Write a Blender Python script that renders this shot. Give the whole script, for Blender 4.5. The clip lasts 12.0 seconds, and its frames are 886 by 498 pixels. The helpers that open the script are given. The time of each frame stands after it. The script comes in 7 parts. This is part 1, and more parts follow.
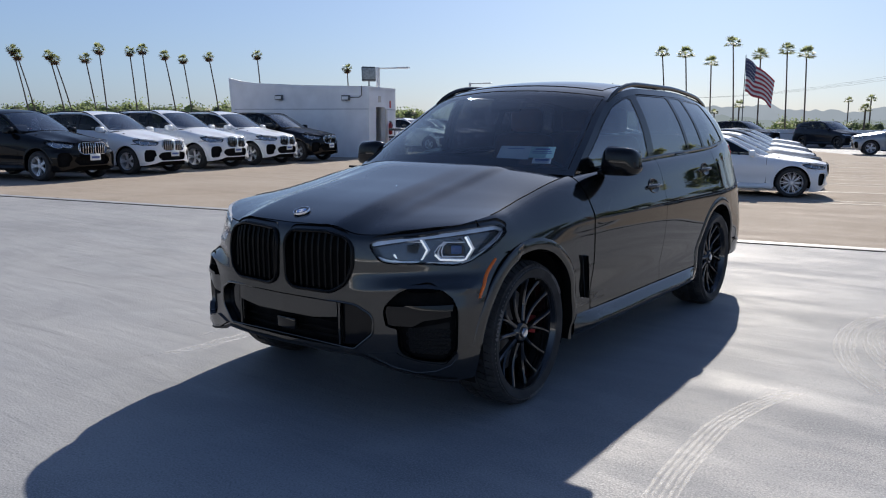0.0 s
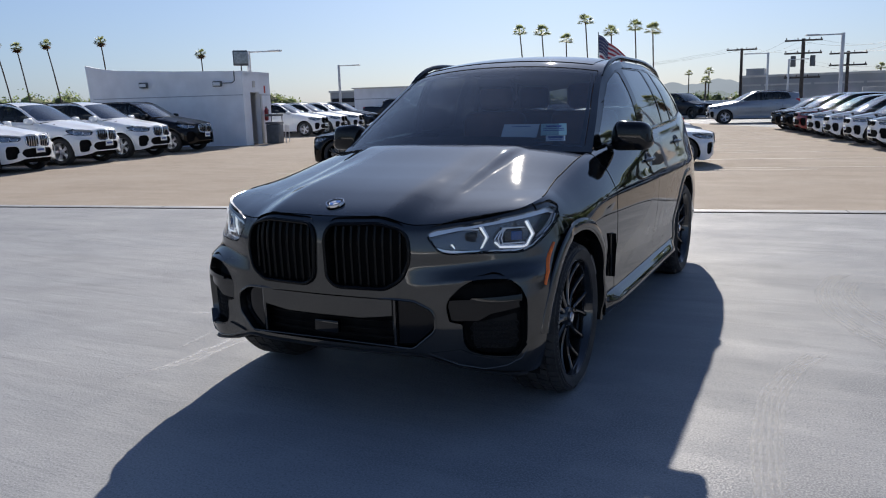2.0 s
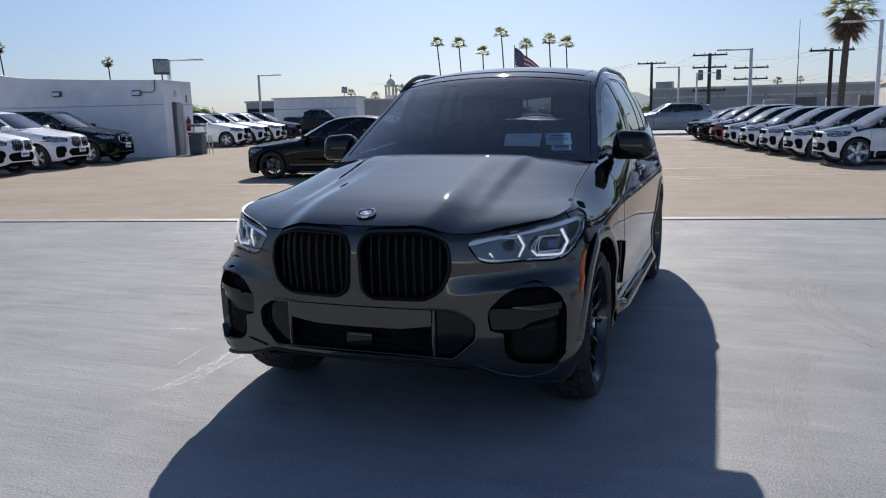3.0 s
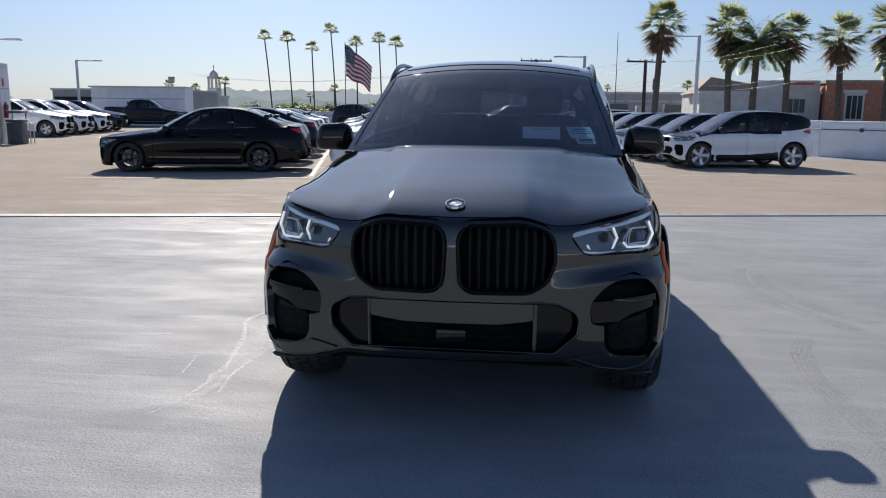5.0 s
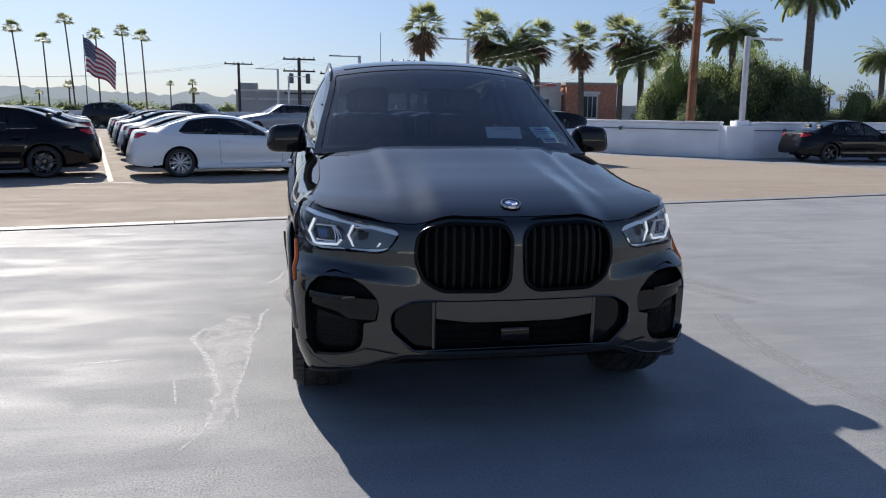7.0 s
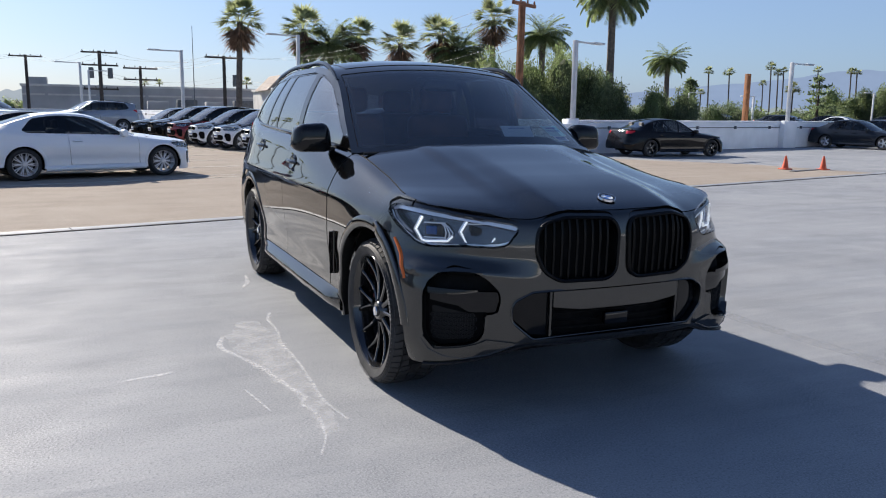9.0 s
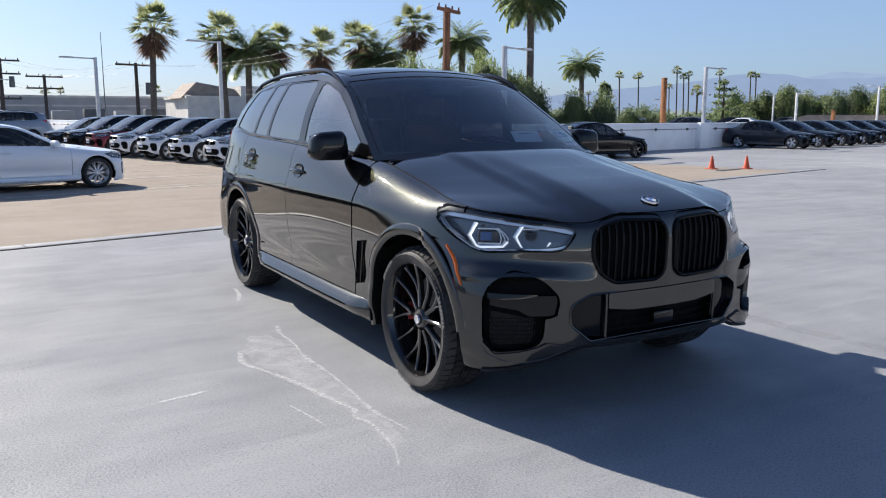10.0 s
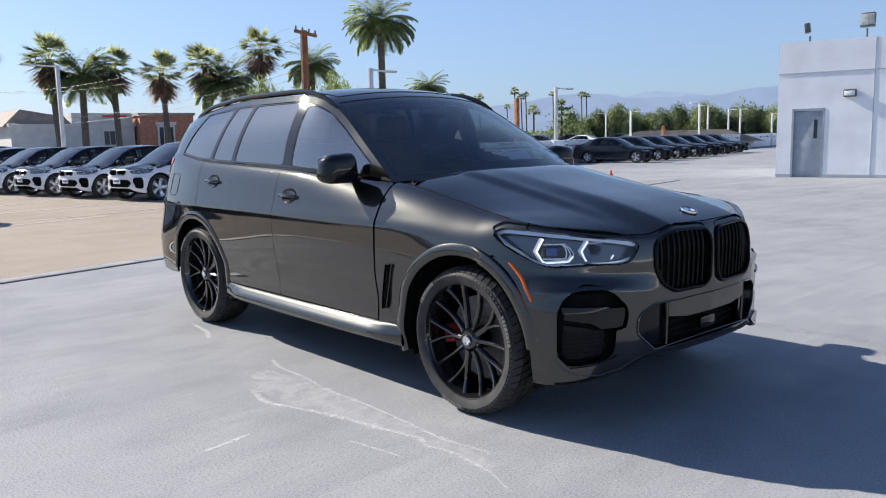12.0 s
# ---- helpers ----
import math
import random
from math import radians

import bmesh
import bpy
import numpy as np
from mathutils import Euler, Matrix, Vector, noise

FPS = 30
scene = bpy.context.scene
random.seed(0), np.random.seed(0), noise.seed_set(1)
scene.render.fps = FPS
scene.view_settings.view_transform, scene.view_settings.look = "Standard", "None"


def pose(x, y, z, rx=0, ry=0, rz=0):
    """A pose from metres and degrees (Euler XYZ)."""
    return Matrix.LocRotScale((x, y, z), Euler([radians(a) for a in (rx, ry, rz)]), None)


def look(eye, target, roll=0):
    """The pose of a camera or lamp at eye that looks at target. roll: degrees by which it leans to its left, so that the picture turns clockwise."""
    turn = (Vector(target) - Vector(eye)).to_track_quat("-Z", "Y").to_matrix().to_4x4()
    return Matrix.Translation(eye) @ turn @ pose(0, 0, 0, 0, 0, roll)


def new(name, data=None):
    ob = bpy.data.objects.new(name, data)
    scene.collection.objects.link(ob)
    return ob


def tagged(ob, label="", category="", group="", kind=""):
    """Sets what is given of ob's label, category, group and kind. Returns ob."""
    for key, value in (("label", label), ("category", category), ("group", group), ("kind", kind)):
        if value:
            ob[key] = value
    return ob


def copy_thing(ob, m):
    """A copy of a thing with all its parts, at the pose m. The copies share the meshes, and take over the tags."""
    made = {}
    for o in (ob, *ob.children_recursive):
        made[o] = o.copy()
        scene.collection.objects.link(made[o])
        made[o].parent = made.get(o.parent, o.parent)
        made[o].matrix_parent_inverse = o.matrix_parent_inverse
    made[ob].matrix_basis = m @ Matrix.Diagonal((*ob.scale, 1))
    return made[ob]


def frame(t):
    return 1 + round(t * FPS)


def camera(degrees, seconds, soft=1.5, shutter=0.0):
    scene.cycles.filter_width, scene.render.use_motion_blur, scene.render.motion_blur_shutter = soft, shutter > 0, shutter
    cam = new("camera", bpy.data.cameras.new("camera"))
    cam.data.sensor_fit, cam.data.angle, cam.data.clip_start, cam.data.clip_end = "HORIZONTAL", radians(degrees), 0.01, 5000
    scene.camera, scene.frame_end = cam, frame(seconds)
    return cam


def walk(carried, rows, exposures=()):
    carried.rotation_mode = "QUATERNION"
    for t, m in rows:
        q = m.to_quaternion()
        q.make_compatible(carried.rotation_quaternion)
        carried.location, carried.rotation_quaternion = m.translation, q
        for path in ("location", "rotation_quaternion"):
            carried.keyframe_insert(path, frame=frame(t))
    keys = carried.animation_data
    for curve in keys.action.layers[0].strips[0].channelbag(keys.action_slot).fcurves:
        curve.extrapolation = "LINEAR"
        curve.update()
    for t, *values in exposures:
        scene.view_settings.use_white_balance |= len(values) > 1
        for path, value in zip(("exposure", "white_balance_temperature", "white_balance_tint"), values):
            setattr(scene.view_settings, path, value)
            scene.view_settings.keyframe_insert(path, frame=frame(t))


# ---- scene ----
cam = camera(58.5, 12.0, soft=1.1)
PATH = [
    (0, (2.932, -2.609, 1.453), (1.769, -1.013, 1.139), 0.3),
    (0.5, (2.745, -2.712, 1.468), (1.643, -1.071, 1.161), -0.2),
    (1, (2.546, -2.787, 1.473), (1.506, -1.109, 1.153), -1.3),
    (1.5, (2.32, -2.799, 1.448), (1.34, -1.09, 1.108), -1.6),
    (2, (2.059, -2.847, 1.448), (1.185, -1.085, 1.087), -1.6),
    (2.5, (1.824, -2.951, 1.454), (1.044, -1.145, 1.094), -1.5),
    (3, (1.562, -3.037, 1.452), (0.879, -1.188, 1.112), -1.4),
    (3.2, (1.452, -3.044, 1.453), (0.81, -1.18, 1.115), -1.4),
    (5, (0.38, -3.185, 1.413), (0.13, -1.232, 1.065), 0.5),
    (5.5, (0.051, -3.142, 1.412), (-0.058, -1.175, 1.067), 1.0),
    (6, (-0.288, -3.176, 1.412), (-0.22, -1.207, 1.07), 1.5),
    (6.5, (-0.596, -3.195, 1.413), (-0.379, -1.237, 1.071), 1.3),
    (7, (-0.91, -3.151, 1.41), (-0.557, -1.213, 1.065), 0.6),
    (7.2, (-1.016, -3.099, 1.401), (-0.608, -1.173, 1.051), 0.6),
    (8.8, (-2.101, -2.924, 1.409), (-1.328, -1.113, 1.061), 0.5),
    (9, (-2.242, -2.899, 1.407), (-1.433, -1.103, 1.062), 0.8),
    (9.5, (-2.548, -2.778, 1.414), (-1.636, -1.031, 1.074), 0.9),
    (10, (-2.803, -2.608, 1.407), (-1.808, -0.904, 1.077), 0.1),
    (10.5, (-3.047, -2.45, 1.401), (-1.959, -0.8, 1.093), -0.0),
    (11, (-3.297, -2.325, 1.414), (-2.093, -0.757, 1.111), -0.5),
    (11.5, (-3.474, -2.149, 1.396), (-2.207, -0.63, 1.097), -1.0),
    (12, (-3.589, -1.969, 1.399), (-2.276, -0.487, 1.12), -1.2),
]
EXPOSURES = [(0, .47, 6500, 10), (3, .45, 6500, 10), (5.5, .46, 6500, 10), (7, .52, 6500, 10), (9.5, .78, 6500, 10), (12, .97, 6500, 10)]
walk(cam, [(t, look(eye, target, roll)) for t, eye, target, roll in PATH], EXPOSURES)

# ---- world, sun, exposure ----
SUN_EL, SUN_AZ = radians(32.3), radians(18.0)      # azimuth from +y towards -x
world = bpy.data.worlds.new("sky_world")
scene.world = world
world.use_nodes = True
_wn = world.node_tree.nodes
_sky = _wn.new("ShaderNodeTexSky")
_sky.sky_type = "NISHITA"
_sky.sun_disc = False
_sky.sun_elevation, _sky.sun_rotation = SUN_EL, -SUN_AZ
_sky.air_density, _sky.dust_density, _sky.ozone_density = 1.0, 1.0, 3.5
_dir, _split, _thin = (_wn.new(k) for k in ("ShaderNodeTexCoord", "ShaderNodeSeparateXYZ", "ShaderNodeMapRange"))
world.node_tree.links.new(_dir.outputs["Generated"], _split.inputs[0])
world.node_tree.links.new(_split.outputs["Z"], _thin.inputs[0])
for _i, _v in zip((1, 2, 3, 4), (.28, .70, .40, .05)):      # the haze thins out with height
    _thin.inputs[_i].default_value = _v
_veil = _wn.new("ShaderNodeMix")
_veil.data_type = "RGBA"
world.node_tree.links.new(_thin.outputs[0], _veil.inputs["Factor"])
_veil.inputs["B"].default_value = (4.6, 6.1, 8.5, 1)
_tint = _wn.new("ShaderNodeMix")
_tint.data_type, _tint.blend_type = "RGBA", "MULTIPLY"
_tint.inputs["Factor"].default_value = 1.0
_tint.inputs["B"].default_value = (.83, .985, 1.28, 1)
world.node_tree.links.new(_sky.outputs[0], _tint.inputs["A"])
world.node_tree.links.new(_tint.outputs["Result"], _veil.inputs["A"])
world.node_tree.links.new(_veil.outputs["Result"], _wn["Background"].inputs[0])
_wn["Background"].inputs[1].default_value = 0.058
_sun = bpy.data.lights.new("sun", "SUN")
_sun.energy, _sun.angle, _sun.color = 5.0, radians(0.55), (1.0, 0.92, 0.82)
sun = new("sun", _sun)
_to_sun = Vector((-math.sin(SUN_AZ) * math.cos(SUN_EL), math.cos(SUN_AZ) * math.cos(SUN_EL), math.sin(SUN_EL)))
sun.matrix_world = look(_to_sun * 50, (0, 0, 0))


# ---- small tools ----
def knots(*pts):
    """A smooth, never overshooting curve through (t, v) pairs; takes numbers or arrays."""
    xs, ys = np.array([p[0] for p in pts], float), np.array([p[1] for p in pts], float)
    d = np.diff(ys) / np.diff(xs)
    m = np.zeros(len(xs))
    m[0], m[-1] = d[0], d[-1]
    for i in range(1, len(xs) - 1):
        m[i] = 0 if d[i - 1] * d[i] <= 0 else 2 * d[i - 1] * d[i] / (d[i - 1] + d[i])

    def f(t):
        t = np.clip(t, xs[0], xs[-1])
        i = np.clip(np.searchsorted(xs, t, "right") - 1, 0, len(xs) - 2)
        w = xs[i + 1] - xs[i]
        s = (t - xs[i]) / w
        return ((1 + 2 * s) * (1 - s) ** 2 * ys[i] + s * (1 - s) ** 2 * w * m[i]
                + s * s * (3 - 2 * s) * ys[i + 1] + s * s * (s - 1) * w * m[i + 1])
    return f


def ease(t, a, b):
    s = np.clip((np.asarray(t, float) - a) / (b - a), 0, 1)
    return s * s * (3 - 2 * s)


def inside(pts, a, b):
    """Signed distance to a polygon, positive within, for arrays a and b."""
    a, b = np.broadcast_arrays(np.asarray(a, float), np.asarray(b, float))
    best, sign = np.full(a.shape, 1e9), -np.ones(a.shape)
    n = len(pts)
    for i in range(n):
        (x0, y0), (x1, y1) = pts[i], pts[(i + 1) % n]
        ex, ey = x1 - x0, y1 - y0
        t = np.clip(((a - x0) * ex + (b - y0) * ey) / (ex * ex + ey * ey + 1e-12), 0, 1)
        best = np.minimum(best, np.hypot(a - x0 - t * ex, b - y0 - t * ey))
        cross = ((y0 > b) != (y1 > b)) & (a < ex * (b - y0) / (ey if abs(ey) > 1e-12 else 1e-12) + x0)
        sign = np.where(cross, -sign, sign)
    return best * sign


def grown(pts, r):
    """A polygon moved outwards by r (inwards below 0)."""
    n, area = len(pts), sum(p[0] * q[1] - q[0] * p[1] for p, q in zip(pts, pts[1:] + pts[:1]))
    out = []
    for i in range(n):
        p, c, q = Vector(pts[i - 1]), Vector(pts[i]), Vector(pts[(i + 1) % n])
        a, b = (c - p).normalized(), (q - c).normalized()
        na, nb = Vector((a.y, -a.x)), Vector((b.y, -b.x))
        m = (na + nb)
        m = m / max(0.35, m.length_squared / 2)
        out.append(tuple(c + m * (r if area > 0 else -r)))
    return out


def rounded(pts, r, n=4):
    """A polygon with its corners rounded off by about r."""
    out = []
    for i in range(len(pts)):
        p, c, q = Vector(pts[i - 1]), Vector(pts[i]), Vector(pts[(i + 1) % len(pts)])
        a, b = c + (p - c).normalized() * min(r, (p - c).length * 0.45), c + (q - c).normalized() * min(r, (q - c).length * 0.45)
        for k in range(n + 1):
            t = k / n
            out.append(tuple((1 - t) ** 2 * a + 2 * t * (1 - t) * c + t * t * b))
    return out


def sheet(P, us, vs, keep=None, flip=False):
    """A bmesh of the surface P(u, v) -> x, y, z over a grid. keep(u, v, x, y, z) > 0 says what stays; the edge is laid on its zero line."""
    U, V = np.meshgrid(np.asarray(us, float), np.asarray(vs, float), indexing="ij")
    n, m = U.shape
    use = np.ones((n, m), bool)
    if keep is not None:
        F = keep(U, V, *P(U, V))
        good = F > 0
        best = np.full((n, m), 9.0)
        U2, V2 = U.copy(), V.copy()
        for du, dv in ((1, 0), (-1, 0), (0, 1), (0, -1), (1, 1), (1, -1), (-1, 1), (-1, -1)):
            a = (slice(max(0, -du), n - max(0, du)), slice(max(0, -dv), m - max(0, dv)))
            b = (slice(max(0, du), n - max(0, -du)), slice(max(0, dv), m - max(0, -dv)))
            f0, f1 = F[a], F[b]
            t = np.where((f0 <= 0) & (f1 > 0), f0 / (f0 - f1 - 1e-12), 9.0)
            pay = t + (0.15 if du and dv else 0)
            hit = pay < best[a]
            sub = best[a]
            sub[hit] = pay[hit]
            best[a] = sub
            for arr, src in ((U2, U), (V2, V)):
                s = arr[a]
                s[hit] = (src[a] + t * (src[b] - src[a]))[hit]
                arr[a] = s
        U, V = U2, V2
        use = good | (best < 8)
    X, Y, Z = np.broadcast_arrays(*P(U, V))
    bm = bmesh.new()
    ids = {}
    for i in range(n - 1):
        for j in range(m - 1):
            c = [(i, j), (i + 1, j), (i + 1, j + 1), (i, j + 1)]
            if not all(use[k] for k in c) or (keep is not None and not any(good[k] for k in c)):
                c2 = [k for k in c if use[k]]
                if keep is None or len(c2) < 3 or not any(good[k] for k in c2):
                    continue
                c = c2
            vsq = []
            for k in c:
                if k not in ids:
                    ids[k] = bm.verts.new((X[k], Y[k], Z[k]))
                vsq.append(ids[k])
            if flip:
                vsq.reverse()
            bm.faces.new(vsq)
    bmesh.ops.remove_doubles(bm, verts=bm.verts, dist=0.0006)
    bm.normal_update()
    return bm


def rim(bm, depth, out=0.0):
    """Turn the open edges of a sheet inwards by depth, so that it reads as a panel with thickness."""
    bm.normal_update()
    edges = [e for e in bm.edges if e.is_boundary]
    normals = {v: v.normal.copy() for e in edges for v in e.verts}
    res = bmesh.ops.extrude_edge_only(bm, edges=edges)
    fresh = [g for g in res["geom"] if isinstance(g, bmesh.types.BMVert)]
    old = {tuple(round(c, 5) for c in v.co): nrm for v, nrm in normals.items()}
    for v in fresh:
        nrm = old.get(tuple(round(c, 5) for c in v.co), v.normal)
        v.co -= nrm * depth
    bm.normal_update()
    return bm


def finish(name, bm, material, smooth=True, sharp=0.6):
    if smooth:
        for f in bm.faces:
            f.smooth = True
        bm.normal_update()
        for e in bm.edges:
            if len(e.link_faces) == 2 and e.calc_face_angle(0) > sharp:
                e.smooth = False
    me = bpy.data.meshes.new(name)
    bm.to_mesh(me)
    bm.free()
    if material:
        me.materials.append(material)
    return me


def part(name, bm, material, parent, label="", smooth=True, sharp=0.6):
    """ONE mesh object from a bmesh, under a thing or a part."""
    ob = new(name, bm if isinstance(bm, bpy.types.Mesh) else finish(name, bm, material, smooth, sharp))
    ob.parent = parent
    if label:
        ob["label"] = label
    return ob


def thing(name, label, category, m=None, group="", kind=""):
    ob = new(name)
    ob.empty_display_size = 0.3
    if m is not None:
        ob.matrix_basis = m
    return tagged(ob, label, category, group, kind)


def joined(*bms):
    out = bms[0]
    for b in bms[1:]:
        me = bpy.data.meshes.new("tmp")
        b.to_mesh(me)
        out.from_mesh(me)
        b.free()
        bpy.data.meshes.remove(me)
    return out


def moved(bm, m):
    bmesh.ops.transform(bm, matrix=m, verts=bm.verts)
    if m.determinant() < 0:
        bmesh.ops.reverse_faces(bm, faces=bm.faces)
    return bm


def box(sx, sy, sz, x=0, y=0, z=0, bevel=0.0, seg=2):
    """A box of that size, its middle at x, y, z, with rounded edges."""
    bm = bmesh.new()
    bmesh.ops.create_cube(bm, size=1, matrix=Matrix.Translation((x, y, z)) @ Matrix.Diagonal((sx, sy, sz, 1)))
    if bevel:
        bmesh.ops.bevel(bm, geom=bm.edges[:], offset=bevel, segments=seg, affect="EDGES", profile=0.5)
    return bm


def lathe(profile, n=32, axis="X"):
    """Turn (radius, along) pairs round an axis."""
    bm = bmesh.new()
    rows = []
    for r, a in profile:
        row = []
        for k in range(n):
            c, s = math.cos(2 * math.pi * k / n), math.sin(2 * math.pi * k / n)
            p = (a, r * c, r * s) if axis == "X" else (r * c, r * s, a) if axis == "Z" else (r * c, a, r * s)
            row.append(bm.verts.new(p))
        rows.append(row)
    for r0, r1 in zip(rows, rows[1:]):
        for k in range(n):
            bm.faces.new((r0[k], r0[(k + 1) % n], r1[(k + 1) % n], r1[k]))
    for row, r in ((rows[0], profile[0][0]), (rows[-1], profile[-1][0])):
        if r < 1e-4:
            bmesh.ops.pointmerge(bm, verts=row, merge_co=row[0].co)
    bmesh.ops.recalc_face_normals(bm, faces=bm.faces)
    return bm


def tube(points, r, n=8, closed=False, taper=None, flat=1.0):
    """A round bar along points; taper gives each point's share of r."""
    pts = [Vector(p) for p in points]
    bm = bmesh.new()
    rows = []
    side = None
    for i, p in enumerate(pts):
        a = pts[i - 1] if i or closed else p
        b = pts[(i + 1) % len(pts)] if i < len(pts) - 1 or closed else p
        d = (b - a).normalized() if (b - a).length > 1e-9 else Vector((0, 0, 1))
        if side is None:
            side = d.cross(Vector((0, 0, 1)) if abs(d.z) < 0.9 else Vector((1, 0, 0))).normalized()
        side = (side - d * side.dot(d)).normalized()
        up = d.cross(side)
        rr = r * (taper[i] if taper else 1)
        rows.append([bm.verts.new(p + (side * math.cos(2 * math.pi * k / n) + up * math.sin(2 * math.pi * k / n) * flat) * rr) for k in range(n)])
    pairs = list(zip(rows, rows[1:])) + ([(rows[-1], rows[0])] if closed else [])
    for r0, r1 in pairs:
        for k in range(n):
            bm.faces.new((r0[k], r0[(k + 1) % n], r1[(k + 1) % n], r1[k]))
    if not closed:
        bm.faces.new(rows[0])
        bm.faces.new(rows[-1])
    bmesh.ops.recalc_face_normals(bm, faces=bm.faces)
    return bm


def prism(pts, depth, m=None, bevel=0.0):
    """A flat outline (a, b) in the xz plane, depth thick along +y."""
    bm = bmesh.new()
    f = bm.faces.new([bm.verts.new((a, 0, b)) for a, b in pts])
    res = bmesh.ops.extrude_face_region(bm, geom=[f])
    for g in res["geom"]:
        if isinstance(g, bmesh.types.BMVert):
            g.co.y += depth
    bmesh.ops.recalc_face_normals(bm, faces=bm.faces)
    if bevel:
        bmesh.ops.bevel(bm, geom=bm.edges[:], offset=bevel, segments=2, affect="EDGES", profile=0.5)
    return moved(bm, m) if m is not None else bm


# ---- materials ----
def material(name, color, rough=0.5, metal=0.0, coat=0.0, vary=0.0, grain=0.0, scale=8.0, fine=120.0, spec=0.5, emit=0.0, tint=None, island=0.0, coat_rough=0.03):
    """A procedural surface: base colour with stains (vary) at one scale, and grain with fine relief at another."""
    m = bpy.data.materials.new(name)
    m.use_nodes = True
    nt = m.node_tree
    b = nt.nodes["Principled BSDF"]
    b.inputs["Roughness"].default_value, b.inputs["Metallic"].default_value = rough, metal
    b.inputs["Specular IOR Level"].default_value = spec
    b.inputs["Coat Weight"].default_value, b.inputs["Coat Roughness"].default_value = coat, coat_rough
    c = (*color, 1)
    b.inputs["Base Color"].default_value = c
    if emit:
        b.inputs["Emission Color"].default_value, b.inputs["Emission Strength"].default_value = c, emit
    if vary or grain or island:
        tex = nt.nodes.new("ShaderNodeTexCoord")
        big, small = nt.nodes.new("ShaderNodeTexNoise"), nt.nodes.new("ShaderNodeTexNoise")
        big.inputs["Scale"].default_value, big.inputs["Detail"].default_value = scale, 5
        small.inputs["Scale"].default_value, small.inputs["Detail"].default_value = fine, 3
        for n in (big, small):
            nt.links.new(tex.outputs["Object"], n.inputs["Vector"])
        mix = nt.nodes.new("ShaderNodeMix")
        mix.data_type = "RGBA"
        low = tint if tint else tuple(v * (1 - vary) for v in color)
        high = tuple(min(1, v * (1 + vary * 0.6)) for v in color)
        mix.inputs["A"].default_value, mix.inputs["B"].default_value = (*low, 1), (*high, 1)
        ramp = nt.nodes.new("ShaderNodeMapRange")
        ramp.inputs[1].default_value, ramp.inputs[2].default_value = 0.3, 0.7
        nt.links.new(big.outputs[0], ramp.inputs[0])
        nt.links.new(ramp.outputs[0], mix.inputs["Factor"])
        last = mix.outputs["Result"]
        if island:
            geo, hsv, rng = nt.nodes.new("ShaderNodeNewGeometry"), nt.nodes.new("ShaderNodeHueSaturation"), nt.nodes.new("ShaderNodeMapRange")
            rng.inputs[3].default_value, rng.inputs[4].default_value = 1 - island, 1 + island
            nt.links.new(geo.outputs["Random Per Island"], rng.inputs[0])
            nt.links.new(rng.outputs[0], hsv.inputs["Value"])
            nt.links.new(last, hsv.inputs["Color"])
            last = hsv.outputs[0]
        nt.links.new(last, b.inputs["Base Color"])
        if grain:
            bump = nt.nodes.new("ShaderNodeBump")
            bump.inputs["Strength"].default_value, bump.inputs["Distance"].default_value = grain, 0.004
            nt.links.new(small.outputs[0], bump.inputs["Height"])
            nt.links.new(bump.outputs[0], b.inputs["Normal"])
    return m


def glass(name, tint, gloss=0.02, ior=1.42):
    """A tinted pane: see-through, with its mirror gloss at Fresnel strength."""
    m = bpy.data.materials.new(name)
    m.use_nodes = True
    nt = m.node_tree
    nt.nodes.remove(nt.nodes["Principled BSDF"])
    t, g, mix, lw, power, gain = (nt.nodes.new(k) for k in ("ShaderNodeBsdfTransparent", "ShaderNodeBsdfGlossy", "ShaderNodeMixShader", "ShaderNodeLayerWeight", "ShaderNodeMath", "ShaderNodeMath"))
    t.inputs[0].default_value = (*tint, 1)
    g.inputs["Roughness"].default_value = gloss
    f0 = ((ior - 1) / (ior + 1)) ** 2
    power.operation, gain.operation = "POWER", "MULTIPLY_ADD"
    power.inputs[1].default_value = 5.0
    gain.inputs[1].default_value, gain.inputs[2].default_value = 1 - f0, f0
    nt.links.new(lw.outputs["Facing"], power.inputs[0])
    nt.links.new(power.outputs[0], gain.inputs[0])
    nt.links.new(gain.outputs[0], mix.inputs[0])
    nt.links.new(t.outputs[0], mix.inputs[1])
    nt.links.new(g.outputs[0], mix.inputs[2])
    nt.links.new(mix.outputs[0], nt.nodes["Material Output"].inputs[0])
    return m


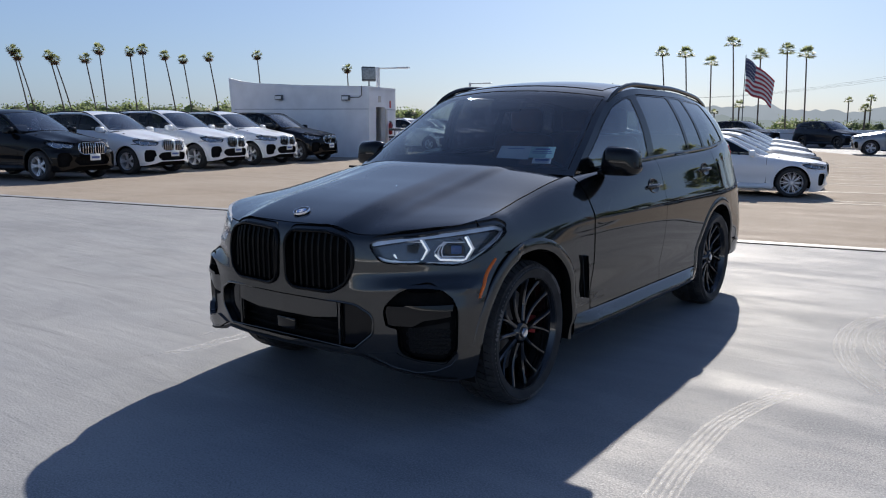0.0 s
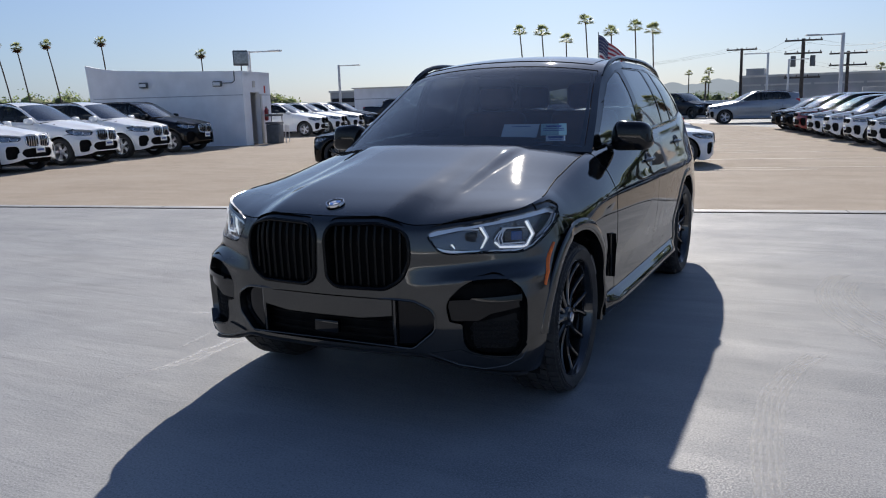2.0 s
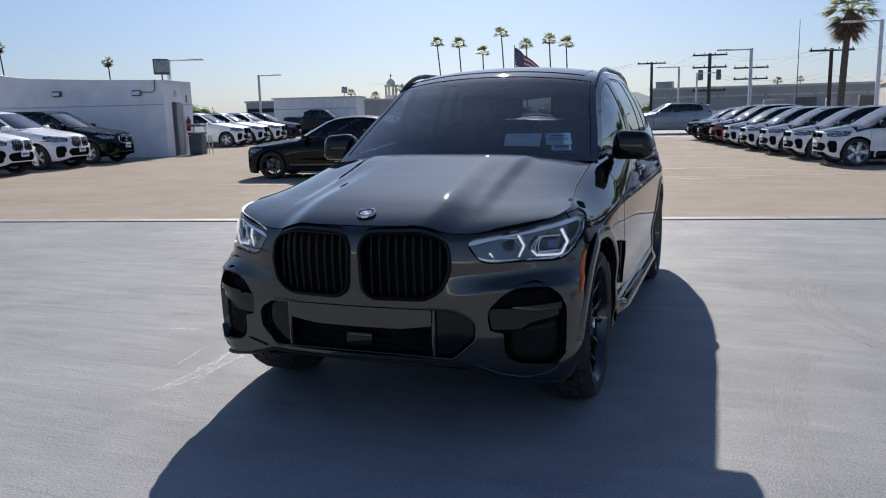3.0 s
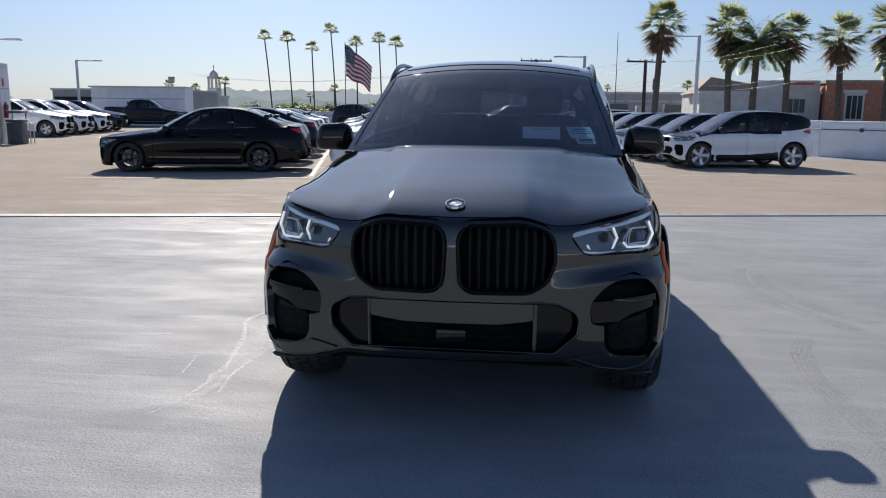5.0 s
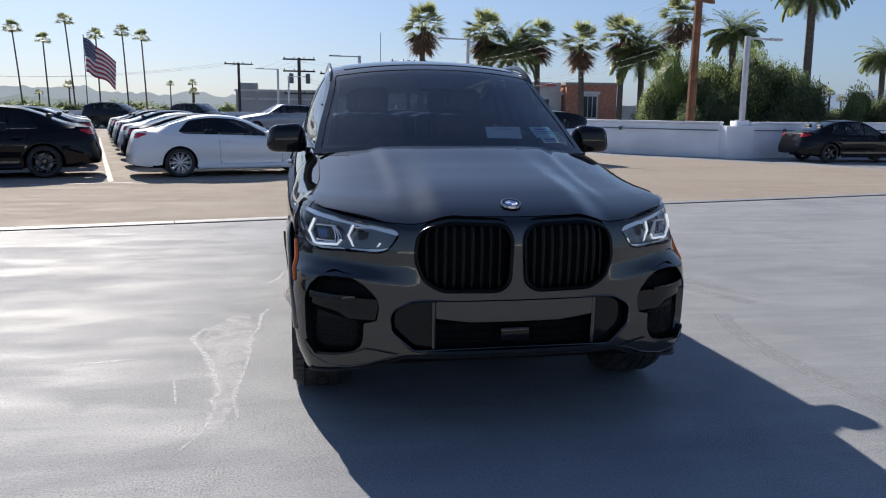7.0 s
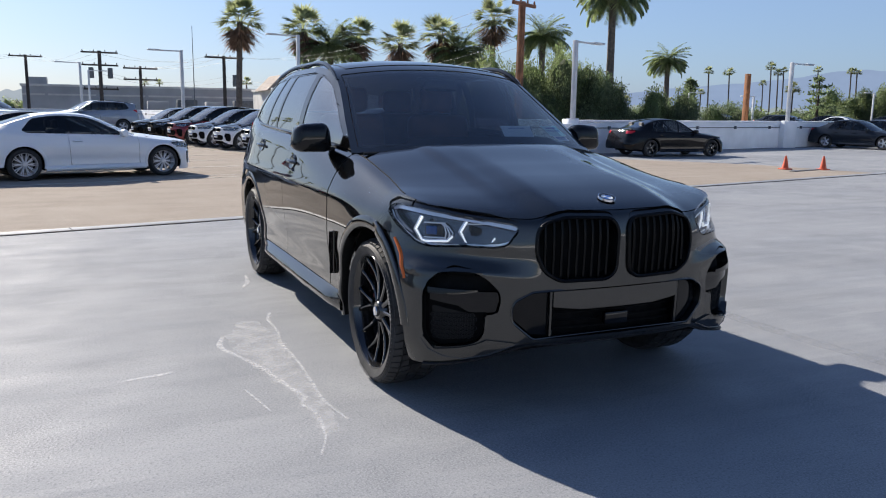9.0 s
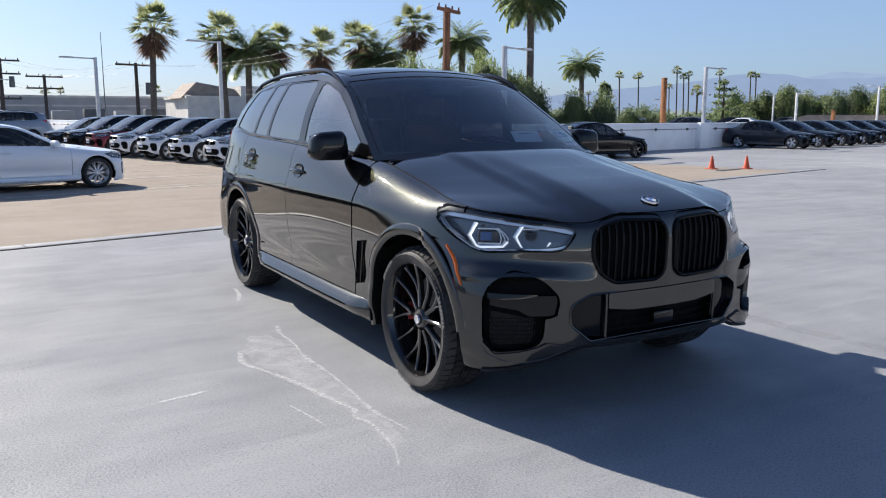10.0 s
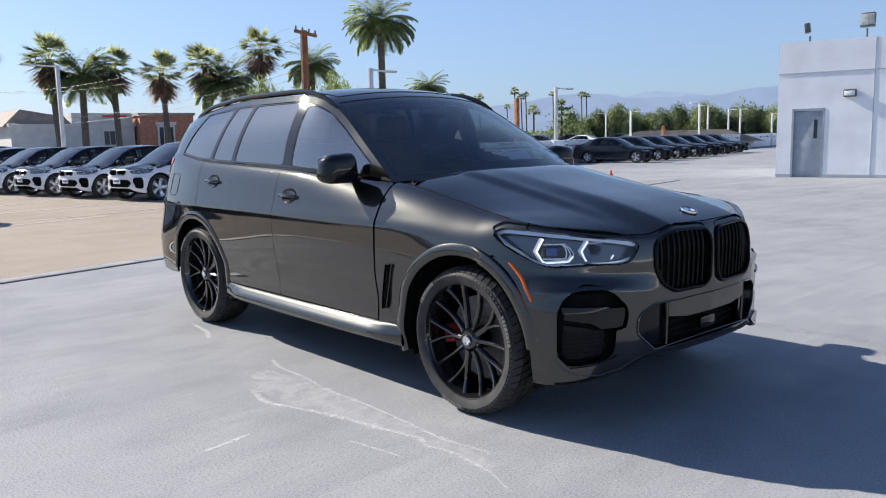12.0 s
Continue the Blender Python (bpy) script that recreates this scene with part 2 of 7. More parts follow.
def car_paint(name, color, metal=0.0, rough=0.35, flake=0.25, ior=1.5, edge=1.0, coat=1.0):
    """Clear-coated paint with a fine metallic flake and a thin uneven film of dust."""
    m = material(name, color, rough, metal, coat=coat, coat_rough=0.02, spec=0.0 if max(color) < .1 else .3)
    nt = m.node_tree
    b = nt.nodes["Principled BSDF"]
    b.inputs["Coat IOR"].default_value = ior
    b.inputs["Specular Tint"].default_value = (edge, edge, edge, 1)
    tex, fl, dust = nt.nodes.new("ShaderNodeTexCoord"), nt.nodes.new("ShaderNodeTexVoronoi"), nt.nodes.new("ShaderNodeTexNoise")
    fl.inputs["Scale"].default_value = 900
    dust.inputs["Scale"].default_value, dust.inputs["Detail"].default_value = 3.0, 6
    nt.links.new(tex.outputs["Object"], fl.inputs["Vector"])
    nt.links.new(tex.outputs["Object"], dust.inputs["Vector"])
    hsv, rng, rr = nt.nodes.new("ShaderNodeHueSaturation"), nt.nodes.new("ShaderNodeMapRange"), nt.nodes.new("ShaderNodeMapRange")
    hsv.inputs["Color"].default_value = (*color, 1)
    sep = nt.nodes.new("ShaderNodeSeparateColor")
    nt.links.new(fl.outputs["Color"], sep.inputs[0])
    rng.inputs[3].default_value, rng.inputs[4].default_value = 1 - flake, 1 + flake
    nt.links.new(sep.outputs[0], rng.inputs[0])
    nt.links.new(rng.outputs[0], hsv.inputs["Value"])
    nt.links.new(hsv.outputs[0], b.inputs["Base Color"])
    rr.inputs[3].default_value, rr.inputs[4].default_value = rough * 0.85, rough * 1.25
    nt.links.new(dust.outputs[0], rr.inputs[0])
    nt.links.new(rr.outputs[0], b.inputs["Roughness"])
    return m


M = {}
M["paint"] = car_paint("grey_paint", (0.034, 0.0342, 0.0325), 0.9, 0.30, ior=1.62, edge=.2)
M["gloss_black"] = material("gloss_black", (0.006, 0.006, 0.0066), 0.06, spec=.36)
M["piano"] = material("piano_black", (0.006, 0.006, 0.0068), 0.08, spec=.26)
M["trim_black"] = material("trim_black", (0.018, 0.018, 0.019), 0.5, vary=0.3, grain=0.1, scale=20, fine=300, spec=.16)
M["rubber"] = material("rubber", (0.036, 0.036, 0.037), 0.68, spec=.3, vary=0.4, grain=0.25, scale=14, fine=160)
M["liner"] = material("liner", (0.008, 0.008, 0.0085), 0.8, vary=0.4, scale=20, spec=.08)
M["rim_black"] = material("rim_black", (0.009, 0.009, 0.0095), 0.10, spec=.9)
M["steel"] = material("steel", (0.42, 0.42, 0.43), 0.35, 1.0, vary=0.25, scale=30)
M["disc"] = material("brake_disc", (0.16, 0.16, 0.165), 0.4, 0.9, vary=0.3, scale=30)
M["chrome"] = material("chrome", (0.75, 0.75, 0.77), 0.08, 1.0)
M["red"] = material("red_caliper", (0.28, 0.010, 0.013), 0.4)
M["amber"] = material("amber", (0.85, 0.17, 0.02), 0.22, coat=0.5)
M["tail"] = material("tail_red", (0.5, 0.01, 0.02), 0.15, coat=0.6)
M["blue"] = material("blue_enamel", (0.03, 0.12, 0.4), 0.25, coat=0.5)
M["white_enamel"] = material("white_enamel", (0.75, 0.76, 0.78), 0.3, coat=0.4)
M["lamp_dark"] = material("lamp_housing", (0.30, 0.32, 0.36), 0.25, 0.8, vary=0.12, scale=40)
M["lamp_black"] = material("lamp_black", (0.15, 0.155, 0.165), 0.22, 0.8, vary=0.12, scale=40)
M["lamp_block"] = material("lamp_block", (0.03, 0.032, 0.036), 0.2, 0.2)
M["blue_glass"] = material("blue_glass", (0.02, 0.07, 0.22), 0.08, coat=0.6)
M["lamp_silver"] = material("lamp_silver", (0.85, 0.86, 0.89), 0.18, 0.5)
M["drl"] = material("running_light", (0.92, 0.96, 1.0), 0.3, emit=.42)
M["drl_off"] = material("light_tube", (0.7, 0.73, 0.78), 0.25)
M["windscreen"] = glass("windscreen_glass", (0.58, 0.62, 0.65), ior=2.1)
M["lot_glass"] = glass("lot_glass", (0.24, 0.26, 0.27), ior=1.6)
M["lot_screen"] = glass("lot_screen", (0.35, 0.37, 0.39), ior=2.8)
M["rear_glass"] = glass("rear_glass", (0.30, 0.32, 0.34), ior=1.5)
M["rubber_mark"] = material("rubber_mark", (0.11, 0.11, 0.112), 0.6)
M["side_glass"] = glass("side_glass", (0.45, 0.56, 0.53), ior=3.3)
M["privacy"] = glass("privacy_glass", (0.07, 0.075, 0.08), ior=3.0)
M["lens"] = glass("lamp_lens", (0.88, 0.9, 0.92))
M["leather"] = material("brown_leather", (0.16, 0.06, 0.03), 0.5, vary=0.3, grain=0.2, scale=6, fine=200)
M["dash"] = material("dash_plastic", (0.015, 0.014, 0.014), 0.6, vary=0.3, grain=0.2, scale=10, fine=250)
M["paper"] = material("paper", (0.72, 0.76, 0.77), 0.6, vary=0.05, scale=9)
M["paper_teal"] = material("paper_teal", (0.42, 0.62, 0.6), 0.6, vary=0.06, scale=9)
M["ink"] = material("ink", (0.08, 0.12, 0.3), 0.7)
M["bar_black"] = material("bar_black", (.005, .005, .0055), .25, spec=.14)
M["can_dark"] = material("cap_grey", (.05, .05, .055), .3, .6)
M["mesh"] = material("mesh_black", (0.012, 0.012, 0.012), 0.5, spec=.15)


# ---- cars: one family of shapes, bent to each model's sizes ----
# outline of the body seen from above, front middle to rear middle: x, y low down and x, y at bonnet height
OUT_LOW = [(0, .050), (.30, .064), (.455, .092), (.60, .140), (.782, .206), (.903, .311), (.955, .448), (.974, .62), (.985, .90),
           (.985, 1.5), (.985, 2.6), (.99, 3.86), (.965, 4.45), (.90, 4.75), (.70, 4.90), (0, 4.95)]
OUT_HIGH = [(0, .05), (.30, .062), (.46, .115), (.607, .192), (.778, .326), (.885, .472), (.937, .635), (.962, .80), (.975, 1.0),
            (.985, 1.5), (.998, 2.6), (.995, 3.86), (.95, 4.45), (.87, 4.72), (.66, 4.86), (0, 4.90)]
# for the same stations: height of the lower edge, height of the upper edge, how far the top rolls in
EDGE = [(.362, .962, .045), (.362, .966, .045), (.362, .930, .035), (.318, .936, .03), (.28, .960, .026), (.258, .992, .040), (.25, 1.012, .065), (.26, 1.032, .11),
        (.30, 1.066, .135), (.31, 1.15, .125), (.31, 1.212, .035), (.31, 1.255, .03), (.33, 1.31, .03), (.36, 1.33, .03), (.38, 1.33, .03), (.38, 1.33, .03)]
KQ = [0.0, 0.3001, 0.4629, 0.6129, 0.8032, 0.9729, 1.1183, 1.2756, 1.5559, 2.1559, 3.2559, 4.5159, 5.1065, 5.4134, 5.6634, 6.3652]      # how far along the outline each station lies
XL, YL = (knots(*[(q, p[i]) for q, p in zip(KQ, OUT_LOW)]) for i in (0, 1))
XH, YH = (knots(*[(q, p[i]) for q, p in zip(KQ, OUT_HIGH)]) for i in (0, 1))
ZLO, ZUP, ROLL = (knots(*[(q, p[i]) for q, p in zip(KQ, EDGE)]) for i in (0, 1, 2))
TUCK = knots((.20, .09), (.28, .045), (.36, .016), (.46, .004), (.60, 0), (.80, .001), (.90, .007), (1.0, .030), (1.1, .058), (1.25, .098), (1.4, .135))
QEND = KQ[-1]


class Shape:
    """The skin of one car model: the base skin, bent in length and height, with a greenhouse of its own."""

    def __init__(self, length=4.94, half=0.99, front_axle=0.88, rear_axle=3.855, tyre=0.378, arch=0.452, zmap=((0, 0), (2, 2)), ymap=None,
                 roof=None, roof_half=None, header=2.34, tail=4.70, bow=0.25, crown=0.06, door=(1.50, 2.70, 3.78), glass_y=(1.80, 2.665, 2.755, 3.47, 3.50, 3.80, 3.85, 4.50), rear_glass=None):
        self.length, self.kx = length, half / 0.99
        self.front_axle, self.rear_axle, self.tyre, self.arch = front_axle, rear_axle, tyre, arch
        self.zm = knots(*zmap)
        self.ym = knots(*(ymap or ((0, 0), (.88, front_axle), (3.855, rear_axle), (4.95, length))))
        self.roof = knots(*(roof or ((1.53, 1.135), (1.615, 1.19), (1.8, 1.31), (2.0, 1.435), (2.2, 1.556), (2.34, 1.625), (2.5, 1.672), (2.8, 1.702), (3.4, 1.70), (4.0, 1.665), (4.4, 1.615), (4.72, 1.55))))
        self.roof_half = knots(*(roof_half or ((1.53, .835), (1.8, .785), (2.34, .695), (2.8, .69), (3.6, .675), (4.2, .645), (4.72, .60))))
        self.header, self.tail, self.bow, self.crown, self.door, self.glass_y = header, tail, bow, crown, door, glass_y
        self.rear_glass = rear_glass
        ys = np.linspace(KQ[5], KQ[14], 500)
        self._q, self._y = ys, self.wall(ys, np.ones(500))[1]

    def wall(self, q, h, sink=0.0):
        """The side of the body: q metres along the outline from the front middle, h from the lower edge (0) to the upper (1)."""
        q, h = np.asarray(q, float), np.asarray(h, float)
        zl, zt = ZLO(q), ZUP(q)
        z = zl + (zt - zl) * h
        e = 2e-3
        b = ease(z, .58, .90)
        x, y = XL(q) * (1 - b) + XH(q) * b, YL(q) * (1 - b) + YH(q) * b
        q1, q0 = np.minimum(q + e, QEND), np.maximum(q - e, 0)
        tx = (XL(q1) - XL(q0)) * (1 - b) + (XH(q1) - XH(q0)) * b
        ty = (YL(q1) - YL(q0)) * (1 - b) + (YH(q1) - YH(q0)) * b
        ln = np.hypot(tx, ty) + 1e-9
        nx, ny = ty / ln, -tx / ln
        nx = np.where(q < .02, nx * q / .02, nx)
        hr = 0.08 + 1.25 * ROLL(q)
        t = np.clip((z - (zt - hr)) / hr, 0, 1)
        side = ease(q, .8, 1.3)
        inset = TUCK(z) * (0.5 + 0.5 * side) + ROLL(q) * (1 - np.sqrt(np.maximum(0, 1 - t * t * .98))) + sink
        # the flank: a hollow under the shoulder and a soft haunch over the wheels
        flank = ease(y, .9, 1.4) * (1 - ease(y, 4.2, 4.7))
        inset = inset + flank * (0.020 * np.exp(-((z - .50) / .11) ** 2) - 0.006 * np.exp(-((z - .93) / .05) ** 2))
        # the nose: a hollow under each lamp, a ridge from the grille's foot out to the corner
        face = ease(q, .36, .74) * (1 - ease(q, .95, 1.12))
        inset = inset + face * (.016 * np.exp(-((z - .752) / .035) ** 2) - .020 * np.exp(-np.abs(z - (.672 + .028 * ease(q, .45, .75))) / .026))
        x, y = x - nx * inset, y - ny * inset
        return x * self.kx, self.ym(y), self.zm(z)

    def h_of(self, q, z):
        """The h at which the wall stands z (in the base skin's heights) high."""
        return (z - ZLO(q)) / (ZUP(q) - ZLO(q))

    def q_at(self, y):
        return np.interp(y, self._y, self._q)

    def top(self, q):
        return self.wall(q, np.ones_like(np.asarray(q, float)))

    def bonnet(self, u, v):
        """The bonnet: u across (-1..1), v from its front edge to the windscreen."""
        u, v = np.broadcast_arrays(np.asarray(u, float), np.asarray(v, float))
        q1, qa = KQ[5] - .02, self.q_at(self.ym(1.56))
        a = np.abs(u)
        ex, ey, ez = self.top(q1 + v * (qa - q1))
        fx, fy, fz = self.top(a * q1)
        c = np.array(self.top(np.array([q1])))
        w = (1 - v) ** 1.5
        x = a * ex * (1 - w) + w * (fx + (ex - c[0]) * a)
        y = ey + w * (fy - c[1]) - self.bow * v ** 2 * (1 - a ** 2)
        kz = self.zm(1.0) - self.zm(.9)
        rise = (.067 + .012 * v) * (1 - a ** 3.3) * (1 - np.exp(-v * 9)) * (1 - .25 * v)
        rise = rise + .014 * (1 - ease(a, .47 + .10 * v, .57 + .10 * v)) * ease(v, .02, .25) * (1 - .2 * ease(v, .75, 1))
        z = ez + w * (fz - c[2]) + rise * kz / .1 - .012 * ease(v, .9, 1)
        return np.sign(u) * x, y, z

    def upper(self, q, w):
        """The side of the greenhouse, from the waist (w = 0) to the roof's edge (1)."""
        x, y, z = self.top(q)
        zr, xr = self.roof(y), self.roof_half(y)
        zr = np.maximum(zr, z)
        b = .028 * np.sin(np.pi * w) * np.clip((zr - z) / .4, 0, 1)
        xr = np.where(zr > z + .005, np.minimum(xr, x), x)
        return x + (xr - x) * w + b, y + 0 * w, z + (zr - z) * w + b * .3

    def over(self, u, y):
        """Windscreen and roof: u across, y along the roof's edge."""
        xr, zr = self.roof_half(y), self.roof(y)
        bow = self.bow * (1 - ease(y, self.header - .75, self.header + .15) * .62) * (1 - ease(y, self.header, self.header + .5))
        c = self.crown * (0.55 + .45 * ease(y, self.header - .8, self.header + .3))
        a = 1 - np.abs(u) ** 2.2
        return u * xr, y - bow * a, zr + c * a

    def back(self, u, v):
        """The tailgate's glass, from the roof's rear edge (v = 0) down to the waist."""
        rx, ry, rz = self.over(u, np.full(np.shape(u), self.tail))
        q = KQ[15] - np.abs(u) * (KQ[15] - KQ[13])
        bx, by, bz = self.top(q)
        bx = np.sign(u) * bx
        return rx + (bx - rx) * v, ry + (by - ry) * v + .04 * np.sin(np.pi * v), rz + (bz - rz) * v


def both(fn):
    """Call fn for the car's left (+1) and right (-1) side."""
    for s in (1, -1):
        fn(s)


def sided(P, s):
    return (lambda u, v: (lambda r: (r[0] * s, r[1], r[2]))(P(u, v)))


def car_rim(r, width, style, loose=None):
    """An alloy wheel facing +x: barrel, and spokes in pairs."""
    bm = lathe([(r * .93, -width * .5), (r * .99, -width * .5), (r * .95, -width * .3), (r * .90, 0), (r * .95, width * .42), (r * 1.0, width * .5), (r * .985, width * .5 + .006), (r * .955, width * .44), (r * .93, width * .30), (r * .92, -width * .45)], 40)
    face = width * .36
    hub = lathe([(0.001, face + .006), (.045, face + .004), (.058, face - .012), (.066, face - .05), (.05, face - .08)], 20)
    bm = joined(bm, hub)
    count, spread, slim = style
    for k in range(count):
        for side in ((-1, 1) if loose is None else (-1, 1, 0)):
            mid = 2 * math.pi * (k + (0 if side else .5)) / count
            a0, a1 = mid + side * spread * (.25 if loose is None else .10), mid + side * spread
            rows = []
            sp = bmesh.new()
            for t in np.linspace(0, 1, 7):
                rr = .06 + (r * .955 - .06) * t
                a = a0 + (a1 - a0) * (t ** .8 if loose is None else max(0.0, (t - .30) / .70))
                d = face - .006 - .020 * math.sin(math.pi * min(1, t * 1.0)) + .018 * t
                hw = slim * (1.15 - .45 * t + .5 * max(0, t - .85) / .15)
                c = Vector((0, math.cos(a), math.sin(a)))
                n = Vector((0, -math.sin(a), math.cos(a)))
                rows.append([sp.verts.new(c * rr + n * hw * k2 + Vector((d + dd, 0, 0))) for k2, dd in ((-1, -.03), (-1, -.006), (-.45, 0), (.45, 0), (1, -.006), (1, -.03))])
            for ra, rb in zip(rows, rows[1:]):
                for i in range(5):
                    sp.faces.new((ra[i], ra[i + 1], rb[i + 1], rb[i]))
            bmesh.ops.recalc_face_normals(sp, faces=sp.faces)
            if loose is None:
                bm = joined(bm, sp)
            else:
                loose.append(sp)
    return bm


def tyre_tread(R, h):
    """Rows of slanted rubber blocks round the tyre, the outer rows rolled over the shoulder."""
    bm = bmesh.new()
    ribs = ((-h + .010, -h + .048, 56), (-h + .057, -.030, 56), (-.022, .022, 14), (.030, h - .057, 56), (h - .048, h - .010, 56))
    for i, (x0, x1, count) in enumerate(ribs):
        for k in range(count):
            steps = 1 if count > 20 else 5
            a0, a1 = 2 * math.pi * (k + .37 * i) / count, 2 * math.pi * (k + .37 * i + .80) / count
            slant = .035 * (1 if i > 2 else -1 if i < 2 else .3)
            for j in range(steps):
                b0, b1 = a0 + (a1 - a0) * j / steps, a0 + (a1 - a0) * (j + 1) / steps
                v = []
                for rad in (R - .014, R):
                    for a, x in ((b0, x0), (b1, x0), (b1, x1), (b0, x1)):
                        drop = .016 if (i == 0 and x == x0) or (i == 4 and x == x1) else 0
                        aa = a + slant * (x - x0) / (x1 - x0)
                        v.append(bm.verts.new((x, math.cos(aa) * (rad - drop), math.sin(aa) * (rad - drop))))
                for f in ((4, 5, 6, 7), (0, 1, 5, 4), (1, 2, 6, 5), (2, 3, 7, 6), (3, 0, 4, 7)):
                    bm.faces.new([v[q] for q in f])
    bmesh.ops.recalc_face_normals(bm, faces=bm.faces)
    return bm


def tyre_marks(R, rim_r, h):
    """Plain raised bars where the sidewall carries its lettering, and a ring of small ribs."""
    bm = bmesh.new()
    mid = rim_r + .52 * (R - rim_r)

    def bar(a, da, r0, r1, x):
        v = [bm.verts.new((x, math.cos(q) * r, math.sin(q) * r)) for q, r in ((a, r0), (a + da, r0), (a + da, r1), (a, r1))]
        bm.faces.new(v)
    for start in (.5, 2.6, 4.7):
        a = start
        for k, w in enumerate((.03, .045, .03, .05, .035, .045, .03, .045)):
            bar(a, w, mid - .010, mid + .010, h + .0065)
            a += w + .018
    for k in range(90):
        bar(2 * math.pi * k / 90, .022, R - .040, R - .030, h + .0005)
    return bm


def car_wheel(car, sh, x, y, s, rim_r, style, mats, fine, width=.27):
    """A wheel with its tyre, rim, disc and caliper; x is its outer face."""
    m = Matrix.Translation((s * (x - width / 2), y, sh.tyre)) @ Matrix.Diagonal((s, 1, 1, 1))
    n = 96 if fine else 36
    h = width / 2
    R = sh.tyre
    tread = [(R - .004, h - .045), (R, h - .075)]
    for g in ((.30, .22, -.18, -.26) if fine else ()):
        c = g * h * 2 * .72
        tread += [(R, c + .010), (R - .008, c + .006), (R - .008, c - .006), (R, c - .010)]
    prof = [(rim_r * .97, h - .012), (rim_r + .008, h - .004), (rim_r + .022, h + .001), (rim_r + .5 * (R - rim_r), h + .005), (R - .035, h - .004), (R - .016, h - .02)] + sorted(tread, key=lambda p: -p[1]) + \
           [(R, -h + .075), (R - .004, -h + .045), (R - .016, -h + .02), (R - .04, -h), (rim_r + .02, -h), (rim_r * .97, -h + .012)]
    if fine:
        prof = [(r - (.010 if abs(a) < h - .035 else 0) * (r > R - .02), a) for r, a in prof if not (r > R - .012 and abs(a) < h - .08)]
    tyre = lathe(prof, n)
    loose = [] if fine else None
    wheel = part("wheel", moved(car_rim(rim_r, width * .9, style, loose), m), mats["rim"], car)
    for sp in loose or ():
        part("spoke", moved(sp, m), mats["rim"], wheel)
    tyre = part("tyre", moved(tyre, m), M["rubber"], wheel, "black rubber tyre")
    if fine:
        part("tread", moved(tyre_tread(R, h), m), M["rubber"], wheel, "blocky tyre tread", False)
        part("sidewall_mark", moved(tyre_marks(R, rim_r, h), m), M["rubber_mark"], wheel, "raised marks on the sidewall", False)
    part("brake_disc", moved(lathe([(.06, -.02), (.10, -.012), (rim_r * .72, -.012), (rim_r * .72, -.04), (.10, -.04), (.06, -.05)], 32), m), M["disc"], wheel, "grey steel brake disc")
    cap = lathe([(.001, width * .34 + .009), (.028, width * .34 + .008), (.033, width * .34 - .004)], 20)
    part("hub_cap", moved(cap, m), M["can_dark"] if fine else mats["rim"], wheel)
    if fine:
        part("hub_badge", moved(lathe([(.001, width * .34 + .0105), (.020, width * .34 + .010), (.024, width * .34 + .012), (.027, width * .34 + .006)], 20), m), M["chrome"], wheel, "small bright round badge")
    if fine:
        cal = bmesh.new()
        rows = []
        for a in np.linspace(-.20, .20, 9):
            aa = math.pi + a + .06
            rows.append([cal.verts.new((d, math.cos(aa) * r, math.sin(aa) * r)) for d, r in ((-.06, rim_r * .80), (.028, rim_r * .82), (.04, rim_r * .70), (.036, rim_r * .54), (-.06, rim_r * .5))])
        for ra, rb in zip(rows, rows[1:]):
            for i in range(4):
                cal.faces.new((ra[i], ra[i + 1], rb[i + 1], rb[i]))
        cal.faces.new(rows[0])
        cal.faces.new(rows[-1])
        bmesh.ops.recalc_face_normals(cal, faces=cal.faces)
        flip = Matrix.Diagonal((1, 1 if y > sh.front_axle + 1 else -1, 1, 1))
        part("caliper", moved(moved(cal, flip), m), M["red"], wheel, "red brake caliper")
    # well behind the wheel
    arch = sheet(lambda a, w: (s * (x - .05 - w * .34), y + np.cos(a) * (sh.arch + .012), sh.tyre + np.sin(a) * (sh.arch + .012)), np.linspace(-.35, math.pi + .35, 22), (0, .5, 1), flip=s > 0)
    wall = sheet(lambda a, r: (s * (x - .38) + 0 * a, y + np.cos(a) * r, sh.tyre + np.sin(a) * r), np.linspace(-.35, math.pi + .35, 22), (.05, .25, sh.arch + .012))
    part("wheel_arch_liner", joined(arch, wall), M["liner"], car)
    return wheel


def wall_poly(sh, pts):
    """keep() for the part of the wall within a polygon in (q, base height)."""
    def f(q, h, x, y, z):
        zb = ZLO(q) + (ZUP(q) - ZLO(q)) * h
        return inside(pts, q, zb)
    return f


def plate_on(P, q0, q1, h0, h1, n=8, m=4):
    return sheet(P, np.linspace(q0, q1, n), np.linspace(h0, h1, m))


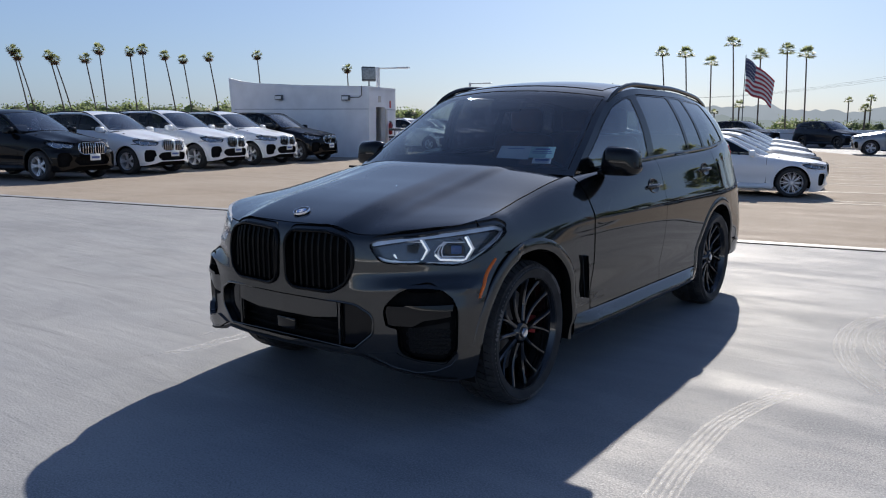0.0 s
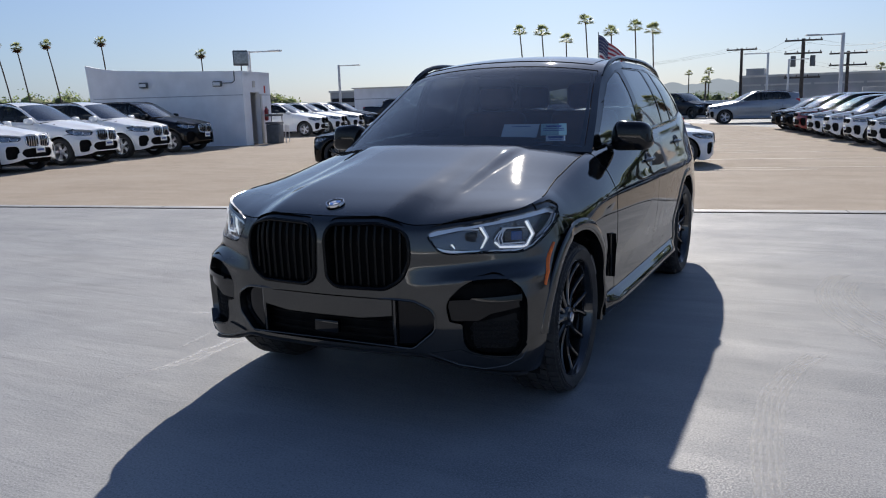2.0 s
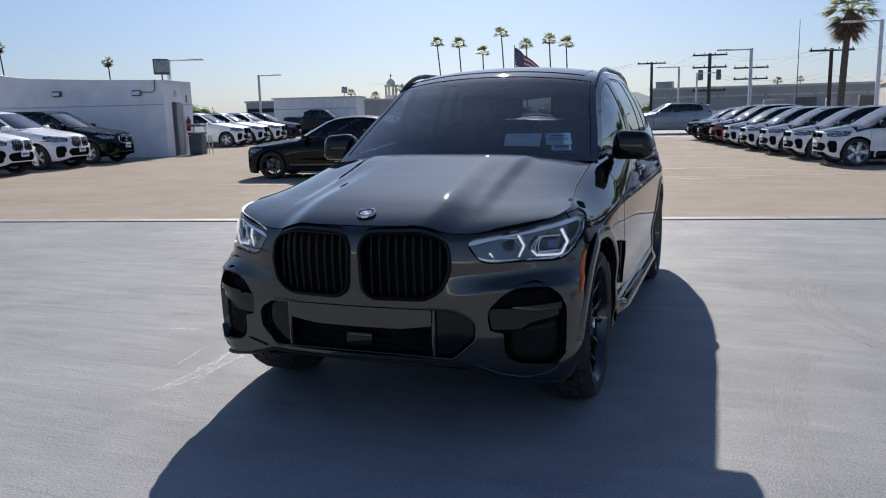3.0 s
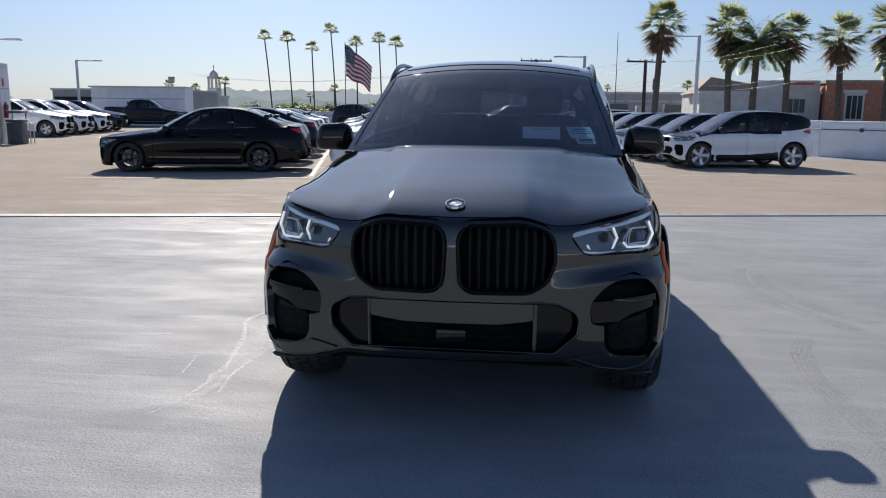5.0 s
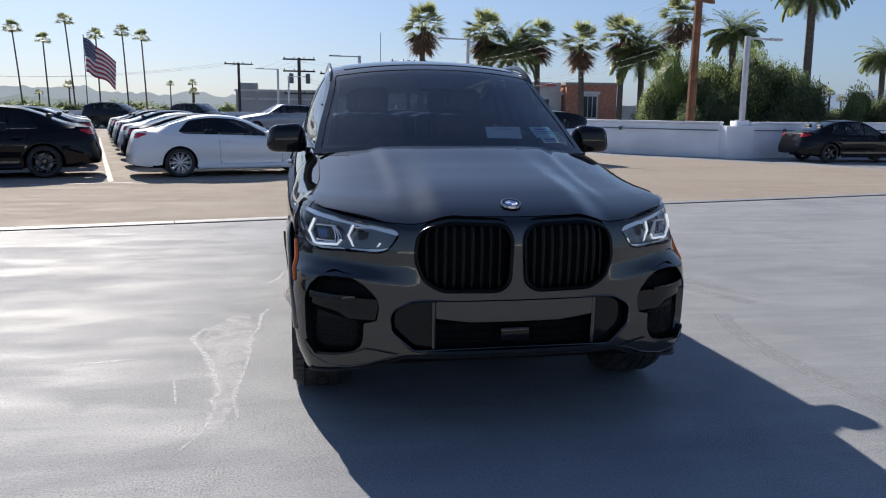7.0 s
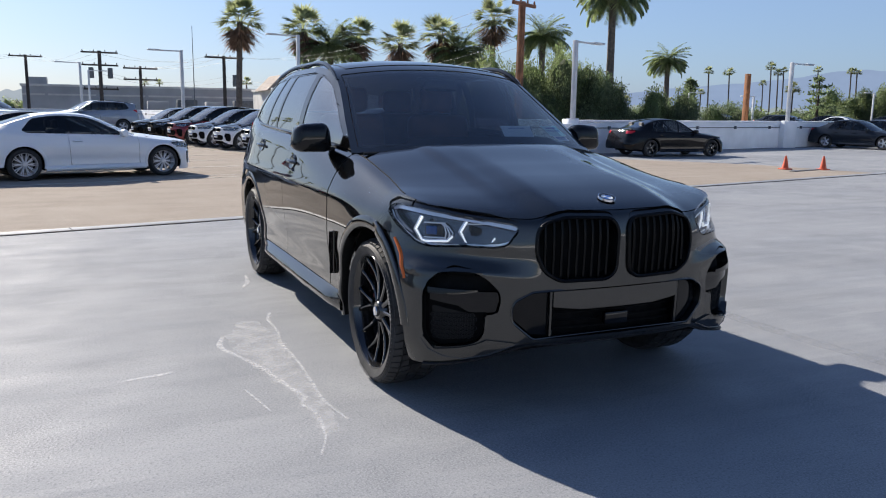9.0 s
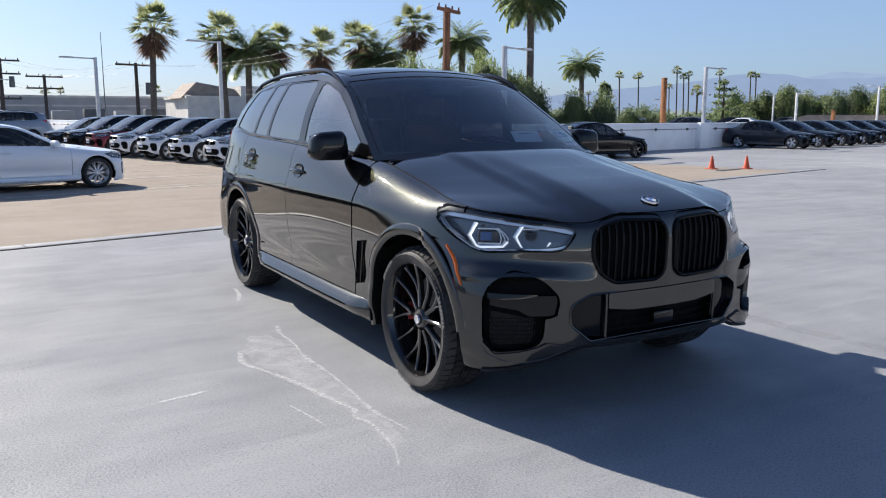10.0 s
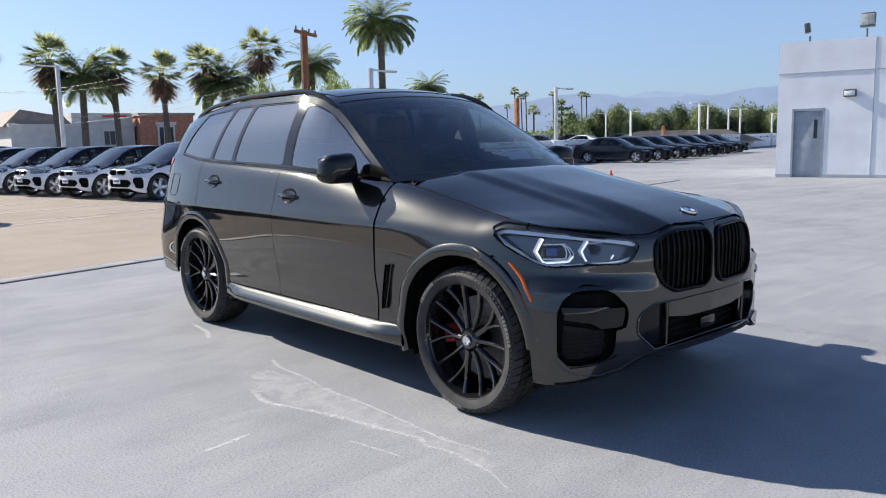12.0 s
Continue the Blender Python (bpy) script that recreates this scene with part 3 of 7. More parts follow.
LAMP = rounded([(1.168, .942), (1.11, .970), (.96, .962), (.78, .945), (.64, .926), (.53, .908), (.503, .886), (.555, .815), (.60, .804), (.75, .804), (.90, .796), (.95, .806), (1.04, .855)], .02, 3)
KIDNEY = rounded([(.43, .88), (.437, .78), (.405, .70), (.33, .656), (.08, .652), (.035, .688), (.026, .882), (.055, .932), (.30, .942), (.40, .918)], .03, 3)
DUCT = rounded([(-.37, .613), (-.46, .607), (-.537, .568), (-.552, .535), (-.550, .472), (-.452, .388), (.452, .388), (.550, .472), (.552, .535), (.537, .568), (.46, .607), (.37, .613)], .015, 2)
INTAKE = rounded([(.965, .60), (.925, .655), (.86, .697), (.79, .703), (.705, .700), (.66, .672), (.606, .612), (.598, .575), (.612, .506), (.665, .508), (.67, .42), (.69, .386), (.73, .368), (.89, .352), (.945, .37), (.965, .42)], .012, 3)


def build_car(name, label, sh, paint, hero=False, group="", m=None, grille="kidney", rim_r=.24, style=(5, .20, .02), lit=False, two_tone=None, rim_mat=None, plate=True, chrome_trim=False, rails=True, privacy=True, grille_mat=None):
    """A whole car: skin panels, glass, lamps, grille, wheels, seats."""
    car = thing(name, label, "car", None, group)
    fine = hero
    step = .022 if hero else .06
    qs = np.arange(0, QEND + step, step)
    hs = np.unique(np.round(np.concatenate([np.linspace(0, .8, 36 if hero else 13), np.linspace(.8, 1, 14 if hero else 6)]), 4))
    rimd = .018 if hero else .01
    gap = .0022 if hero else .004
    body2 = two_tone or paint
    mats = {"rim": rim_mat or M["rim_black"]}
    zb = lambda q, h: ZLO(q) + (ZUP(q) - ZLO(q)) * h
    fa, ra = sh.front_axle, sh.rear_axle

    def arches(y, z, r=None):
        r = r or sh.arch
        return np.minimum(np.hypot(y - fa, z - sh.tyre), np.hypot(y - ra, z - sh.tyre)) - r

    QF = KQ[5] + .02       # the bumper's rear edge, at the wheel arch
    d0, d1, d2 = sh.door
    zs = float(sh.zm(.385))      # top of the sill
    has_kidney, has_duct = grille in ("kidney", "small"), True
    kid = KIDNEY if grille == "kidney" else [(a * .86 + .01, .84 + (b - .80) * .55) for a, b in KIDNEY]

    # front bumper, one sheet from side to side
    def front(u, h):
        x, y, z = sh.wall(np.abs(u), h)
        return np.sign(u) * x, y, z

    def keep_bumper(u, h, x, y, z):
        q = np.abs(u)
        b = zb(q, h)
        f = np.minimum(arches(y, z) - gap, sh.ym(.745) - y)
        f = np.minimum(f, -inside(LAMP, q, b) - gap)
        if has_kidney:
            f = np.minimum(f, -inside(kid, q, b))
        f = np.minimum(f, -inside(DUCT, u, b))
        f = np.minimum(f, -inside(INTAKE, q, b))
        return np.minimum(f, np.where(q > 1.0, .83 - b, 1.0))
    qb = np.arange(-1.32, 1.32 + step, step)
    part("front_bumper", rim(sheet(front, qb, hs, keep_bumper), .03 if hero else .02), paint, car)

    # fenders, doors, rear quarters
    def side(s):
        P = sided(sh.wall, s)
        fl = s < 0

        def panel(name, keep, mat=paint, q0=1.0, q1=6.2, label=""):
            use = qs[(qs > q0) & (qs < q1)]
            return part(name, rim(sheet(P, use, hs, keep, flip=fl), rimd), mat, car, label)

        panel("fender", lambda q, h, x, y, z: np.minimum.reduce([
            arches(y, z) - gap, d0 - gap - y, np.where(zb(q, h) < .83 + gap, y - sh.ym(.745) - gap, q - 1.0 - gap), -inside(LAMP, q, zb(q, h)) - gap,
            z - zs * np.where(y > fa, 1, 0) - gap * 0]), q0=.75, q1=2.2)
        dl = lambda z: d1 + .10 * (np.clip(z - zs, 0, .8) - .4) * .5
        f_door = panel("front_door", lambda q, h, x, y, z: np.minimum.reduce([y - d0 - gap, dl(z) - gap - y, z - zs - gap]), q0=1.6, q1=4.0)
        two = len(sh.glass_y) == 4
        r_door = None if two else panel("rear_door", lambda q, h, x, y, z: np.minimum.reduce([y - dl(z) - gap, d2 - .02 - gap - y + .10 * ease(z, .6, 1.2), z - zs - gap, np.hypot(y - ra, z - sh.tyre) - sh.arch - .055]), q0=2.6, q1=5.2)
        panel("rear_quarter", lambda q, h, x, y, z: np.minimum.reduce([
            (y - dl(z) if two else np.maximum(y - (d2 - .02 + .10 * ease(z, .6, 1.2)), np.where(y > ra - .6, sh.arch + .055 - np.hypot(y - ra, z - sh.tyre), -1))) - gap, arches(y, z) - gap, z - zs * .9]), paint, q0=2.9, q1=QEND)
        # sill with a rounded step
        sy0, sy1 = fa + sh.arch + .01, ra - sh.arch - .01
        X = lambda y: np.asarray(sh.wall(sh.q_at(y), np.full(np.shape(y), .12))[0])

        def sill(y, a):
            prof_x = np.interp(a, [0, .12, .45, .6, .8, 1], [-.03, .004, .046, .050, .026, -.07])
            prof_z = np.interp(a, [0, .12, .45, .6, .8, 1], [.005, -.006, -.060, -.078, -.118, -.13])
            prof_x = np.where(prof_x > 0, prof_x * np.clip(np.minimum(y - sy0, sy1 - y) / .22 + .15, 0, 1), prof_x)
            return s * (X(y) + prof_x), y, zs + prof_z + .012 * np.clip((fa + 1.0 - y), 0, 1)
        part("side_skirt", sheet(sill, np.linspace(sy0, sy1, 24), np.linspace(0, 1, 13), flip=fl), paint if not two_tone else M["trim_black"], car)
        if two_tone:
            ql2 = qs[(qs > 1.2) & (qs < 5.4)]
            part("sill_cladding", sheet(sided(lambda q, h: sh.wall(q, h, -.006), s), ql2, np.linspace(0, .5, 22), lambda q, h, x, y, z: np.minimum.reduce([.30 + .085 * (y - fa - .4) - z, y - fa - sh.arch - .02, ra - sh.arch - .03 - y]), flip=fl), M["gloss_black"], car, "black sill wedge")
            part("belt_band", sheet(sided(lambda q, h: sh.wall(q, h, -.004), s), ql2, np.linspace(.7, 1, 16), lambda q, h, x, y, z: np.minimum(h - .90 + .05 * ease(y, 2.1, 2.2), ra - .35 - y), flip=fl), M["gloss_black"], car, "black band under the windows")
        # arch trims
        for ay, nm in ((fa, 0), (ra, 1)):
            def lip(a, w):
                r = sh.arch - .012 + .062 * w
                y, z = ay + np.cos(a) * r, sh.tyre + np.sin(a) * r
                q = sh.q_at(y)
                q = np.where(y < sh.ym(.75), np.interp(y, sh.wall(np.linspace(.9, 1.8, 60), np.full(60, .4))[1], np.linspace(.9, 1.8, 60)), q)
                h = np.clip((z - sh.zm(ZLO(q))) / (sh.zm(ZUP(q)) - sh.zm(ZLO(q))), 0, 1)
                x = sh.wall(q, h)[0]
                bulge = .009 * np.sqrt(np.clip(np.sin(np.pi * np.clip(w, 0, 1)), 0, 1)) - np.where(w < .02, .05, 0) - np.where(w > .98, .004, 0)
                return s * (x + bulge), y, z
            part("wheel_arch_trim", sheet(lip, np.linspace(-.28 if nm == 0 else .02, math.pi - .1 if nm == 0 else math.pi + .25, 48 if hero else 20), (0, .03, .12, .3, .5, .7, .88, .97, 1), flip=fl), paint, car)
        # greenhouse: frame, panes
        g = sh.glass_y
        U = sided(sh.upper, s)
        q0, q1 = sh.q_at(sh.ym(1.57)), sh.q_at(sh.tail)
        qu = np.linspace(q0, q1, 150 if hero else 46)
        wu = np.linspace(0, 1, 28 if hero else 9)
        top_w = .90

        def pane(a, b, slope_a, slope_b, grow=0.0):
            def f(q, w, x, y, z):
                zz = z - sh.top(q)[2]
                fr = sh.roof(y) - .052 - z + grow
                return np.minimum.reduce([fr, zz - .022 + grow, y - (a + slope_a * zz) + grow, (b + slope_b * zz) - y + grow])
            return f
        if len(g) == 8:
            panes = [pane(g[0], g[1], 0.0, -.02), pane(g[2], g[3], -.04, -.26), pane(g[4], g[5], -.26, -.40), pane(g[6], g[7], -.42, -.72)]
            hull = pane(g[0], g[7], 0.0, -.72, .012)
        elif len(g) == 6:
            panes = [pane(g[0], g[1], 0.0, -.02), pane(g[2], g[3], -.04, -.2), pane(g[4], g[5], -.2, -.6)]
            hull = pane(g[0], g[5], 0.0, -.6, .012)
        else:
            panes = [pane(g[0], g[1], 0, .1), pane(g[2], g[3], .1, -.9)]
            hull = pane(g[0], g[3], 0.0, -.9, .012)
        pillar = body2 if two_tone else paint
        part("window_surround", rim(sheet(U, qu, wu, lambda *a: -hull(*a), flip=fl), rimd), pillar, car)
        part("window_frame", rim(sheet(lambda q, w: (lambda r: (r[0] - s * .002, r[1], r[2]))(U(q, w)), qu, wu, lambda *a: np.minimum(hull(*a), -np.maximum.reduce([p(*a) for p in panes])), flip=fl), rimd), M["gloss_black"], car, "black window frame")
        for i, p in enumerate(panes):
            part("side_window", sheet(lambda q, w: (lambda r: (r[0] - s * .006, r[1], r[2]))(U(q, w)), qu, wu, lambda *a: p(*a) + .003, flip=fl), (M["lot_glass"] if not hero else M["side_glass"] if i == 0 else M["privacy"]), car, "tinted side window")
        # headlamp
        Pl = sided(lambda q, h: sh.wall(q, h), s)
        ql, hl = np.arange(.50, 1.25, .012 if hero else .035), np.linspace(.5, 1, 42 if hero else 16)
        lamp = part("headlight", rim(sheet(sided(lambda q, h: sh.wall(q, h, .062), s), ql, hl, wall_poly(sh, LAMP), flip=fl), -.06), M["lamp_black"] if hero else M["lamp_dark"], car, "clear headlight with white light tubes" if hero else "clear headlight")
        part("lens", sheet(sided(lambda q, h: sh.wall(q, h, .003), s), ql, hl, lambda *a: wall_poly(sh, LAMP)(*a), flip=fl), M["lens"], lamp)

        def on_lamp(q, z, sink):
            r = sh.wall(np.array([q]), np.array([sh.h_of(q, z)]), sink)
            return Vector((s * r[0][0], r[1][0], r[2][0]))
        if hero:
            # two bent light tubes, each before a dark lens block with bright trim
            for k, bent in enumerate((((.683, .300, .910), (.704, .320, .862), (.684, .312, .818), (.672, .306, .812), (.585, .250, .814), (.570, .238, .838)),
                                      ((.848, .428, .926), (.872, .448, .868), (.852, .428, .820), (.838, .415, .814), (.752, .358, .816), (.733, .344, .840)))):
                part("light_tube", tube([(s * a, b, c) for a, b, c in bent], .0046, 8), M["drl"], lamp)
                part("tube_back", tube([(s * (a - .004), b + .014, c) for a, b, c in bent], .011, 6), M["lamp_silver"], lamp, "silver reflector behind the tube")
                c = Vector((s * (.622, .792)[k], (.300, .412)[k], .864))
                turn = Matrix.Translation(c) @ Matrix.Rotation(s * (.45, .70)[k], 4, "Z")
                part("projector", moved(box(.092, .05, .056, 0, .012, 0, .010, 3), turn), M["lamp_block"], lamp, "dark grey projector block")
                part("projector_lens", moved(box(.052, .012, .040, s * .012, -.016, 0, .005, 3), turn), M["piano"] if k == 0 else M["blue_glass"], lamp, "dark projector lens" if k == 0 else "blue tinted projector lens")
                for d in (-.034, .034):
                    part("reflector", moved(box(.104, .02, .006, 0, -.004, d, .002), turn), M["lamp_silver"], lamp)
                for w_ in (.0, .016, .032):      # curved bright ribs beside each block
                    rib = [turn @ Vector((-s * (.052 + w_), -.012, -.036)), turn @ Vector((-s * (.058 + w_), -.016, -.010)), turn @ Vector((-s * (.050 + w_ * .6), -.014, .018)), turn @ Vector((-s * (.030 + w_ * .3), -.010, .036))]
                    part("reflector_rib", tube(rib, .0030, 5), M["lamp_silver"], lamp)
            rim_line = [(1.135, .932), (1.09, .895), (1.02, .852), (.965, .818), (.92, .805)]
            part("outer_tube", tube([on_lamp(a, b, .012) for a, b in rim_line], .0035, 6), M["drl_off"], lamp)
        else:
            for k, bent in enumerate(([(.732, .905), (.752, .875), (.715, .823), (.61, .815), (.58, .852)], [(.955, .921), (.985, .872), (.94, .826), (.86, .806), (.79, .813), (.765, .842)])):
                part("light_tube", tube([on_lamp(a, b, .022) for a, b in bent], .009, 5), M["drl_off"], lamp)
                part("reflector", tube([on_lamp(q_, z_, .04) for q_, z_ in ((((.60, .885), (.66, .905), (.71, .905)), ((.80, .90), (.87, .925), (.93, .93)))[k])], .010, 6, flat=.5), M["lamp_silver"], lamp)
        if hero:
            top_line = knots((.48, .892), (.53, .905), (.64, .926), (.78, .944), (.96, .961), (1.11, .968), (1.17, .942))
            low_line = knots((.50, .87), (.56, .815), (.61, .804), (.90, .797), (.96, .81), (1.04, .857), (1.17, .94))
            zq = lambda q, h: zb(q, h)
            part("lamp_brow", rim(sheet(sided(lambda q, h: sh.wall(q, h, .024), s), ql, hl, lambda q, h, x, y, z: np.minimum(inside(grown(LAMP, -.004), q, zq(q, h)), zq(q, h) - top_line(q) + .024), flip=fl), .012), M["lamp_silver"], lamp, "silver brow")
            part("lamp_bezel", rim(sheet(sided(lambda q, h: sh.wall(q, h, .026), s), ql, hl, lambda q, h, x, y, z: np.minimum(inside(grown(LAMP, -.003), q, zq(q, h)), low_line(q) + .013 - zq(q, h)), flip=fl), .012), M["lamp_silver"], lamp, "silver bezel")
            part("seam_backing", sheet(sided(lambda q, h: sh.wall(q, h, .013), s), np.arange(.9, 1.5, .02), np.linspace(.35, 1, 40), lambda q, h, x, y, z: np.minimum.reduce([-inside(grown(LAMP, .004), q, zb(q, h)), arches(y, z) - .01, -inside(grown(INTAKE, .01), q, zb(q, h)), zb(q, h) - .70]), flip=fl), paint, car)
            part("shut_line", tube([tuple(float(c) for c in np.array(sh.bonnet(np.array(s * .998), np.array(v))).ravel() + np.array((0, 0, .0005))) for v in np.linspace(.12, .97, 30)], .0032, 5), M["liner"], car)
        # tail lamp
        tq0, tq1 = sh.q_at(sh.length - .42), KQ[14] + .1
        part("tail_light", rim(sheet(sided(lambda q, h: sh.wall(q, h, -.006), s), np.linspace(tq0, tq1, 16), np.linspace(.80, .955, 8), lambda q, h, x, y, z: np.minimum(h - .80 - .12 * np.clip((tq0 + .25 - q) / .25, 0, 1), .955 - h) + 1e-4, flip=fl), .02), M["tail"], car, "red tail light")
        # mirror
        yb = g[0] - .02
        bx = float(sh.top(sh.q_at(yb))[0])
        bz = float(sh.top(sh.q_at(yb))[2])
        if hero:
            yb += .12
            bx, bz = (float(v) for v in np.array(sh.top(sh.q_at(yb)))[[0, 2]])
        house = box(.235 if hero else .265, .145, .172, 0, 0, 0, .055, 5)
        for v in house.verts:
            t = v.co.x / .12
            v.co.z *= 1 - .16 * t - .10 * max(0, v.co.y / .07)
            v.co.z += -.012 * t if v.co.z < 0 else .006 * t
            v.co.y += .035 * t * t
            v.co.x *= 1 - .10 * (v.co.z / .08)
        k = 1.0 if hero else .92
        mir = part("mirror", moved(house, Matrix.Translation((s * (bx + (.150 if hero else .155) * k), yb - .045, bz + .055)) @ Matrix.Diagonal((s * k, k, k, 1))), M["gloss_black"] if hero or two_tone else paint, car, "glossy black door mirror" if hero else "")
        foot = tube([(s * (bx - .02), yb - .02, bz - .03), (s * (bx + .04), yb - .035, bz - .012), (s * (bx + .10), yb - .03, bz + .0)], .03, 8, taper=(1.2, .9, .7), flat=.6)
        part("mirror_foot", foot, M["trim_black"], mir)
        part("mirror_glass", sheet(lambda a, b: (s * (bx + .155 * k + a * .095), yb + .028 + 0 * a, bz + .055 + b * .058), (-1, 0, 1), (-1, 1)), M["chrome"], mir)
        # door handles
        for hy, hz, dr in ((d1 - .167, 1.049, f_door), (d2 - .19, 1.112, r_door)):
            if dr is None:
                continue
            q = sh.q_at(hy)
            hh = sh.h_of(q, hz if hero else 1.03)
            px, py, pz = (float(v) for v in sh.wall(q, hh))
            cup = lathe([(.001, .0015), (.040, .002), (.047, .005), (.050, .001)], 28 if hero else 10)
            ax, az = (np.array(sh.wall(q, hh + e_))[[0, 2]] for e_ in (-.02, .02))
            lean = math.atan2(float(ax[0] - az[0]), float(az[1] - ax[1]))
            part("handle_recess", moved(cup, Matrix.Translation((s * (px + .001), py, pz)) @ Matrix.Diagonal((s, 1, 1, 1)) @ Matrix.Rotation(-lean, 4, "Y") @ Matrix.Diagonal((1, 1.75, 1.0, 1))), M["gloss_black"] if hero else paint, dr)
            bar = tube([(s * (px + .002), py - .108, pz - .002), (s * (px + .020), py - .075, pz), (s * (px + .026), py, pz + .002), (s * (px + .020), py + .075, pz + .003), (s * (px + .002), py + .108, pz + .002)], .0155, 10, taper=(.5, .95, 1, .95, .5), flat=.9)
            part("handle", bar, paint if not chrome_trim else M["chrome"], dr)
        # roof rail
        if rails:
            ys = np.linspace(g[0] + .48, sh.tail - .22, 30 if hero else 12)
            zz = sh.roof(ys) + .004 + .030 * np.clip(np.minimum((ys - ys[0]) / .30, (ys[-1] - ys) / .30), 0, 1) ** .8 - .008
            part("roof_rail", tube([(s * (sh.roof_half(y) - .006), y, z) for y, z in zip(ys, zz)], .014, 8, taper=[.7] + [1] * (len(ys) - 2) + [.6], flat=1.2), M["gloss_black"] if not chrome_trim else M["steel"], car, "black roof rail" if not chrome_trim else "")
        # wheels
        for ay in (fa, ra):
            xf = float(sh.wall(sh.q_at(ay), .35)[0])
            car_wheel(car, sh, xf - (.022 if ay == fa else .012), ay, s, rim_r, style, mats, fine, .275 if hero else .235)
        # intake in the bumper's corner
        qi, hi = np.arange(.60, 1.04, .012 if hero else .04), np.linspace(0, .75, 44 if hero else 14)
        part("air_intake", rim(sheet(sided(lambda q, h: sh.wall(q, h, .06), s), qi, hi, wall_poly(sh, grown(INTAKE, .002)), flip=fl), -.05), M["liner"], car, "black side air intake")
        if hero:
            for pts, sink, nm in (([(.925, .616), (.612, .606), (.606, .578), (.620, .514), (.735, .517), (.79, .548), (.93, .570)], .016, "intake_block"), ([(.935, .628), (.70, .618), (.70, .604), (.935, .598)], .004, "intake_blade")):
                part(nm, rim(sheet(sided(lambda q, h: sh.wall(q, h, sink), s), np.arange(.58, 1.0, .006), np.linspace(.22, .62, 110), wall_poly(sh, pts), flip=fl), .05), M["gloss_black"], car, "glossy black blade")
            part("intake_mesh", sheet(sided(lambda q, h: sh.wall(q, h, .045), s), np.arange(.66, .97, .02), np.linspace(.02, .5, 18), wall_poly(sh, [(.70, .50), (.93, .54), (.94, .40), (.89, .375), (.71, .39)]), flip=fl), M["mesh"], car, "black honeycomb mesh")
            for kq in range(9):
                for kz in range(6):
                    a, b = .705 + .026 * kq + .013 * (kz % 2), .395 + .020 * kz
                    if float(inside(INTAKE, a, b)) > .02:
                        c = on_lamp(a, b, .040)
                        ring = [c + Vector((math.cos(k * math.pi / 3) * .010, 0, math.sin(k * math.pi / 3) * .010)) for k in range(6)]
                        part("mesh_cell", tube(ring, .0022, 4, closed=True), M["trim_black"], car)
            part("corner_flap", rim(sheet(sided(lambda q, h: sh.wall(q, h, -.010), s), np.arange(.48, 1.0, .010), np.linspace(0, .4, 40), wall_poly(sh, [(.52, .371), (.66, .390), (.70, .372), (.78, .356), (.90, .345), (.962, .405), (.975, .39), (.93, .34), (.86, .312), (.76, .300), (.65, .320)]), flip=fl), .03), paint, car)
            flap = [(.52, .371), (.65, .320), (.76, .302), (.86, .314), (.93, .342), (.972, .39)]
            part("flap_edge", tube([on_lamp(a, b, -.010) for a, b in flap], .0045, 8, taper=(.4, 1, 1, 1, 1, .4)), paint, car)
            # side marker along the arch
            pts = []
            for a in np.linspace(math.radians(126), math.radians(150), 8):
                y, z = fa + math.cos(a) * (sh.arch + .085), sh.tyre + math.sin(a) * (sh.arch + .085)
                qq = np.linspace(.8, 1.9, 200)
                pz = sh.h_of(qq, z)
                q = float(np.interp(y, sh.wall(qq, np.clip(pz, 0, 1))[1], qq))
                r = sh.wall(q, sh.h_of(q, z), .0)
                pts.append((s * float(r[0]), float(r[1]), float(r[2])))
            part("side_marker", tube(pts, .013, 8, taper=(.7, .9, 1, 1, 1, 1, .9, .7), flat=.5), M["amber"], car, "amber side marker")
            # vent behind the front wheel
            def vent(y, b, dx):
                q = sh.q_at(y)
                return Vector((s * (float(sh.wall(q, sh.h_of(q, b))[0]) + dx), y, b))
            outer = [vent(a, b, .004) for a, b in ((1.394, .724), (1.424, .722), (1.446, .64), (1.488, .52), (1.490, .464), (1.480, .466), (1.440, .58))]
            vb = bmesh.new()
            vb.faces.new([vb.verts.new(p) for p in (outer if s > 0 else outer[::-1])])
            part("fender_vent", rim(vb, .02), M["gloss_black"], car, "tall black fender vent", False)
            part("vent_frame", tube(outer, .0045, 6, closed=True), paint, car)
            if s < 0:
                flap_y = ((4.24, 1.00), (4.24, 1.13), (4.27, 1.15), (4.40, 1.15), (4.42, 1.13), (4.41, 1.00), (4.38, .98), (4.27, .98))
                part("fuel_flap_line", tube([tuple(float(c) * (s if i == 0 else 1) for i, c in enumerate(sh.wall(sh.q_at(y), sh.h_of(sh.q_at(y), z), -.0005))) for y, z in flap_y], .0025, 5, closed=True), M["liner"], car)
            part("waist_trim", tube([tuple(np.array(U(sh.q_at(y), .035)).ravel() + np.array((s * .004, 0, 0))) for y in np.linspace(g[0] - .1, g[-1] - .02, 40)], .009, 6, flat=1.2), M["gloss_black"], car, "black waist trim")
    both(side)

    # rear bumper, tailgate below the glass, left simple: its back is turned away
    part("rear_bumper", sheet(lambda u, h: (lambda r: (np.sign(u) * r[0], r[1], r[2] - .0))(sh.wall(QEND - np.abs(u) * (QEND - KQ[12]) * 1.0, h, .012)), np.linspace(-1, 1, 31), np.linspace(0, 1, 12), flip=True), body2, car)
    rg = sh.rear_glass
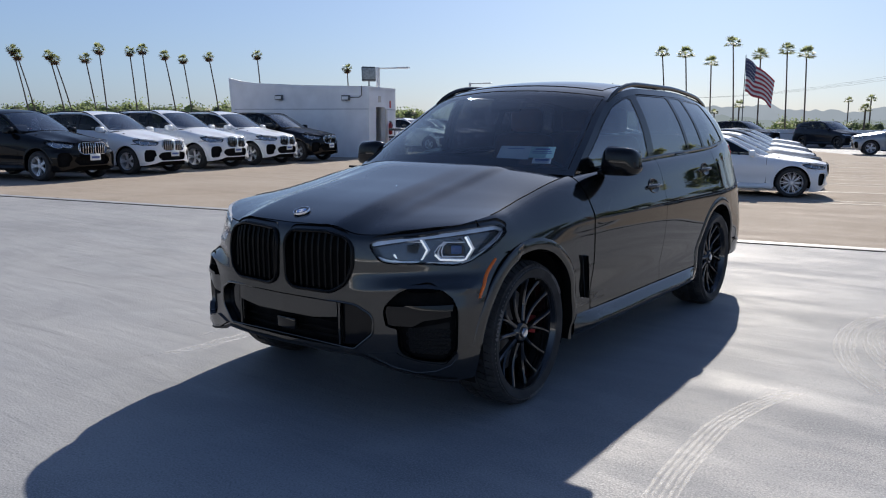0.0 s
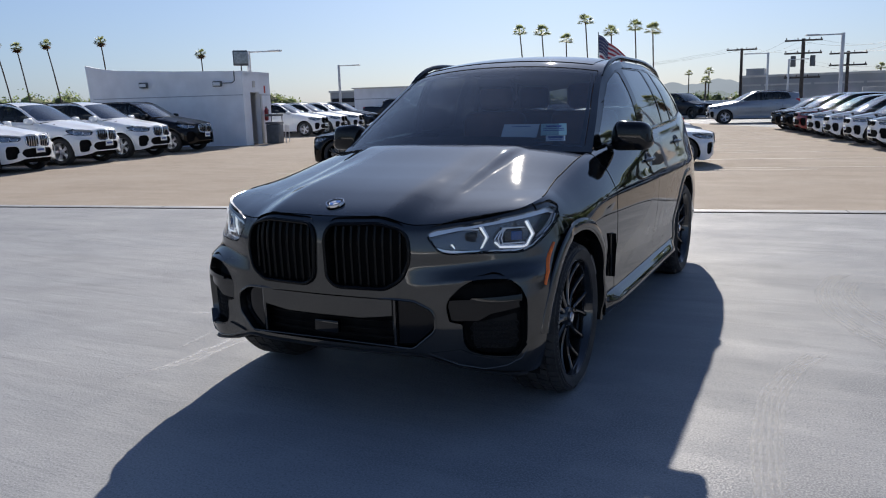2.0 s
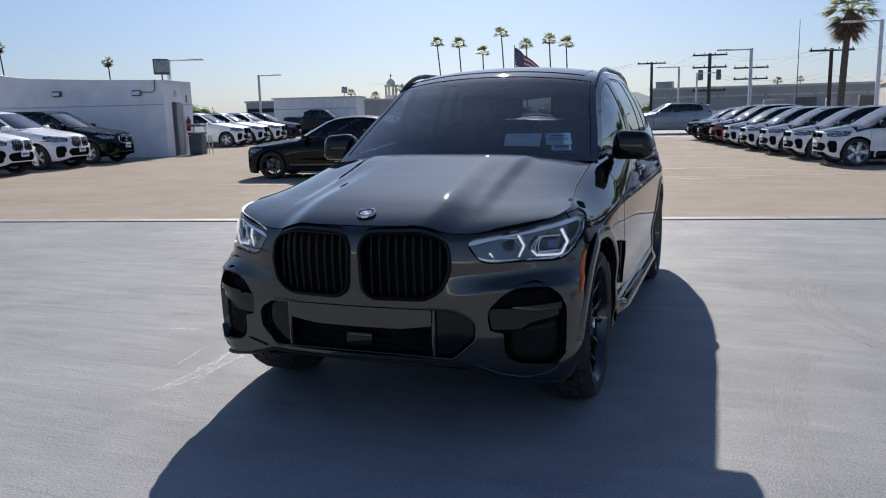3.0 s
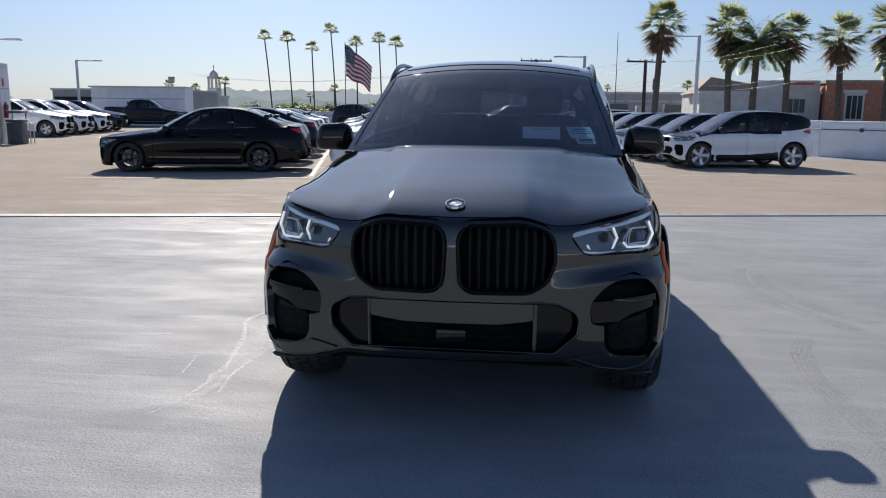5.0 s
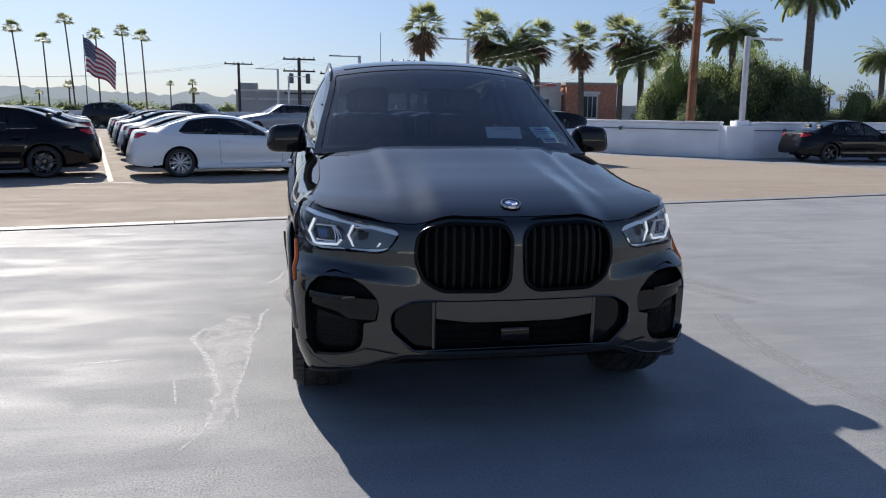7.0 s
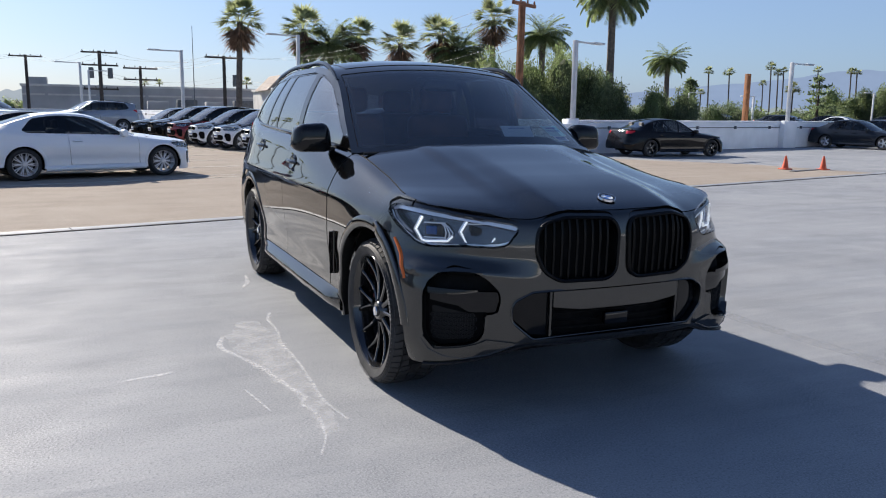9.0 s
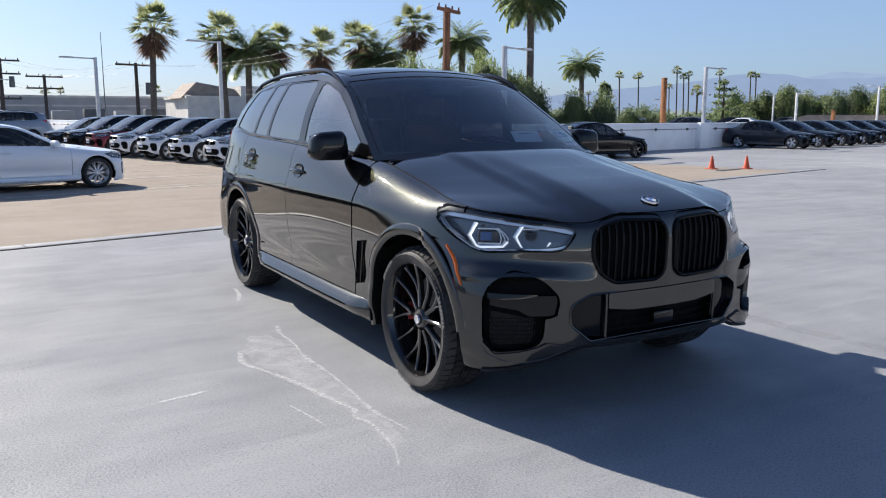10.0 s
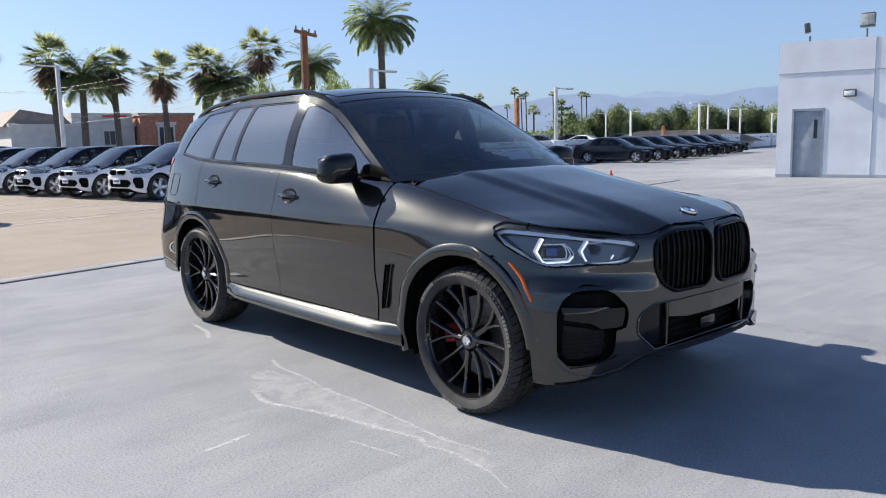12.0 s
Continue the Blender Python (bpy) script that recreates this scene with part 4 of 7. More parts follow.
    hatch = lambda grow=0.0: (lambda u, y, x, yy, z: np.minimum.reduce([y - rg[0] + grow, rg[1] - y + grow, sh.roof_half(y) - .09 - np.abs(x) + grow]))
    if rg:
        part("rear_window", sheet(lambda u, y: (lambda r: (r[0], r[1], r[2] - .004))(sh.over(u, y)), np.linspace(-1, 1, 21), np.linspace(rg[0] - .05, rg[1] + .05, 14), hatch()), M["privacy"], car, "dark rear window")
        part("boot_lid", sheet(sh.back, np.linspace(-1, 1, 21), np.linspace(0, 1, 7), flip=True), paint, car)
    else:
        part("rear_window", sheet(sh.back, np.linspace(-.93, .93, 17), np.linspace(.08, .95, 7), flip=True), M["rear_glass"] if hero else M["privacy"], car, "dark rear window")
        part("tailgate_frame", sheet(lambda u, v: (lambda r: (r[0], r[1] + .004, r[2]))(sh.back(u, v)), np.linspace(-1, 1, 41), np.linspace(0, 1, 15), lambda u, v, x, y, z: np.maximum(np.abs(u) - .92, np.maximum(.10 - v, v - .93)), flip=True), body2, car)

    # bonnet
    us, vs = np.linspace(-1, 1, 81 if hero else 25), np.unique(np.round(np.concatenate([np.linspace(0, .2, 16 if hero else 5), np.linspace(.2, 1, 44 if hero else 12)]), 4))
    part("bonnet", rim(sheet(sh.bonnet, us, vs, lambda u, v, x, y, z: np.minimum(v - .004 + .0, .9995 - np.abs(u) * 1.0) + 1e-5), rimd), body2 if two_tone else paint, car)
    # cowl, windscreen, roof
    ys = np.concatenate([np.linspace(sh.ym(1.545), sh.header, 60 if hero else 18), np.linspace(sh.header, sh.tail, 60 if hero else 18)[1:]])
    uu = np.linspace(-1, 1, 61 if hero else 21)
    ws = lambda grow=0.0: (lambda u, y, x, yy, z: np.minimum.reduce([sh.header - y + grow, y - sh.ym(1.60) + grow, sh.roof_half(y) - .040 - np.abs(x) + grow]))
    part("windscreen", sheet(lambda u, y: (lambda r: (r[0], r[1], r[2] - .004))(sh.over(u, y)), uu, ys, ws()), M["windscreen"] if hero else M["lot_screen"], car, "tinted windscreen")
    if hero:
        band = ws(-.030)
        part("windscreen_band", sheet(lambda u, y: (lambda r: (r[0], r[1] + .003, r[2] - .009))(sh.over(u, y)), uu, ys, lambda *a: np.minimum(ws(-.004)(*a), np.maximum(-band(*a), np.minimum(sh.ym(1.675) - a[1], .5 - np.abs(a[2]))))), M["liner"], car, "black windscreen border")
    part("roof", rim(sheet(sh.over, uu, ys, lambda *a: np.minimum.reduce([-ws(.004)(*a), a[1] - sh.ym(1.56)] + ([-hatch(.004)(*a)] if rg else []))), rimd), body2 if two_tone else paint, car)
    if hero:
        y0, y1 = sh.header + .10, 3.75
        part("roof_glass", rim(sheet(lambda u, y: (lambda r: (r[0], r[1], r[2] + .004))(sh.over(u, y)), np.linspace(-.86, .86, 31), np.linspace(y0, y1, 24)), .006), M["gloss_black"], car, "black panoramic roof glass")
    part("cowl", sheet(lambda u, v: (lambda a, b: tuple(a[i] * (1 - v) + b[i] * v - (.018 if i == 2 else 0) for i in range(3)))(sh.bonnet(u * .96, np.full(np.shape(u), .985)), sh.over(u * .96, np.full(np.shape(u), float(sh.ym(1.63))))), uu, np.linspace(0, 1, 4)), M["trim_black"], car, "black cowl panel")
    # grille
    if has_kidney:
        for s in (1, -1):
            def kp(a, b, sink):
                q = np.abs(a)
                r = sh.wall(q, sh.h_of(q, b), sink)
                return s * r[0], r[1], r[2]
            A = sided(lambda q, h: sh.wall(q, h, .075), s)
            qk, hk = np.linspace(.02, .46, 30 if hero else 10), np.linspace(.45, 1, 26 if hero else 10)
            g1 = part("grille", rim(sheet(A, qk, hk, wall_poly(sh, kid), flip=s < 0), -.07), M["liner"], car, "black twin grille" if hero else "")
            ring = [Vector([float(c) for c in kp(a, b, -.006)]) for a, b in kid]
            part("grille_frame", tube(ring, .011, 8 if hero else 5, closed=True, flat=.8), grille_mat or M["bar_black"], g1)
            lo, hi = min(b for a, b in kid), max(b for a, b in kid)
            nb = 9 if hero else 5
            for k in range(nb):
                a = .075 + (.395 - .075) * k / (nb - 1) * (1.0 if grille == "kidney" else .86)
                bs = [b for b in np.linspace(lo, hi, 60) if float(inside(kid, a, b)) > .004]
                if len(bs) < 4:
                    continue
                zz = np.linspace(bs[0], bs[-1], 7)
                pts = [Vector([float(c) for c in kp(a, b, .012 + .02 * (2 * t - 1) ** 2 * 0 + .028 * (1 - b / hi))]) for t, b in zip(np.linspace(0, 1, 7), zz)]
                part("grille_bar", tube(pts, .0085 if hero else .012, 6, flat=1.0), grille_mat or M["bar_black"], g1)
    # lower duct
    qd, hd = np.linspace(-.62, .62, 80 if hero else 26), np.linspace(0, .55, 34 if hero else 12)
    back = lambda sink: (lambda u, h: (lambda r: (np.sign(u) * r[0], r[1], r[2]))(sh.wall(np.abs(u), h, sink)))
    duct = part("lower_grille", rim(sheet(back(.09), qd, hd, lambda u, h, x, y, z: inside(grown(DUCT, .006), u, zb(np.abs(u), h))), -.085), M["liner"], car, "black lower grille")
    if hero:
        for sgn in (1, -1):
            part("duct_panel", rim(sheet(back(.03), np.linspace(-.6, .6, 90), hd, lambda u, h, x, y, z: np.minimum(inside(grown(DUCT, -.010), u, zb(np.abs(u), h)), sgn * u - .372)), .02), M["piano"], duct, "glossy black panel")
            part("duct_post", tube([tuple(float(c) for c in back(.012)(np.array(sgn * .362), sh.h_of(.362, b))) for b in (.605, .50, .40)], .009, 6), paint, duct)
        part("plate_carrier", rim(sheet(back(.006), np.linspace(-.37, .37, 60), np.linspace(.15, .55, 50), lambda u, h, x, y, z: inside([(-.352, .606), (.352, .606), (.352, .535), (.20, .515), (-.20, .515), (-.352, .535)], u, zb(np.abs(u), h))), .03), paint, duct, "dark grey blank number plate carrier")
        for b in (.49, .45, .415):
            part("duct_bar", tube([tuple(float(c) for c in back(.065)(np.array(u), sh.h_of(abs(u), b))) for u in np.linspace(-.37, .37, 9)], .005, 6), M["liner"], duct)
        part("radar_cover", box(.13, .03, .06, 0, .085, .455, .008), M["gloss_black"], duct, "square radar cover")
        part("duct_rim", tube([tuple(float(c) for c in back(-.002)(np.array(a), sh.h_of(abs(a), b))) for a, b in DUCT], .0055, 6, closed=True), M["paint"], car)
        lip_pts = [(u, ZLO(abs(u)) + .012) for u in np.linspace(-.98, .98, 49)]
        part("front_lip", tube([tuple(np.array(back(.004)(np.array(u), sh.h_of(abs(u), b))).ravel() - np.array((0, 0, .012))) for u, b in lip_pts], .016, 8, flat=.5), M["trim_black"], car, "black front lip")
        # round badge
        bq = sh.bonnet(np.array(0.0), np.array(.055))
        b0, b1 = (Vector([float(c.item()) for c in sh.bonnet(np.array(0.0), np.array(v))]) for v in (.03, .085))
        n = (b1 - b0).cross(Vector((-1, 0, 0))).normalized()
        bm4 = Matrix.Translation(Vector([float(c.item()) for c in bq]) + n * .005) @ n.to_track_quat("Z", "Y").to_matrix().to_4x4()
        badge = part("badge", moved(lathe([(.001, .006), (.026, .006), (.028, .0075)], 28, "Z"), bm4), M["white_enamel"], car, "round badge")
        part("badge_edge", moved(lathe([(.040, .002), (.0405, .0098), (.043, .0095), (.0445, 0)], 32, "Z"), bm4), M["chrome"], badge, "thin chrome edge")
        part("badge_ring", moved(lathe([(.028, .004), (.030, .0095), (.040, .0095), (.042, 0)], 32, "Z"), bm4), M["piano"], badge, "black ring")
        for k in (0, 2):
            seg = bmesh.new()
            c = seg.verts.new((0, 0, .0068))
            arc = [seg.verts.new((.026 * math.cos(k * math.pi / 2 + t), .026 * math.sin(k * math.pi / 2 + t), .0068)) for t in np.linspace(0, math.pi / 2, 7)]
            seg.faces.new([c] + arc)
            part("badge_quarter", moved(seg, bm4), M["blue"], badge, "blue quarter")
    elif plate:
        r = [float(c) for c in back(-.03)(np.array(0.0), np.array(.36))]
        part("number_plate", box(.31, .012, .155, r[0], r[1], r[2], .004), M["paper"], car, "pale number plate")
        part("plate_mark", box(.24, .004, .05, r[0], r[1] - .008, r[2] - .005), M["ink"], car)
    # underside and cabin
    L, kx = sh.length, sh.kx
    part("underbody", box(1.35 * kx, L - .9, .12, 0, L / 2, .27, .03), M["liner"], car)
    by, hz = sh.header, float(sh.zm(1.10))
    part("firewall", box(1.45 * kx, .05, .60, 0, by - 1.10, hz - .27, .01), M["liner"], car)
    part("dashboard", joined(box(1.42 * kx, .62, .16, 0, by - .78, hz - .07, .05), box(1.42 * kx, .30, .5, 0, by - .45, hz - .30, .05)), M["dash"], car)
    seat_z = float(sh.zm(.62))
    headroom = float(sh.roof(sh.header + .6)) - .12
    for s in (1, -1):
        for row, sy in ((0, by + .42), (1, by + 1.30)):
            if len(sh.glass_y) == 4 and row:
                continue
            seat = part("seat", joined(box(.50, .52, .20, s * .36 * kx, sy - .12, seat_z, .06, 3), moved(box(.50, .17, headroom - seat_z - .20, 0, 0, (headroom - seat_z - .20) / 2, .06, 3), Matrix.Translation((s * .36 * kx, sy + .14, seat_z)) @ Matrix.Rotation(-.18, 4, "X"))), M["leather"] if hero else M["dash"], car, "brown leather seat" if hero else "")
            part("headrest", box(.27, .11, .19, s * .36 * kx, sy + .30, headroom - .10, .045, 3), M["leather"] if hero else M["dash"], seat)
    wheel = moved(tube([(math.cos(a) * .18, math.sin(a) * .18, 0) for a in np.linspace(0, 2 * math.pi, 25)[:-1]], .014, 6, closed=True), Matrix.Translation((.36 * kx, by - .30, hz - .06)) @ Matrix.Rotation(radians(62), 4, "X"))
    part("steering_wheel", joined(wheel, moved(box(.30, .10, .03, 0, 0, 0, .012), Matrix.Translation((.36 * kx, by - .32, hz - .06)) @ Matrix.Rotation(radians(62), 4, "X"))), M["dash"], car)
    if hero:
        part("mirror_inside", box(.24, .03, .07, 0, by - .19, 1.57, .02, 3), M["gloss_black"], car, "inside mirror")
        part("sensor_housing", box(.26, .10, .03, 0, by - .10, 1.615, .012), M["trim_black"], car)
        part("cabin_floor", box(1.5, 2.6, .05, 0, by + .7, .42, .01), M["dash"], car)
        part("headliner", sheet(lambda u, y: (lambda r: (r[0], r[1], r[2] - .04))(sh.over(u, y)), np.linspace(-.95, .95, 15), np.linspace(sh.header + .03, sh.tail, 12)), M["dash"], car)
        for k in (-1, 1):
            part("wiper", tube([(k * .55 - .25, 1.42, 1.158), (k * .55 * .6 - .05, 1.375, 1.163), (k * .30 + .25, 1.39, 1.168)], .008, 6), M["trim_black"], car)
    if m is not None:
        car.matrix_basis = m
    return car


HERO = Shape(door=(1.555, 2.655, 3.78), glass_y=(1.80, 2.58, 2.69, 3.38, 3.43, 3.74, 3.79, 4.36))
hero = build_car("suv", "dark grey metallic SUV with black twin grille and black wheels", HERO, M["paint"], hero=True, rim_r=.300, style=(5, .21, .0105), lit=True)
sheet_m = Matrix.Translation((.350, 1.690, 1.274)) @ Matrix.Rotation(radians(2), 4, "Z") @ Matrix.Rotation(radians(47), 4, "X")
sheet_ob = tagged(part("paper_sheet", moved(box(.225, .105, .002), sheet_m), M["paper"], None), "white paper sheet lying on the dashboard", "paper")
part("print_bar", moved(box(.12, .004, .001, 0, .032, .002), sheet_m), M["ink"], sheet_ob)
# papers behind the windscreen


def paper(px, pz, w, h, mat, label, bars, tilt):
    """A paper against the windscreen's inside, with plain bars for its writing."""
    y = 1.58
    for _ in range(20):
        r = HERO.over(np.array(px / .8), np.array(y))
        y += (pz - float(r[2])) * .8
    c = Vector((px, float(r[1]) + .018, pz))
    m = Matrix.Translation(c) @ Matrix.Rotation(radians(tilt), 4, "Z") @ Matrix.Rotation(radians(-57), 4, "X")
    ob = tagged(part("windscreen_sticker", moved(box(w, .002, h, 0, 0, 0), m), mat, None), label, "paper")
    for a, b, ww, hh in bars:
        part("print_bar", moved(box(ww, .001, hh, a, -.002, b), m), M["ink"], ob)


paper(.582, 1.283, .15, .115, M["paper_teal"], "teal and white paper sticker behind the windscreen", ((0, .030, .09, .014), (0, .006, .12, .006), (0, -.012, .12, .006)), 18)
paper(.612, 1.236, .112, .058, M["paper"], "small white sticker with blue print on the windscreen", ((0, .005, .085, .02), (0, -.016, .07, .005)), 18)


# ---- the parking deck: u runs along the joint, v away from it ----
LOT = radians(13.5)
UX, VX = Vector((math.cos(LOT), math.sin(LOT), 0)), Vector((-math.sin(LOT), math.cos(LOT), 0))
JOINT = radians(11.4)
JO = Vector((0, 7.52, 0))
JU, JV = Vector((math.cos(JOINT), math.sin(JOINT), 0)), Vector((-math.sin(JOINT), math.cos(JOINT), 0))


def deck_material(name, base, pale, dark, rough, shine):
    """Coated concrete: broad cloudy wear, small blotches, streaks, and a sandy grain that catches the sun."""
    m = material(name, base, rough)
    nt = m.node_tree
    b = nt.nodes["Principled BSDF"]
    tex = nt.nodes.new("ShaderNodeTexCoord")
    def noise_node(scale, detail, stretch=None, distort=0.0):
        n = nt.nodes.new("ShaderNodeTexNoise")
        n.inputs["Scale"].default_value, n.inputs["Detail"].default_value, n.inputs["Distortion"].default_value = scale, detail, distort
        if stretch:
            mp = nt.nodes.new("ShaderNodeMapping")
            mp.inputs["Scale"].default_value = stretch
            mp.inputs["Rotation"].default_value = (0, 0, -LOT)
            nt.links.new(tex.outputs["Object"], mp.inputs[0])
            nt.links.new(mp.outputs[0], n.inputs["Vector"])
        else:
            nt.links.new(tex.outputs["Object"], n.inputs["Vector"])
        return n.outputs[0]
    def span(src, a, b2, lo=0.0, hi=1.0):
        r = nt.nodes.new("ShaderNodeMapRange")
        for i, v in zip((1, 2, 3, 4), (a, b2, lo, hi)):
            r.inputs[i].default_value = v
        nt.links.new(src, r.inputs[0])
        return r.outputs[0]
    def blend(fac, a, b2):
        x = nt.nodes.new("ShaderNodeMix")
        x.data_type = "RGBA"
        for key, v in (("A", a), ("B", b2)):
            if isinstance(v, tuple):
                x.inputs[key].default_value = (*v, 1)
            else:
                nt.links.new(v, x.inputs[key])
        nt.links.new(fac, x.inputs["Factor"])
        return x.outputs["Result"]
    broad, blot, streak, grain = noise_node(.35, 6, distort=.6), noise_node(2.2, 6, distort=.5), noise_node(1.0, 5, (.25, 2.4, 1)), noise_node(72, 3)
    trowel, sand = noise_node(1.0, 3, (1.1, 7.0, 1), .4), noise_node(120, 2)
    c = blend(span(broad, .35, .68), base, pale)
    c = blend(span(blot, .46, .72, 0, .85), c, pale)
    c = blend(span(noise_node(.8, 6, distort=1.2), .52, .74, 0, .55), c, dark)
    c = blend(span(streak, .50, .75, 0, .45), c, dark)
    c = blend(span(grain, .50, .66, 0, .5), c, dark)
    c = blend(span(sand, .47, .62, 0, .75), c, pale)
    c = blend(span(trowel, .50, .68, 0, .30), c, pale)
    nt.links.new(c, b.inputs["Base Color"])
    worn = noise_node(1.0, 5, (.5, 2.2, 1), .8)
    scuff = noise_node(1.0, 7, (2.0, 3.4, 1), .6)
    nt.links.new(span(worn, .32, .68, rough * .86, min(1, rough * 1.2)), b.inputs["Roughness"])
    glint = nt.nodes.new("ShaderNodeMath")      # single sand grains shine more than the coat between them
    glint.operation = "MULTIPLY"
    nt.links.new(span(scuff, .38, .62, shine * .45, shine), glint.inputs[0])
    nt.links.new(span(sand, .44, .62, .2, 2.6), glint.inputs[1])
    nt.links.new(glint.outputs[0], b.inputs["Specular IOR Level"])
    bump, bump2 = nt.nodes.new("ShaderNodeBump"), nt.nodes.new("ShaderNodeBump")
    bump.inputs["Strength"].default_value, bump.inputs["Distance"].default_value = .8, .0032
    bump2.inputs["Strength"].default_value, bump2.inputs["Distance"].default_value = .8, .0100
    nt.links.new(grain, bump.inputs["Height"])
    nt.links.new(trowel, bump2.inputs["Height"])
    nt.links.new(bump2.outputs[0], bump.inputs["Normal"])
    nt.links.new(bump.outputs[0], b.inputs["Normal"])
    return m


M["deck_grey"] = deck_material("deck_grey", (.212, .223, .241), (.304, .313, .325), (.145, .155, .170), .60, .085)
M["deck_tan"] = deck_material("deck_tan", (.282, .242, .203), (.342, .300, .255), (.218, .187, .157), .76, .035)
M["city"] = material("city_ground", (.16, .15, .13), .9, vary=.4, grain=.2, scale=.03, fine=2)
M["white_wall"] = material("white_wall", (.80, .82, .85), .7, vary=.10, grain=.35, scale=1.3, fine=60)
M["wall_band"] = material("wall_band", (.42, .45, .5), .7, vary=.15, scale=3)
M["grey_door"] = material("grey_door", (.33, .37, .42), .5, vary=.15, scale=5)
M["metal_strip"] = material("metal_strip", (.24, .255, .275), .6, .1, vary=.35, grain=.2, scale=3, fine=40)
M["dark_gap"] = material("dark_gap", (.02, .02, .022), .9)
M["line_paint"] = material("line_paint", (.37, .335, .285), .75, vary=.3, scale=6)
M["lamp_post"] = material("lamp_post", (.56, .57, .58), .5, vary=.12, scale=4)
M["wood_pole"] = material("wood_pole", (.055, .045, .04), .85, vary=.4, grain=.3, scale=5, fine=40)
M["brown_pole"] = material("brown_pole", (.20, .085, .04), .8, vary=.35, grain=.3, scale=4, fine=50)
M["orange"] = material("orange", (.27, .105, .035), .8, vary=.35, grain=.3, scale=3, fine=30)
M["cone_red"] = material("cone_red", (.62, .10, .04), .6, vary=.2, scale=6)
M["brick"] = material("brick", (.44, .19, .12), .85, vary=.3, grain=.3, scale=3, fine=30)
M["cream"] = material("cream", (.62, .60, .56), .8, vary=.15, scale=1)
M["warehouse"] = material("warehouse", (.40, .40, .40), .85, vary=.18, scale=.4)
M["roof_tan"] = material("roof_tan", (.30, .25, .21), .9, vary=.2, scale=2)
M["glass_dark"] = material("glass_dark", (.03, .04, .05), .1)
M["red_sign"] = material("red_sign", (.5, .07, .05), .6)
M["flood_lens"] = material("flood_lens", (.34, .37, .36), .25, vary=.3, scale=12)
M["can"] = material("can_grey", (.10, .11, .12), .6, vary=.3, scale=6)

deck = part("parking_deck", box(150, 110, .5, 0, 22, -.25), M["deck_grey"], None)
tagged(deck, "grey coated rooftop parking deck, worn and stained", "ground", kind="structure")
ground = part("ground", sheet(lambda x, y: (x, y, -5 + 0 * x), np.linspace(-3500, 3500, 15), np.linspace(-3500, 3500, 15)), M["city"], None)
tagged(ground, "city ground below the deck", "ground", kind="structure")


def laid(bm, origin, u, v, z):
    m = Matrix((( u.x, v.x, 0, origin.x), (u.y, v.y, 0, origin.y), (0, 0, 1, z), (0, 0, 0, 1)))
    return moved(bm, m)


tan = bmesh.new()
tan.faces.new([tan.verts.new((a, b, 0)) for a, b in ((-58, .12), (16.2, .12), (16.2, 3.6), (12.2, 11.6), (9.5, 16), (-6, 58), (-58, 50))])
tagged(part("tan_deck", laid(tan, JO, JU, JV, .004), M["deck_tan"], None), "tan concrete deck beyond the joint", "pavement", kind="structure")
joint = part("expansion_joint", laid(box(76, .20, .012, -20.5, .02, 0, .004), JO, JU, JV, .004), M["metal_strip"], None)
tagged(joint, "pale metal expansion joint across the deck", "joint", kind="structure")
part("joint_gap", laid(box(76, .045, .010, -20.5, -.105, 0), JO, JU, JV, .004), M["dark_gap"], joint)
for k in range(14):
    part("joint_seam", laid(box(.012, .2, .0135, -14.5 + 2.4 * k, .02, 0), JO, JU, JV, .004), M["dark_gap"], joint)


def at(u0, v0):
    """A place on the deck, in metres along u and v from the joint's middle."""
    p = JO + UX * u0 + VX * v0
    return p


# parapets round the deck
def parapet(a, b, height=1.08, thick=.22, label="white concrete parapet with a dark rail line"):
    a, b = Vector((*a, 0)), Vector((*b, 0))
    d = (b - a)
    ang = math.atan2(d.y, d.x)
    m = Matrix.Translation((a + b) / 2) @ Matrix.Rotation(ang, 4, "Z")
    w = part("parapet", moved(box(d.length, thick, height, 0, 0, height / 2, .02), m), M["white_wall"], None)
    tagged(w, label, "wall", kind="structure")
    part("coping", moved(box(d.length, thick + .06, .07, 0, 0, height + .037, .015), m), M["white_wall"], w)
    part("conduit", moved(tube([(-d.length / 2 + .05, -thick / 2 - .03, height - .20), (0, -thick / 2 - .03, height - .20), (d.length / 2 - .05, -thick / 2 - .03, height - .20)], .016, 6), m), M["can"], w)
    for k in range(int(d.length // 2.6)):
        part("conduit_box", moved(box(.10, .07, .12, -d.length / 2 + 1.4 + 2.6 * k, -thick / 2 - .04, height - .20, .01), m), M["can"], w)
    return w


parapet((-62, 64.0), (-10, 57.0))
parapet((-10, 57.0), (1.5, 57.4))
parapet((1.5, 57.4), (9.3, 24.2))
parapet((9.3, 24.2), (12.35, 20.35))
parapet((13.2, 20.2), (33.5, 25.1))
parapet((33.5, 25.1), (75, 35))
parapet((-62, 64), (-38, 8), 1.0)
parapet((-38, 8), (-30, -32), 1.0)
parapet((-30, -32), (60, -30), 1.0)
parapet((60, -30), (75, 35), 1.0)
pil = part("wall_pillar", box(.95, .6, 1.02, 12.75, 20.2, .51, .02), M["white_wall"], None)
tagged(pil, "square white pillar in the parapet", "pillar", kind="structure")
part("pillar_cap", box(.42, .42, .16, 12.95, 20.35, 1.10, .02), M["white_wall"], pil)
part("pillar_joint", box(.04, .03, 1.0, 12.32, 20.05, .5), M["dark_gap"], pil)
pil2 = part("wall_pillar", box(.75, .45, 1.15, 25.9, 23.0, .57, .02), M["white_wall"], None)
tagged(pil2, "square white pillar in the parapet", "pillar", kind="structure")


